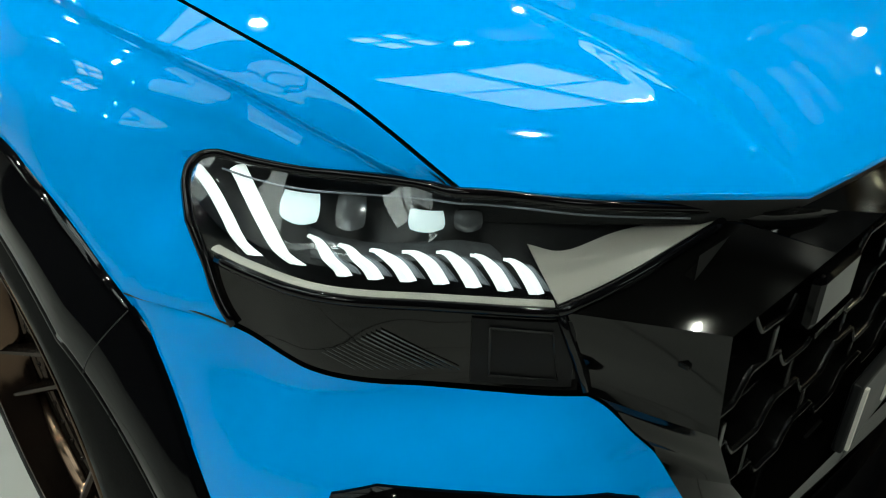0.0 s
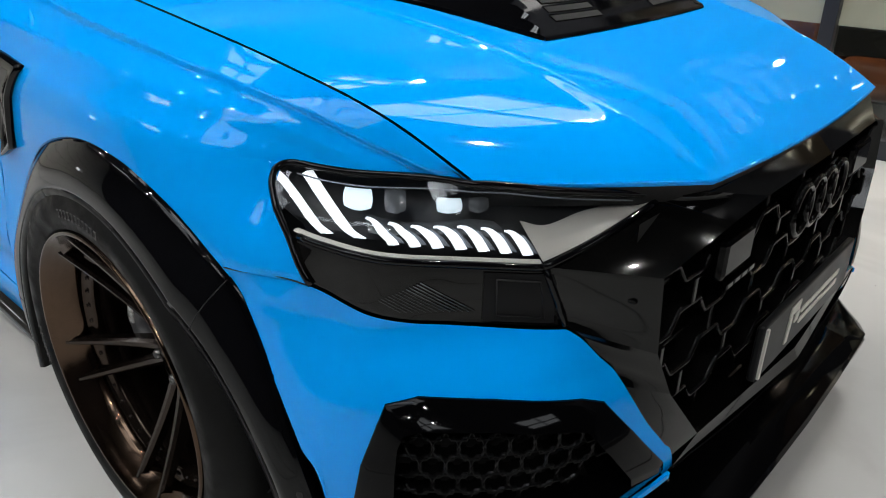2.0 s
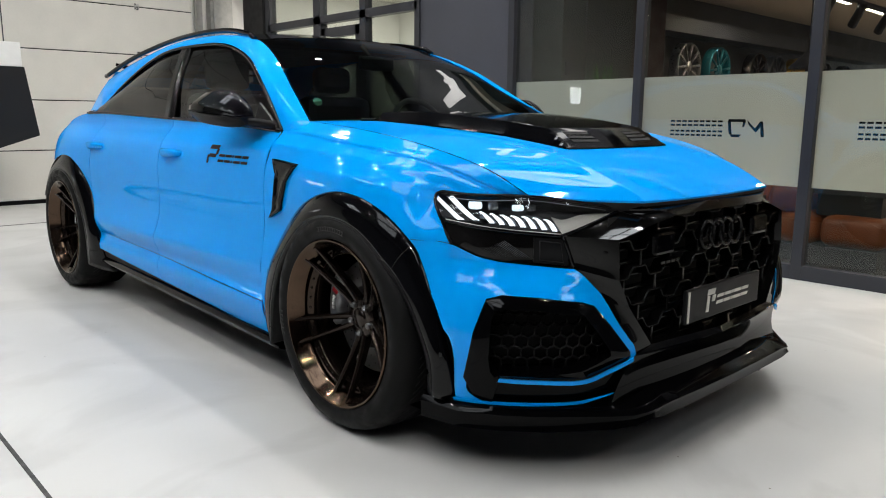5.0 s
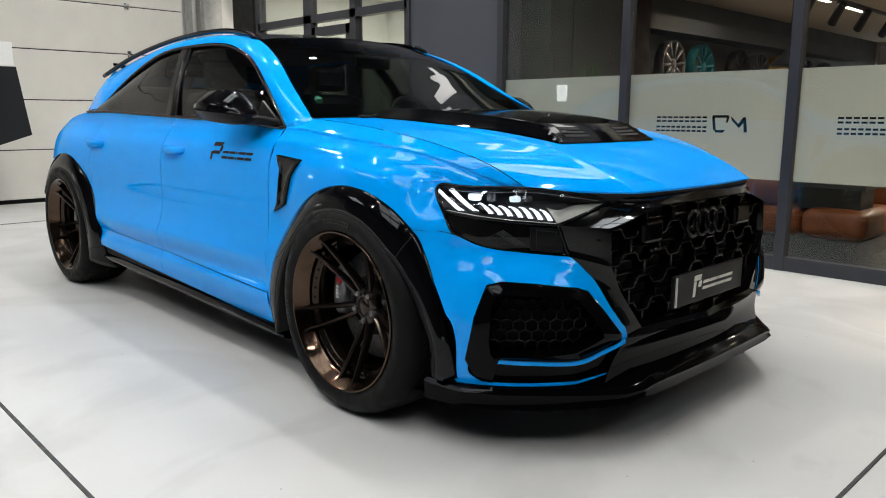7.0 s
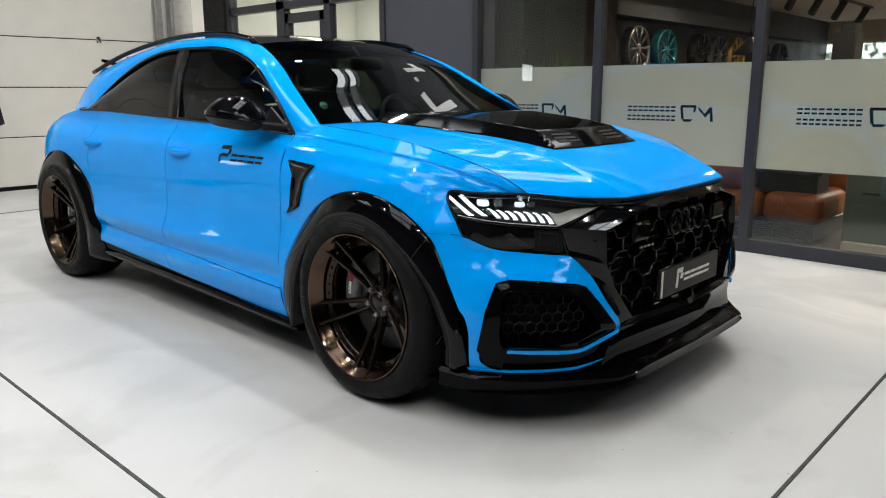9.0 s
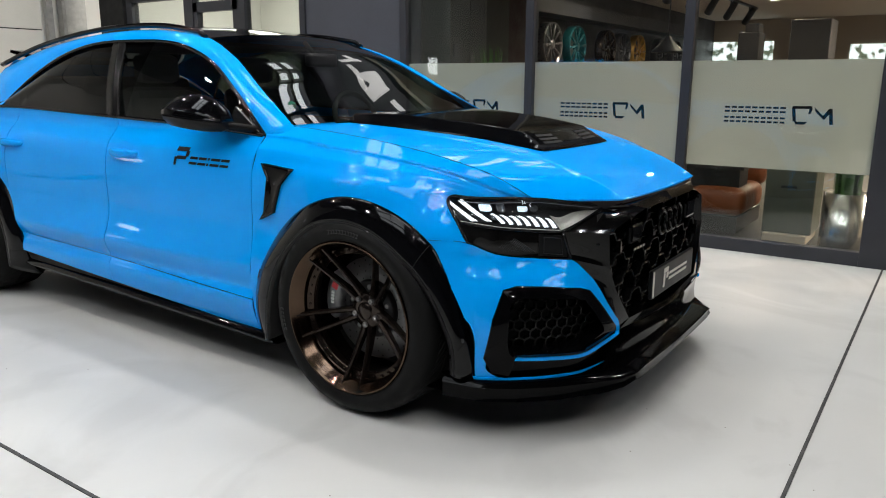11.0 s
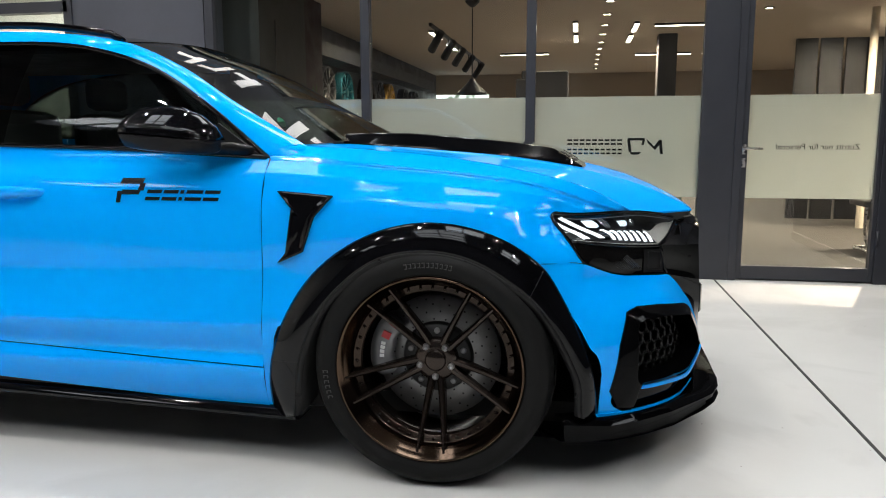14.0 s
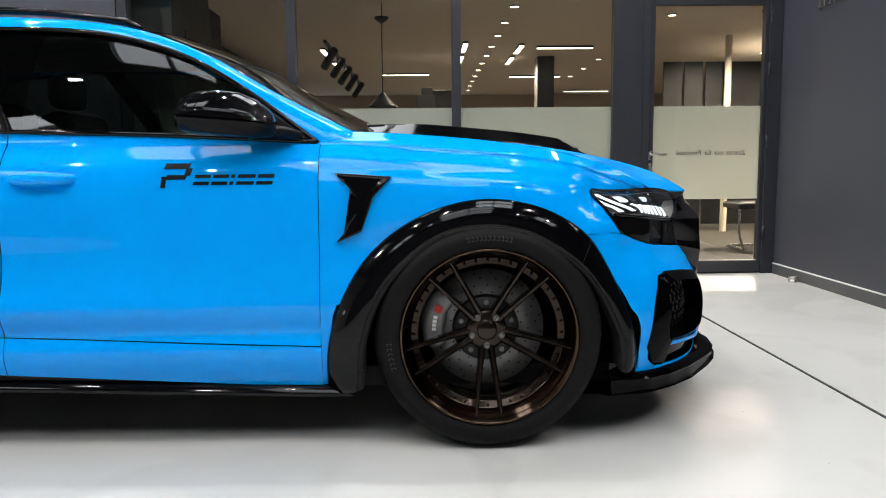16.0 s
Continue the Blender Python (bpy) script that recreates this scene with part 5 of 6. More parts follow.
def wheel(y, s):
    """Concave ten-arm wheel: five pairs of slim arms run from a deep hub out to a stepped lip."""
    axis = Matrix.Translation((-WHEEL_X * s, y, WHEEL_Z)) @ Matrix.Rotation(radians(-90 * s), 4, "Y")   # local z points outwards
    w = part("wheel", bm_new(), RUBBER, car, "dark bronze concave multi-spoke wheel with a low-profile tyre")
    bm = bm_new()
    R = WHEEL_Z
    add_turned(bm, [(0.294, -0.012), (0.299, 0.002), (0.303, 0.006), (0.309, 0.0065), (0.313, 0.0095), (0.330, 0.0120), (0.346, 0.0105), (0.350, 0.007), (0.362, 0.003), (0.374, -0.018), (0.3825, -0.042), (R, -0.075), (R, -0.245), (0.3825, -0.275), (0.362, -0.305), (0.30, -0.30)], 128, axis)
    tyre = part("tyre", bm, RUBBER, w, "black low-profile tyre")
    bm = bm_new()
    for k in range(72):
        a = 2 * math.pi * k / 72
        for z0, z1, tw in ((-0.045, -0.12, 0.22), (-0.19, -0.265, -0.22)):
            p = [axis @ Vector(((R + 0.0005) * math.cos(a + tw * t), (R + 0.0005) * math.sin(a + tw * t), z0 + (z1 - z0) * t)) for t in (0.25, 0.6, 1)]
            add_tube(bm, p, 0.003, 3, caps=False)
    for z in (-0.125, -0.16, -0.195):
        ring = [axis @ Vector(((R + 0.0005) * math.cos(a), (R + 0.0005) * math.sin(a), z)) for a in span(0, 2 * math.pi, 73)]
        add_tube(bm, ring, 0.004, 3, caps=False)
    tagged(part("tread_groove", bm, DARK, tyre), kind="stuff")
    # raised lettering as plain bars round the side wall
    for mid_a, count, step in ((0.0, 11, 0.042), (1.75 if s > 0 else -1.75, 6, 0.05)):
        bm = bm_new()
        for k in range(count):
            a = mid_a + (k - (count - 1) / 2) * step
            m = axis @ Matrix.Rotation(a, 4, "Z")
            add_box(bm, 0.325, 0.3275, -0.0045, 0.0045, 0.0095, 0.0130, m)
            add_box(bm, 0.338, 0.3405, -0.0045, 0.0045, 0.0095, 0.0130, m)
            add_box(bm, 0.3275, 0.338, -0.0045, -0.0020, 0.0095, 0.0130, m)
        part("raised_bars", bm, TYREBAR, tyre, "faint grey raised bars")
    bm = bm_new()
    add_turned(bm, [(0.298, -0.004), (0.297, 0.007), (0.2935, 0.010), (0.289, 0.008), (0.2865, -0.002), (0.279, -0.006), (0.2775, -0.016), (0.270, -0.019), (0.2685, -0.034), (0.264, -0.036), (0.262, -0.060)], 128, axis)
    part("rim", bm, LIP, w, "polished dark bronze stepped rim")
    bm = bm_new()
    add_turned(bm, [(0.262, -0.060), (0.258, -0.066), (0.240, -0.068), (0.236, -0.075), (0.246, -0.12), (0.262, -0.17), (0.270, -0.29)], 96, axis)
    part("barrel", bm, BARREL, w, "dark inner barrel")
    bm = bm_new()
    add_turned(bm, [(0.0, -0.104), (0.030, -0.104), (0.0325, -0.106), (0.034, -0.111), (0.040, -0.111), (0.066, -0.114), (0.072, -0.121), (0.073, -0.165), (0.0, -0.165)], 40, axis)
    part("hub", bm, BRONZE, w, "dark hub with a flat cap")
    turn0 = math.pi if s > 0 else 0.0
    for k in range(5):
        mid = turn0 + 2 * math.pi * k / 5
        ca, sa = math.cos(mid), math.sin(mid)
        for side in (-1, 1):
            rows = []
            for j in range(14):
                t = j / 13
                r = 0.050 + (0.288 - 0.050) * t
                off = side * (0.0125 + 0.0325 * t**0.9)
                width = 0.0125 * (1 - t) + 0.0058 * t
                zt = -0.113 + 0.108 * t**1.25
                zb = zt - 0.034 + 0.012 * t
                prof = [(-width * 1.15, zb), (-width, zt - 0.007), (-width * 0.42, zt), (width * 0.42, zt), (width, zt - 0.007), (width * 1.15, zb)]
                rows.append([axis @ Vector((r * ca - (off + u) * sa, r * sa + (off + u) * ca, zz)) for u, zz in prof])
            bm = bm_new()
            vs = add_grid(bm, rows, closed=True)
            bm.faces.new(vs[-1])
            for f in bm.faces:
                f.smooth = False
            part("spoke", bm, BRONZE, w)
    for k in range(5):
        a = turn0 + 2 * math.pi * k / 5
        m = axis @ Matrix.Translation((0.054 * math.cos(a), 0.054 * math.sin(a), -0.118))
        bm = bm_new()
        add_turned(bm, [(0.0115, 0.0), (0.011, 0.012), (0.009, 0.016), (0.006, 0.0165), (0.0055, 0.010), (0.0, 0.010)], 12, m)
        part("wheel_bolt", bm, NUT, w, "grey steel wheel bolt")
    for k in range(40):
        a = 2 * math.pi * k / 40
        bm = bm_new()
        add_turned(bm, [(0.0048, 0.0), (0.0046, 0.005), (0.0, 0.005)], 6, axis @ Matrix.Translation((0.249 * math.cos(a), 0.249 * math.sin(a), -0.0675)))
        part("rim_bolt", bm, BRONZE, w)
    bm = bm_new()
    add_turned(bm, [(0.118, -0.165), (0.205, -0.165), (0.205, -0.20), (0.118, -0.20)], 64, axis)
    part("brake_disc", bm, DISC, w, "drilled grey brake disc")
    bm = bm_new()
    add_turned(bm, [(0.06, -0.140), (0.108, -0.141), (0.114, -0.147), (0.119, -0.168), (0.119, -0.20)], 48, axis)
    part("disc_hat", bm, PLASTIC, w, "black disc hat")
    for k in range(5):
        a = turn0 + 2 * math.pi * (k + 0.5) / 5
        bm = bm_new()
        add_turned(bm, [(0.010, 0.0), (0.010, 0.006), (0.004, 0.007), (0.0, 0.004)], 12, axis @ Matrix.Translation((0.092 * math.cos(a), 0.092 * math.sin(a), -0.1415)))
        part("hat_bolt", bm, DISC, w, "small grey bolt of the disc hat")
    bm = bm_new()
    for k in range(20):
        for r in (0.125, 0.15, 0.175, 0.193):
            a = 2 * math.pi * k / 20 + r * 6
            add_turned(bm, [(0.0035, 0.0), (0.0, 0.0005)], 6, axis @ Matrix.Translation((r * math.cos(a), r * math.sin(a), -0.1643)))
    tagged(part("disc_hole", bm, DARK, w), kind="stuff")
    bm = bm_new()
    rows = []
    for j in range(16):
        a = (0 if s > 0 else math.pi) + (1 if s > 0 else -1) * math.radians(46 + 64 * j / 15)
        end = 1 - 0.12 * (abs(j - 7.5) / 7.5) ** 6
        bulge = 0.005 * math.cos(j * 1.26)
        rows.append([axis @ Vector((r * math.cos(a), r * math.sin(a), z)) for r, z in ((0.150, -0.20), (0.148 + 0.004 * bulge / 0.005, -0.138), (0.160, -0.128 + bulge * 0.4), (0.203 * end, -0.126 + bulge * 0.4), (0.226 * end, -0.138), (0.228 * end, -0.20))])
    vs = add_grid(bm, rows, closed=True)
    bm.faces.new(vs[0]), bm.faces.new(vs[-1])
    part("brake_caliper", bm, CALIPER, w, "grey brake caliper with a red badge")
    bm = bm_new()
    add_box(bm, 0.168, 0.196, -0.012, 0.012, -0.126, -0.1205, axis @ Matrix.Rotation(math.radians(66 if s > 0 else 114), 4, "Z"))
    part("badge", bm, RED, w, "small red badge")
    bm = bm_new()
    for k in range(4):
        add_box(bm, 0.176, 0.190, -0.006, 0.004, -0.126, -0.1212, axis @ Matrix.Rotation(math.radians((76 + 4.4 * k) if s > 0 else (104 - 4.4 * k)), 4, "Z"))
    part("caliper_bars", bm, WHITE, w, "pale bars on the caliper")
    return w


for s in (1, -1):
    wheel(0.0, s)
    wheel(WB, s)

# parking sensors in the flares
for s in (1, -1):
    bm = bm_new()
    add_turned(bm, [(0.0, 0.004), (0.009, 0.004), (0.011, 0.002), (0.013, -0.003)], 20, Matrix.Translation((-0.955 * s, -0.483, 0.384)) @ Matrix.Rotation(radians(-90 * s), 4, "Y"))
    part("parking_sensor", bm, PLASTIC, car, "small round black parking sensor")

# ---- mirrors ----
# sections from the rear rim forward: y, roof, seam and floor heights, inner and outer half widths
MIRROR = [(0.992, 1.150, 1.118, 1.082, 0.945, 1.030), (0.982, 1.178, 1.117, 1.072, 0.925, 1.046), (0.945, 1.197, 1.114, 1.064, 0.912, 1.052), (0.88, 1.203, 1.109, 1.056, 0.900, 1.050),
          (0.81, 1.196, 1.103, 1.050, 0.892, 1.040), (0.755, 1.172, 1.098, 1.048, 0.890, 1.022), (0.715, 1.138, 1.093, 1.050, 0.892, 0.995), (0.695, 1.104, 1.090, 1.060, 0.900, 0.965)]
for s in (1, -1):
    mirror = part("door_mirror", bm_new(), BLACK, car, "gloss black door mirror with a matt lower half")
    cap, base = [], []
    for y, zt, zm, zb, xi, xo in MIRROR:
        w, h = xo - xi, zt - zm
        cap.append([Vector((-x * s, y, z)) for x, z in ((xi, zm + 0.003), (xi + 0.004, zm + 0.6 * h), (xi + 0.12 * w, zm + 0.90 * h), (xi + 0.28 * w, zt), (xi + 0.40 * w, zt - 0.01 * h), (xi + 0.55 * w, zm + 0.90 * h), (xi + 0.90 * w, zm + 0.46 * h), (xi + 0.97 * w, zm + 0.32 * h), (xo, zm + 0.10 * h), (xo + 0.001, zm + 0.003))])
        h = zm - zb
        base.append([Vector((-x * s, y, z)) for x, z in ((xi, zm), (xi + 0.96 * w, zm), (xo - 0.002, zm - 0.004), (xo - 0.008, zm - 0.35 * h), (xo - 0.03, zb + 0.12 * h), (xi + 0.6 * w, zb), (xi + 0.15 * w, zb + 0.004), (xi, zb + 0.3 * h))])
    bm = bm_new()
    vs = add_grid(bm, [polyline(r, 2) for r in cap])
    bm.faces.new(vs[0]), bm.faces.new(vs[-1])
    part("shell", bm, BLACK, mirror)
    bm = bm_new()
    vs = add_grid(bm, base, closed=True)
    bm.faces.new(vs[0]), bm.faces.new(vs[-1])
    lower = part("lower_half", bm, TRIM, mirror, "matt black lower half")
    lower.modifiers.new("crisp_edges", "EDGE_SPLIT").split_angle = radians(35)
    bm = bm_new()
    add_grid(bm, [[Vector((-x * s, 0.9925, z)) for x in span(0.945, 1.026, 5)] for z in span(1.086, 1.140, 4)])
    part("mirror_glass", bm, SMOKED, mirror, "dark mirror glass", thick=0.002)
    bm = bm_new()
    rows = []
    for x, y0, y1, z0, z1 in ((0.835, 0.62, 0.80, 1.040, 1.072), (0.865, 0.64, 0.80, 1.046, 1.078), (0.90, 0.665, 0.79, 1.052, 1.086), (0.93, 0.70, 0.78, 1.060, 1.088)):
        rows.append([Vector((-x * s, y, z)) for y, z in ((y0, z0), (y1, z0), (y1 + 0.01, (z0 + z1) / 2), (y1, z1), (y0, z1), (y0 - 0.008, (z0 + z1) / 2))])
    add_grid(bm, rows, closed=True)
    part("stalk", bm, TRIM, mirror)
    bm = bm_new()
    add_prism(bm, [(0.60, 1.045), (0.80, 1.055), (0.745, 1.15)], Matrix(((0, 0, -s, -0.835 * s), (1, 0, 0, 0), (0, 1, 0, 0), (0, 0, 0, 1))), 0.012)
    part("mirror_foot", bm, PLASTIC, mirror)

# ---- fender vents and door handles ----
for s in (1, -1):
    bm = bm_new()
    def vent_pt(y, z, o):
        dense = fender_line(y, 120)
        for p, q in zip(dense, dense[1:]):
            if p.z >= z > q.z:
                break
        return Vector((-(p.lerp(q, (p.z - z) / (p.z - q.z)).x + o) * s, y, z))
    outer = [(0.508, 0.932), (0.413, 0.926), (0.319, 0.919), (0.38, 0.851), (0.42, 0.739), (0.506, 0.701), (0.477, 0.735), (0.455, 0.879)]
    oo = loop(outer, 5)
    cy, cz = 0.43, 0.83
    rows = [[vent_pt(y, z, -0.002) for y, z in oo], [vent_pt(y, z, 0.014) for y, z in oo], [vent_pt(cy + (y - cy) * 0.86, cz + (z - cz) * 0.92, 0.015) for y, z in oo], [vent_pt(cy + (y - cy) * 0.60, cz + (z - cz) * 0.80, 0.010) for y, z in oo], [vent_pt(cy + (y - cy) * 0.1, cz + (z - cz) * 0.3, 0.009) for y, z in oo]]
    vs = add_grid(bm, rows, closed=True)
    bm.faces.new(vs[-1])
    part("fender_vent", bm, BLACK, car, "gloss black fender vent")
    for yc in (1.47, 2.52):
        bm = bm_new()
        rows = []
        for j in range(13):
            t = j / 12
            y = yc - 0.115 + 0.23 * t
            b = math.sin(math.pi * t) ** 0.45 if 0 < t < 1 else 0.05
            x = side_x(y, 0.917)
            rows.append([Vector((-(x - 0.012 + 0.044 * b + dx) * s, y, 0.917 + dz * (0.4 + 0.6 * b))) for dx, dz in ((-0.012, 0.018), (0.000, 0.022), (0.008, 0.012), (0.008, -0.006), (0.001, -0.020), (-0.012, -0.018))])
        vs = add_grid(bm, rows, closed=True)
        bm.faces.new(vs[0]), bm.faces.new(vs[-1])
        part("door_handle", bm, BLUE, d1 if yc < 2 else d2)

# ---- cabin ----
SEAT = plain("seat_leather", (0.045, 0.045, 0.045), 0.55, vary=0.2, scale=10, bump=0.2, bump_scale=300)
SEATGREY = plain("seat_grey", (0.16, 0.16, 0.155), 0.6, vary=0.15, scale=8)
part("dashboard", boxes([(-0.68, 0.68, 0.55, 1.02, 0.78, 1.03)], bevel=0.05), SEAT, car, "dark dashboard")
part("floor_pan", boxes([(-0.78, 0.78, 0.55, 3.3, 0.62, 0.66)]), DARK, car)
part("headliner", boxes([(-0.46, 0.46, 1.35, 3.0, 1.435, 1.45)]), SEAT, car)
for x in (-0.36, 0.36):
    bm = bm_new()
    for x0, x1, y0, y1, z0, z1, b in ((x - 0.26, x + 0.26, 1.38, 1.90, 0.66, 0.82, 0.05), (x - 0.25, x + 0.25, 1.86, 2.02, 0.78, 1.22, 0.06), (x - 0.13, x + 0.13, 1.92, 2.02, 1.24, 1.40, 0.04)):
        add_box(bm, x0, x1, y0, y1, z0, z1, bevel=b)
    part("front_seat", bm, SEATGREY, car, "grey leather front seat")
part("rear_seat", boxes([(-0.66, 0.66, 2.55, 3.05, 0.66, 0.84), (-0.64, 0.64, 2.98, 3.15, 0.8, 1.28)], bevel=0.05), SEAT, car, "dark rear bench")
bm = bm_new()
m = Matrix.Translation((0.36, 1.10, 1.02)) @ Matrix.Rotation(radians(66), 4, "X")
add_tube(bm, [m @ Vector((0.185 * math.cos(a), 0.185 * math.sin(a), 0)) for a in span(0, 2 * math.pi, 33)], 0.016, 8, caps=False)
for a in (0.1, math.pi - 0.1, -math.pi / 2):
    add_tube(bm, [m @ Vector((0.03 * math.cos(a), 0.03 * math.sin(a), 0)), m @ Vector((0.18 * math.cos(a), 0.18 * math.sin(a), 0))], 0.014, 6)
part("steering_wheel", bm, SEAT, car, "dark steering wheel")
bm = bm_new()
add_turned(bm, [(0.0, 0.0), (0.018, 0.0), (0.0195, 0.001)], 24, Matrix.Translation((-0.655, 0.600, 1.155)) @ Matrix.Rotation(radians(58), 4, "X") @ Matrix.Rotation(radians(-12), 4, "Y"))
part("round_sticker", bm, plain("green_sticker", (0.012, 0.17, 0.085), 0.5, vary=0.3), windscreen, "round green windscreen sticker", thick=0.001)
bm = bm_new()
add_box(bm, -0.11, 0.11, 1.02, 1.06, 1.33, 1.40, bevel=0.015)
add_tube(bm, [(0, 1.06, 1.37), (0, 1.16, 1.46)], 0.012, 6)
part("rear_view_mirror", bm, PLASTIC, car, "dark rear-view mirror")
for x0, x1 in ((-0.55, 0.02), (0.0, 0.55)):
    bm = bm_new()
    add_tube(bm, [(x0, 0.41 + 0.1 * x0 * x0, 1.082), ((x0 + x1) / 2, 0.40, 1.096), (x1, 0.39 + 0.1 * x1 * x1, 1.09)], 0.007, 6)
    part("wiper", bm, PLASTIC, car, "black wiper blade")


# ---- showroom behind the glass ----
CARPET = plain("dark_carpet", (0.042, 0.035, 0.030), 0.9, vary=0.25, scale=12, bump=0.4, bump_scale=400)
SHOWCEIL = plain("showroom_ceiling", (0.74, 0.645, 0.55), 0.8, vary=0.05, scale=1)
DARKWALL = plain("dark_display_wall", (0.028, 0.025, 0.026), 0.5, vary=0.2, scale=3)
PANELDARK = plain("dark_partition", (0.009, 0.008, 0.008), 0.5, vary=0.2, scale=3, spec=0.2)
REDWALL = plain("dark_red_curtain", (0.022, 0.005, 0.006), 0.7, vary=0.25, scale=6)
WARMWALL = plain("beige_wall", (0.42, 0.35, 0.28), 0.8, vary=0.06, scale=2)
LEATHER = plain("cognac_leather", (0.18, 0.050, 0.016), 0.42, vary=0.22, scale=7, bump=0.25, bump_scale=260)
GREENGREY = plain("grey_green_cabinet", (0.10, 0.105, 0.085), 0.45, vary=0.1, scale=5)
LEAF = plain("leaf_green", (0.045, 0.13, 0.022), 0.5, vary=0.4, scale=14)
GOLD = plain("gold_wheel", (0.55, 0.33, 0.08), 0.3, metal=0.9, vary=0.1)
TEAL = plain("teal_wheel", (0.015, 0.12, 0.15), 0.3, metal=0.7, vary=0.1)
CEILSPOT = glow("warm_spot", (1.0, 0.86, 0.66), 14.0)
LINEAR = glow("linear_light", (1.0, 0.90, 0.76), 9.0)
OUTSIDE = glow("outside_daylight", (0.85, 0.92, 0.95), 1.8)
tn = OUTSIDE.node_tree
pos, twig, tone = tn.nodes.new("ShaderNodeTexCoord"), tn.nodes.new("ShaderNodeTexNoise"), tn.nodes.new("ShaderNodeValToRGB")
twig.inputs["Scale"].default_value, twig.inputs["Detail"].default_value = 7.0, 8
tone.color_ramp.elements[0].position, tone.color_ramp.elements[1].position = 0.42, 0.52
tone.color_ramp.elements[0].color, tone.color_ramp.elements[1].color = (0.05, 0.07, 0.045, 1), (0.85, 0.92, 0.95, 1)
tn.links.new(pos.outputs["Object"], twig.inputs["Vector"])
tn.links.new(twig.outputs["Fac"], tone.inputs[0])
tn.links.new(tone.outputs[0], tn.nodes["Principled BSDF"].inputs["Emission Color"])
SHX, SHC = 15.0, 2.62
structure("floor_showroom", boxes([(GX + 0.03, SHX, -8.0, 3.2, 0.0, 0.006)]), CARPET, "dark brown showroom carpet")
structure("ceiling_showroom", boxes([(GX + 0.07, SHX, -8.0, 3.2, SHC, SHC + 0.1)]), SHOWCEIL, "greyish showroom ceiling")
structure("wall_showroom_north", boxes([(GX + 0.36, SHX, 3.05, 3.2, 0, SHC)]), DARKWALL, "dark display wall of the showroom")
structure("wall_showroom_east", boxes([(SHX, SHX + 0.15, -8.0, 3.2, 0, SHC)]), WARMWALL, "beige rear wall of the showroom")
structure("wall_showroom_south", boxes([(GX + 0.15, SHX, -8.15, -8.0, 0, SHC)]), WARMWALL, "beige side wall of the showroom")
structure("window_2", boxes([(SHX - 0.02, SHX - 0.01, 1.75, 3.04, 1.55, 2.15)]), OUTSIDE, "bright window with trees outside")
structure("window_3", boxes([(SHX - 0.02, SHX - 0.01, -0.7, 0.25, 1.6, 2.05)]), OUTSIDE, "bright window band")
# ceiling lights of the showroom
def disc_light(x, y, z, r, material, label, group, name="ceiling_spot"):
    bm = bm_new()
    add_turned(bm, [(r * 1.25, 0.0), (r * 1.25, -0.012), (r, -0.014)], 20, Matrix.Translation((x, y, z)))
    lamp = holder(name, label, "ceiling light", (x, y, z), group)
    part("ring", bm, FRAME, lamp)
    bm = bm_new()
    add_turned(bm, [(r, -0.010), (0.0, -0.010)], 20, Matrix.Translation((x, y, z)))
    part("lens", bm, material, lamp, "glowing lens")
    return lamp


first = disc_light(4.7, -0.75, SHC, 0.045, CEILSPOT, "small warm recessed ceiling spot", "showroom spots")
for k in range(1, 11):
    copy_thing(first, Matrix.Translation((4.7 + 0.9 * k, -0.74, SHC)))
for k in range(6):
    copy_thing(first, Matrix.Translation((5.2 + 1.2 * k, -2.6, SHC)))
for x, y in ((5.0, -3.6), (6.4, -4.4), (4.4, -2.3), (8.2, -5.0)):
    copy_thing(first, Matrix.Translation((x, y, SHC)))


def linear_light(x0, x1, y0, y1):
    lamp = holder("linear_light", "slim warm linear ceiling light", "ceiling light", ((x0 + x1) / 2, (y0 + y1) / 2, SHC), "linear lights")
    part("body", boxes([(x0 - 0.005, x1 + 0.005, y0 - 0.005, y1 + 0.005, SHC - 0.03, SHC)]), FRAME, lamp)
    part("diffuser", boxes([(x0, x1, y0, y1, SHC - 0.036, SHC - 0.03)]), LINEAR, lamp, "glowing diffuser")


for x, y0, y1 in ((7.45, -2.2, -1.4), (11.0, -2.35, -1.4), (10.6, 0.15, 1.0), (14.0, -4.0, -3.0)):
    linear_light(x - 0.03, x + 0.03, y0, y1)
for x, y in ((7.5, 1.68), (8.9, 1.68), (7.0, -0.35), (8.2, -0.35), (7.2, -1.15), (8.4, -1.15)):
    linear_light(x, x + 0.75, y - 0.03, y + 0.03)
# track with five spots
track = holder("track_light", "black track with five adjustable spot lamps", "track light", (9.2, 1.55, SHC))
part("rail", boxes([(6.8, 12.2, 1.53, 1.57, SHC - 0.04, SHC)]), FRAME, track)
for k, x in enumerate((7.2, 8.2, 9.2, 10.3, 11.6)):
    m = Matrix.Translation((x, 1.55, 2.42)) @ Matrix.Rotation(radians(40), 4, "X") @ Matrix.Rotation(radians(-35), 4, "Y")
    bm = bm_new()
    add_turned(bm, [(0.0, 0.19), (0.045, 0.19), (0.052, 0.175), (0.058, -0.16), (0.050, -0.165), (0.0, -0.15)], 20, m)
    add_tube(bm, [(x, 1.55, SHC - 0.03), (x, 1.55, 2.44)], 0.012, 6)
    lamp = part("spot", bm, PLASTIC, track, "black spot lamp")
    bm = bm_new()
    add_turned(bm, [(0.046, -0.166), (0.030, -0.172), (0.0, -0.174)], 16, m)
    part("lens", bm, CEILSPOT, lamp, "lit warm lens")
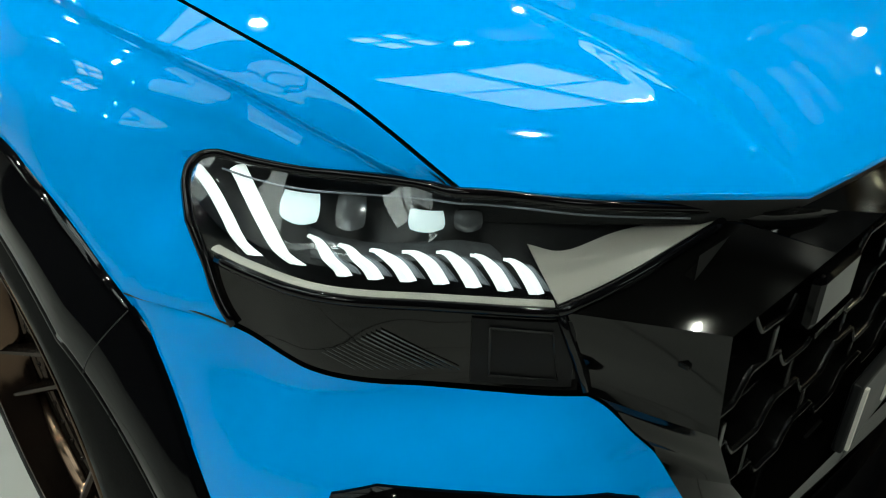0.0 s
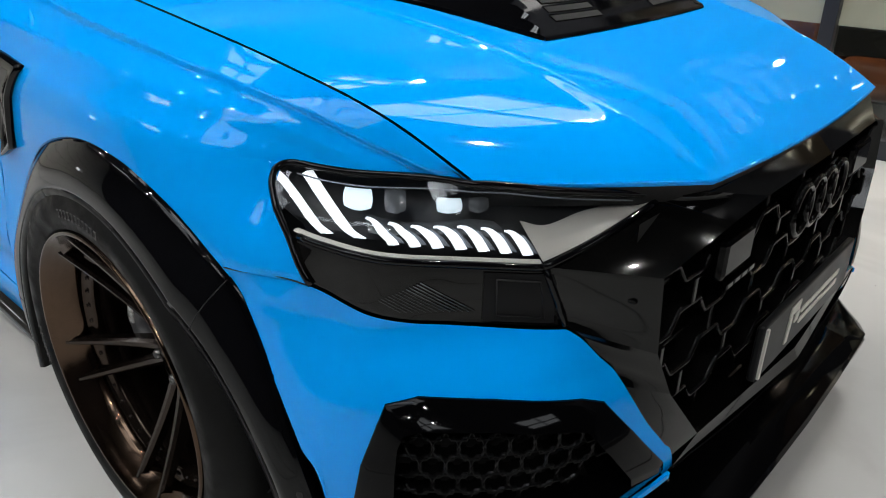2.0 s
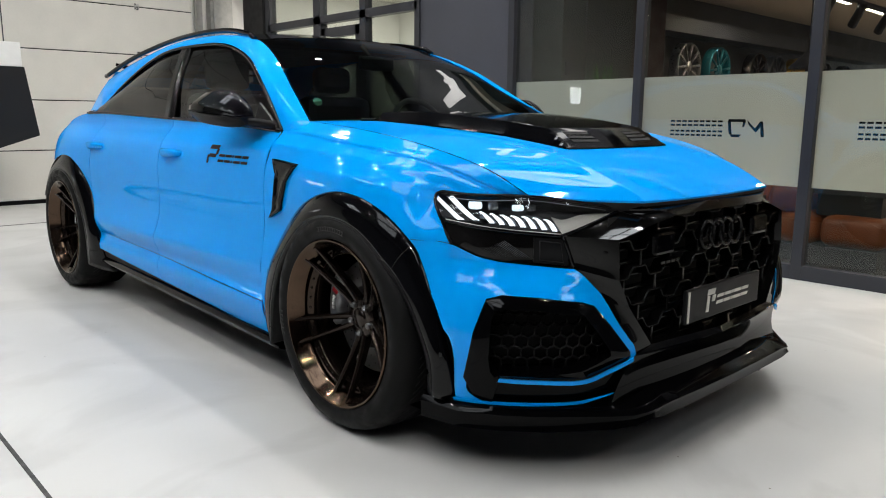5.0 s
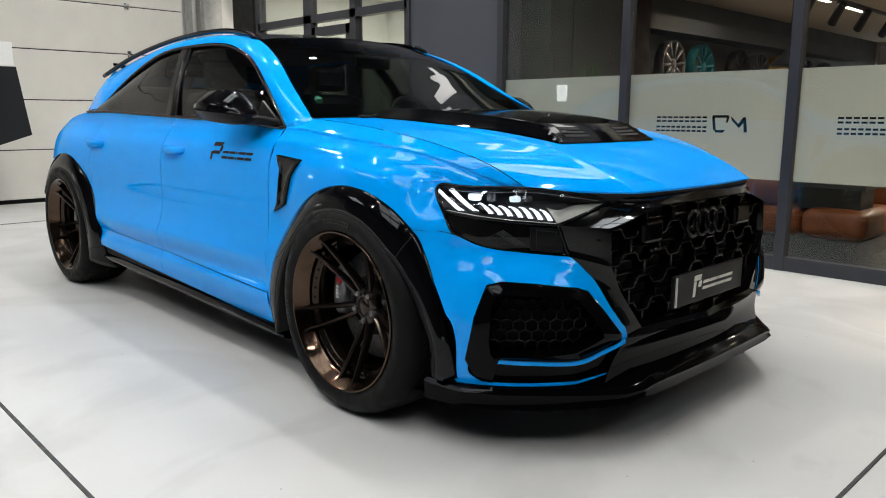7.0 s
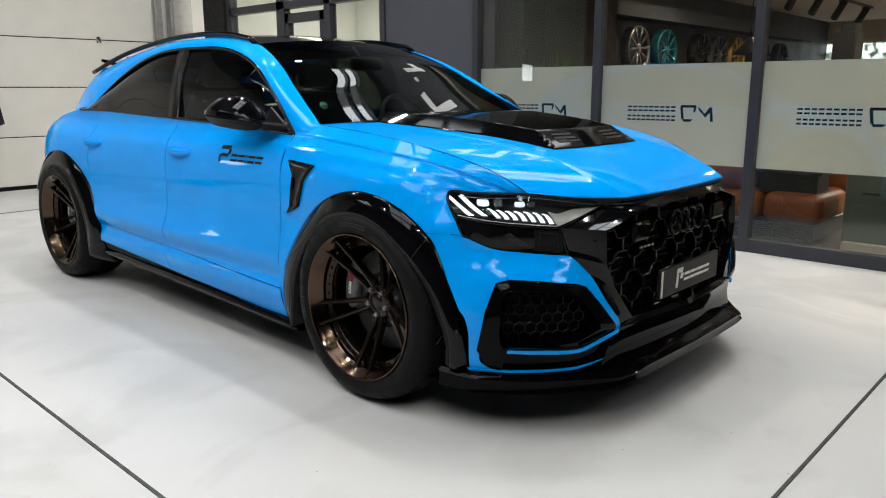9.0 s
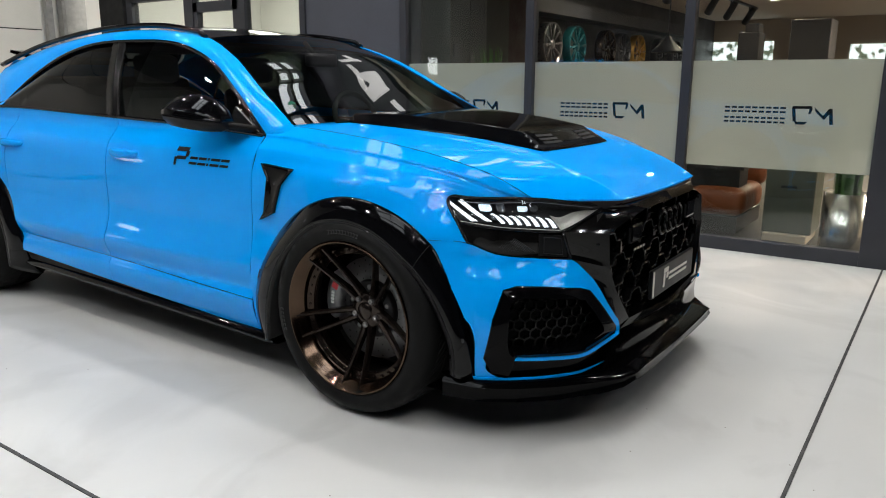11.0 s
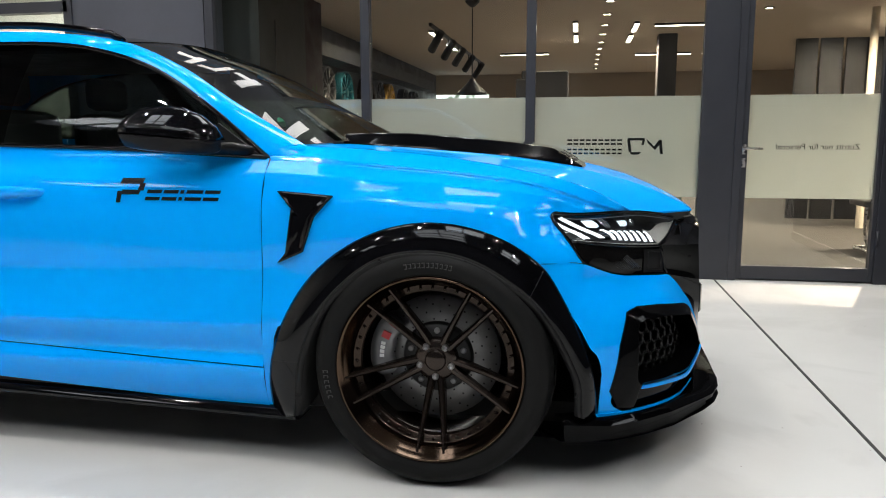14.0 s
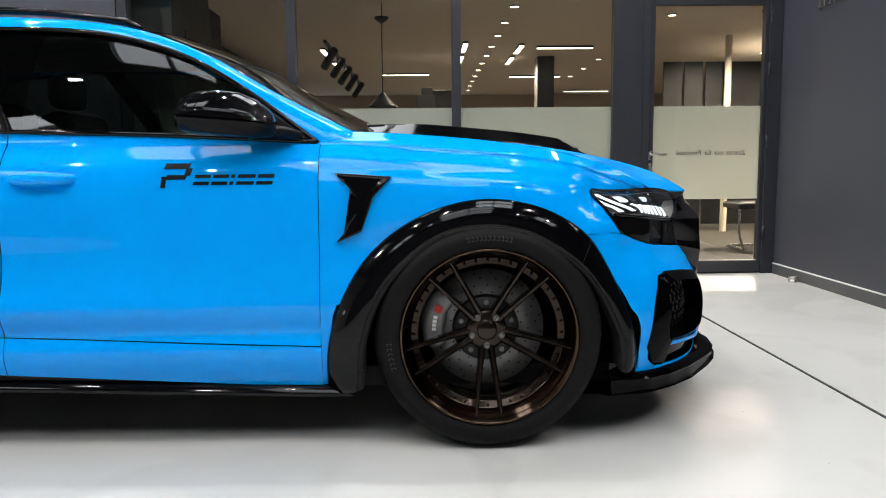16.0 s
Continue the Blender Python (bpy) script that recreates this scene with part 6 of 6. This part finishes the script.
# pendant
pend = holder("pendant_lamp", "black cone pendant lamp hanging on a cable", "pendant lamp", (4.5, 0.655, SHC))
bm = bm_new()
add_turned(bm, [(0.0, SHC), (0.075, SHC), (0.07, SHC - 0.02), (0.02, SHC - 0.06), (0.0, SHC - 0.06)], 24, Matrix.Translation((4.5, 0.655, -0.15)))
part("canopy", bm, FRAME, pend)
bm = bm_new()
add_tube(bm, [(4.5, 0.655, SHC), (4.5, 0.655, 1.68)], 0.006, 6)
part("cable", bm, FRAME, pend)
bm = bm_new()
add_turned(bm, [(0.025, 1.70), (0.04, 1.675), (0.10, 1.61), (0.15, 1.565), (0.158, 1.545), (0.15, 1.545), (0.03, 1.66)], 32, Matrix.Translation((4.5, 0.655, 0)))
part("shade", bm, FRAME, pend, "black metal cone shade")
# display shelf with wheels
shelf = holder("wheel_shelf", "dark wall shelf holding display wheels", "shelf", (8.5, 2.95, 1.5))
part("board", boxes([(4.5, 13.0, 2.72, 3.05, 1.42, 1.46)]), DARKWALL, shelf)
part("fascia", boxes([(4.5, 13.0, 2.70, 3.05, 2.12, 2.3)]), FRAME, shelf)


def display_wheel(x, r, material, label):
    w = holder("display_wheel", label, "wheel", (x, 2.85, 1.46), "display wheels")
    m = Matrix.Translation((x, 2.84, 1.46 + r)) @ Matrix.Rotation(radians(90), 4, "X") @ Matrix.Rotation(radians(0), 4, "Y")
    bm = bm_new()
    add_turned(bm, [(r, -0.10), (r, 0.02), (r * 0.94, 0.025), (r * 0.90, -0.02), (r * 0.88, -0.10)], 40, m)
    part("rim", bm, material, w)
    for k in range(10):
        a = 2 * math.pi * k / 10
        bm = bm_new()
        add_tube(bm, [m @ Vector((0.2 * r * math.cos(a), 0.2 * r * math.sin(a), 0.0)), m @ Vector((0.92 * r * math.cos(a + 0.1), 0.92 * r * math.sin(a + 0.1), 0.01))], 0.016, 5)
        part("spoke", bm, material, w)
    bm = bm_new()
    add_turned(bm, [(0.0, 0.02), (r * 0.22, 0.015), (r * 0.24, -0.03)], 20, m)
    part("hub", bm, material, w)


for x, mat, lab in ((6.35, NUT, "polished multi-spoke wheel on the shelf"), (7.15, TEAL, "teal multi-spoke wheel on the shelf"), (8.3, BRONZE, "dark bronze wheel on the shelf"), (8.95, FRAME, "black wheel on the shelf"),
                    (9.65, GOLD, "gold multi-spoke wheel on the shelf"), (10.8, FRAME, "black wheel on the shelf"), (11.7, FRAME, "black wheel on the shelf")):
    display_wheel(x, 0.29, mat, lab)
# curtain, dark boards and columns
structure("wall_niche", boxes([(GX + 0.4, 4.4, 2.4, 3.04, 0, SHC)]), plain("niche_grey", (0.026, 0.027, 0.025), 0.6, vary=0.1), "grey door leaf in a niche")
structure("wall_red", boxes([(4.42, 5.2, 2.5, 3.04, 0, SHC)]), REDWALL, "dark red panel")
thing("display_cabinet", boxes([(8.4, 9.0, -0.25, 0.25, 0.0, 2.1)], bevel=0.01), DARKWALL, "tall black display cabinet on the carpet", "cabinet")
thing("column", boxes([(8.45, 8.75, -1.82, -1.55, 0.0, SHC)], bevel=0.01), DARKWALL, "dark square column", "column")
for k, y in enumerate((-2.99, -3.27, -3.56)):
    thing("partition_panel", boxes([(6.7, 6.74, y - 0.265, y - 0.012, 0.1, 2.29)], bevel=0.004), PANELDARK, "dark partition panel with a bright edge", "panel", "partition panels")
thing("partition_panel", boxes([(6.7, 6.74, -4.5, -3.9, 0.1, 2.29)], bevel=0.004), PANELDARK, "wide dark partition panel", "panel", "partition panels")
bm = bm_new()
add_turned(bm, [(0.045, 0.0), (0.045, SHC)], 20, Matrix.Translation((6.6, -3.83, 0)))
thing("round_column", bm, plain("pale_column", (0.6, 0.52, 0.42), 0.4), "slim pale round column", "column")
machine = holder("coffee_machine", "black boxy coffee machine behind the frosted band", "coffee machine", (6.0, 0.21, 0))
part("body", boxes([(5.85, 6.15, 0.10, 0.32, 1.0, 1.80)], bevel=0.012), DARKWALL, machine)
part("top_tray", boxes([(5.88, 6.12, 0.12, 0.26, 1.80, 1.89)], bevel=0.008), DARKWALL, machine)
part("stand", boxes([(5.80, 6.2, 0.0, 0.45, 0.006, 1.0)], bevel=0.01), DARKWALL, machine)
seat = holder("visitor_chair", "dark visitor chair on a bent chrome tube frame", "chair", (4.6, -3.35, 0))
bm = bm_new()
add_tube(bm, run([(4.40, -3.12, 0.46), (4.40, -3.14, 0.12), (4.41, -3.18, 0.03), (4.60, -3.19, 0.02), (4.80, -3.18, 0.02), (4.83, -3.35, 0.02), (4.80, -3.52, 0.02), (4.60, -3.51, 0.02), (4.41, -3.52, 0.03), (4.40, -3.56, 0.12), (4.40, -3.58, 0.46)], 60), 0.012, 8)
part("tube_frame", bm, STEEL, seat, "bent chrome tube frame")
part("seat_pad", cushion(4.36, 4.84, -3.60, -3.10, 0.44, 0.52, soft=0.8), DARKWALL, seat)
part("backrest", cushion(4.80, 4.87, -3.60, -3.10, 0.55, 0.95, soft=0.8), DARKWALL, seat)
# sofa
sofa = holder("sofa", "cognac brown leather lounge sofa beside the glass", "sofa", (3.75, 0.6, 0))
for y0, y1 in ((-0.45, 0.0), (0.01, 0.45), (0.47, 0.90), (0.91, 1.35), (1.37, 1.78), (1.79, 2.2)):
    part("seat", cushion(3.28, 4.05, y0, y1, 0.18, 0.41, soft=0.7), LEATHER, sofa)
    part("back_cushion", cushion(4.0, 4.3, y0, y1, 0.34, 0.84, soft=0.8), LEATHER, sofa)
part("base", boxes([(3.34, 4.2, -0.40, 2.15, 0.04, 0.17)]), DARKWALL, sofa)
part("armrest", cushion(3.32, 3.9, 0.12, 0.42, 0.38, 0.62, soft=0.8), LEATHER, sofa)
thing("magazine", boxes([(3.4, 3.62, -0.25, 0.08, 0.60, 0.615)], bevel=0.002), WHITE, "white magazine lying on the dark side table", "magazine")
thing("side_table", boxes([(3.35, 3.75, -0.42, 0.10, 0.56, 0.60), (3.40, 3.70, -0.38, 0.06, 0.40, 0.56)], bevel=0.004), DARKWALL, "low dark table behind the glass", "table")
cab = holder("cabinet", "grey-green metal cabinet on a pale plinth", "cabinet", (3.6, -0.76, 0))
part("body", boxes([(3.42, 3.85, -0.95, -0.58, 0.07, 0.60)], bevel=0.008), GREENGREY, cab)
part("handle", boxes([(3.405, 3.42, -0.82, -0.70, 0.44, 0.46)]), FRAME, cab)
part("plinth", boxes([(3.36, 3.85, -0.93, -0.60, 0.0, 0.07)], bevel=0.01), WARMWALL, cab, "pale plinth")


def potted_plant(x, y, r, h, tall, blades, label, spread):
    p = holder("potted_plant", label, "plant", (x, y, 0), "potted plants")
    bm = bm_new()
    add_turned(bm, [(0.0, 0.0), (r * 0.98, 0.0), (r, 0.01), (r, h), (r - 0.012, h), (r - 0.015, h - 0.05), (0.0, h - 0.05)], 40, Matrix.Translation((x, y, 0.006)))
    part("pot", bm, POTSTEEL, p, "brushed steel cylinder pot")
    rng = random.Random(int(x * 100) + int(y * 10))
    bm = bm_new()
    for k in range(blades):
        a, lean = rng.uniform(0, 6.283), rng.uniform(0.05, spread)
        top, w = rng.uniform(0.6, 1.0) * tall, rng.uniform(0.008, 0.022)
        d, n = Vector((math.cos(a), math.sin(a), 0)), Vector((-math.sin(a), math.cos(a), 0))
        base = Vector((x, y, h - 0.04)) + d * rng.uniform(0, r * 0.6)
        rows = []
        for j in range(5):
            t = j / 4
            c = base + d * lean * t * t + Vector((0, 0, top * t * (1 - 0.15 * t)))
            rows.append([c - n * w * (1 - t * 0.92), c + n * w * (1 - t * 0.92)])
        add_grid(bm, rows)
    tagged(part("foliage", bm, LEAF, p, "long narrow green leaves"), kind="stuff")


potted_plant(3.22, -1.19, 0.155, 0.46, 1.15, 160, "green plant in a tall steel pot", 0.28)
potted_plant(3.46, 2.05, 0.15, 0.55, 1.30, 90, "green grass plant in a steel pot", 0.13)

# ---- lettering on the frosted band: plain shapes for the logo ----
def plate_on_film(items, name, label, parent):
    bm = bm_new()
    for y0, y1, z0, z1 in items:
        add_box(bm, GX + 0.0205, GX + 0.0215, y0, y1, z0, z1)
    return part(name, bm, DECAL, parent, label)


front = bpy.data.objects["window_1"]
for yr in (1.615, 0.268, -1.085):
    y = yr
    # emblem: an open ring and a zigzag; beside it two rows of small bars
    bm = bm_new()
    side = Matrix(((0, 0, 1, GX + 0.0205), (1, 0, 0, 0), (0, 1, 0, 0), (0, 0, 0, 1)))
    for shape in ([(0.145, 1.100), (0.270, 1.100), (0.275, 1.080), (0.140, 1.080)], [(0.165, 0.990), (0.250, 0.990), (0.245, 0.970), (0.185, 0.970)], [(0.252, 1.080), (0.275, 1.080), (0.262, 0.990), (0.240, 0.990)], [(0.140, 1.080), (0.160, 1.080), (0.166, 1.045), (0.150, 1.045)],
                  [(0.0, 0.975), (0.024, 0.975), (0.036, 1.085), (0.014, 1.085)], [(0.036, 1.085), (0.014, 1.066), (0.062, 1.005), (0.070, 1.034)], [(0.062, 1.005), (0.070, 1.036), (0.128, 1.092), (0.120, 1.062)]):
        add_prism(bm, [(y + u, z) for u, z in shape], side, 0.001)
    part("emblem", bm, DECAL, front, "black emblem of plain shapes")
    items = []
    for row_z, count in ((1.046, 9), (0.972, 10)):
        for k in range(count):
            u = y + 0.315 + k * 0.435 / count
            w, h = 0.435 / count - 0.011, 0.044
            items += [(u, u + w, row_z, row_z + 0.014), (u, u + w, row_z + h - 0.014, row_z + h)]
    tagged(plate_on_film(items, "caption_bars", "two rows of small black bars", front), kind="stuff")
text = bpy.data.curves.new("door_text", "FONT")
text.body, text.size, text.align_x, text.align_y = "Zutritt nur für Personal", 0.062, "CENTER", "CENTER"
text.extrude = 0.0004
words = new("door_text", text)
words.matrix_world = Matrix(((0, 0, 1, GX + 0.021), (1, 0, 0, -2.205), (0, 1, 0, 1.03), (0, 0, 0, 1)))
bpy.context.view_layer.update()
mesh = bpy.data.meshes.new_from_object(words.evaluated_get(bpy.context.evaluated_depsgraph_get()))
place = words.matrix_world.copy()
bpy.data.objects.remove(words)
mesh.materials.clear()
mesh.materials.append(DECAL)
words = new("lettering", mesh)
words.matrix_world = place
words.parent = bpy.data.objects["door_1"]
words.matrix_parent_inverse = bpy.data.objects["door_1"].matrix_world.inverted()
tagged(words, "black letters reading Zutritt nur für Personal")

# ---- hall details ----
bm = bm_new()
add_turned(bm, [(0.0, 0.0), (0.036, 0.0), (0.036, 0.012), (0.033, 0.014), (0.033, 0.028), (0.036, 0.030), (0.036, 0.042), (0.033, 0.044), (0.0, 0.044)], 28, Matrix.Translation((2.36, -2.70, 0)))
thing("door_stop", bm, STEEL, "small round steel door stop on the floor", "door stop")
# glazed front beyond the pier
bm = bm_new()
for y, w in ((3.99, 0.08), (4.93, 0.11), (5.85, 0.16), (7.02, 0.12)):
    add_box(bm, GX - 0.02, GX + 0.08, y - w / 2, y + w / 2, 0, 2.9)
add_box(bm, GX - 0.02, GX + 0.08, 3.99, 7.02, 2.20, 2.29)
add_box(bm, GX - 0.02, GX + 0.08, 3.99, 7.02, 0.0, 0.12)
add_box(bm, GX - 0.01, GX + 0.07, 4.93, 5.85, 2.03, 2.14)
add_box(bm, GX - 0.01, GX + 0.07, 4.98, 5.08, 0.1, 2.14)
add_box(bm, GX - 0.01, GX + 0.07, 5.70, 5.80, 0.1, 2.14)
wf = tagged(finish("window_4", bm, FRAME), "dark glazed partition with a door beside the pier", "window", kind="structure")
for y0, y1 in ((4.03, 4.88), (4.98, 5.77), (5.93, 6.96)):
    part("pane", boxes([(GX + 0.02, GX + 0.028, y0, y1, 0.12, 2.9)]), PANE, wf, "clear glass pane").visible_shadow = False
structure("wall_office", boxes([(6.0, 6.15, 3.3, 8.1, 0, 3.2)]), WALLWHITE, "white office wall behind the partition")
structure("ceiling_office", boxes([(GX + 0.25, 6.0, 3.22, 8.1, 3.0, 3.1)]), WALLWHITE, "white office ceiling")
area_lamp("office_lamp", pose(4.6, 5.6, 2.95), 1.5, 3.0, 120, (1.0, 0.95, 0.88))
bm = boxes([(GX - 0.05, GX + 0.1, 7.1, 7.62, 0, CEIL)])
structure("wall_post", bm, DARK, "black steel post")
bm = boxes([(2.28, 2.36, YN - 0.10, YN - 0.02, 0, CEIL), (2.46, 2.50, YN - 0.14, YN - 0.02, 0, CEIL), (2.56, 2.84, YN - 0.04, YN + 0.05, 0, CEIL)])
structure("trim_door_guide", bm, plain("zinc", (0.42, 0.42, 0.40), 0.45, metal=0.6, vary=0.2, scale=15), "zinc guide rails of the sectional door")
board = holder("hanging_banner", "black hanging banner with a white top edge", "banner", (-0.55, 7.13, CEIL))
bm = bm_new()
add_prism(bm, [(-1.2, 0.80), (-0.45, 0.72), (-0.02, 0.86), (-0.12, 1.60), (-1.2, 1.60)], Matrix(((1, 0, 0, 0), (0, 0, 1, 7.12), (0, 1, 0, 0), (0, 0, 0, 1))), 0.03)
part("cloth", bm, PLASTIC, board)
part("top_edge", boxes([(-1.2, -0.14, 7.115, 7.155, 1.60, 1.86)], bevel=0.01), WHITE, board, "white top edge")
part("cord", boxes([(-1.1, -1.09, 7.13, 7.14, 1.86, CEIL), (-0.3, -0.29, 7.13, 7.14, 1.86, CEIL)]), FRAME, board)
# downlights of the hall
HALLSPOT = glow("hall_spot", (1.0, 0.97, 0.92), 60.0)
hall = disc_light(*HALL_SPOTS[0], CEIL, 0.07, HALLSPOT, "round bright hall ceiling spot", "hall spots", "hall_spot")
for x, y in HALL_SPOTS[1:]:
    copy_thing(hall, Matrix.Translation((x, y, CEIL)))
# Glowing square out of view, added to give the white reflection in the glass front.
structure("window_5", boxes([(-5.38, -5.02, YN - 0.012, YN - 0.004, 1.41, 1.76)], bevel=0.003), glow("door_daylight", (0.95, 0.98, 1.0), 8.0), "unseen glowing square added on the sectional door")
# pale sign shapes on the wall above the glass front
SIGNWHITE = glow("lit_sign_face", (1.0, 0.98, 0.95), 2.2)
sign = holder("wall_sign", "row of large lit white sign shapes on the anthracite wall", "sign", (GX, 1.4, 3.4))
for k in range(6):
    y = 0.2 + k * 0.42
    part("letter_bar", boxes([(GX - 0.03, GX - 0.002, y, y + 0.11, 3.02, 3.58)], bevel=0.004), SIGNWHITE, sign)
    part("letter_bar", boxes([(GX - 0.03, GX - 0.002, y + 0.114, y + 0.32, 3.46 - (k % 2) * 0.36, 3.58 - (k % 2) * 0.36)], bevel=0.004), SIGNWHITE, sign)

# small sign on the anthracite wall beside the door
label_sign = holder("wall_sign", "row of small raised pale sign shapes on the anthracite wall", "sign", (2.05, YS, 2.2))
for k in range(7):
    x = 1.86 + 0.06 * k
    part("letter_bar", boxes([(x, x + 0.012, YS, YS + 0.02, 2.09, 2.19)], bevel=0.002), STEEL, label_sign)
    part("letter_bar", boxes([(x + 0.013, x + 0.04, YS, YS + 0.02, 2.09 + 0.05 * (k % 2), 2.105 + 0.05 * (k % 2))], bevel=0.002), STEEL, label_sign)
# light switch and door seam in the niche
thing("light_switch", boxes([(3.30, 3.38, 2.385, 2.40, 1.50, 1.62)], bevel=0.004), FRAME, "small dark light switch on the grey niche wall", "switch")
thing("door_seam", boxes([(3.60, 3.612, 2.388, 2.40, 0.0, 2.2)], bevel=0.002), DARKWALL, "dark upright seam of the niche door", "trim")

# ---- decals and small parts of the car ----
def door_bar(y0, y1, z0, z1, slant, parent, material=DECAL, name="decal_bar"):
    bm = bm_new()
    rows = []
    for k in range(5):
        t = k / 4
        z = z0 + (z1 - z0) * t
        rows.append([Vector((-(side_x(y, z) + 0.003), y - slant * t, z)) for y in span(y0, y1, 6)])
    add_grid(bm, rows)
    return part(name, bm, material, parent, thick=0.001)


door = [o for o in car.children if o.name.startswith("door") and o.name.split(".")[0] == "door"][0]
# slanted emblem, then five slanted block shapes
door_bar(1.072, 0.990, 0.950, 0.968, 0.006, door)
door_bar(1.082, 1.066, 0.888, 0.925, 0.004, door)
door_bar(1.066, 1.000, 0.915, 0.930, 0.006, door)
door_bar(1.004, 0.984, 0.928, 0.952, 0.006, door)
for y, w in ((0.968, 0.052), (0.908, 0.052), (0.848, 0.012), (0.826, 0.058), (0.760, 0.054)):
    door_bar(y + 0.002, y - w + 0.002, 0.9195, 0.9305, 0.003, door)
    door_bar(y + 0.008, y - w + 0.008, 0.8965, 0.9075, 0.003, door)
bm = boxes([(-0.255, -0.247, -0.9165, -0.911, 0.442, 0.545)])
part("plate_edge", bm, SILVER, plate, "bright plate edge")
bars = [(-0.125, -0.075, 0.515, 0.534), (-0.128, -0.112, 0.458, 0.512), (-0.092, -0.072, 0.490, 0.511)]
for x, w in ((-0.055, 0.044), (-0.003, 0.044), (0.049, 0.010), (0.067, 0.050), (0.125, 0.046)):
    bars += [(x - 0.004, x + w - 0.004, 0.476, 0.486), (x, x + w, 0.498, 0.508)]
for x0, x1, z0, z1 in bars:
    bm = bm_new()
    add_prism(bm, [(x0 - 0.003, z0), (x1 - 0.003, z0), (x1 + 0.003, z1), (x0 + 0.003, z1)], pose(0, -0.9115, 0, 90), 0.003)
    part("plate_bar", bm, SILVER, plate)
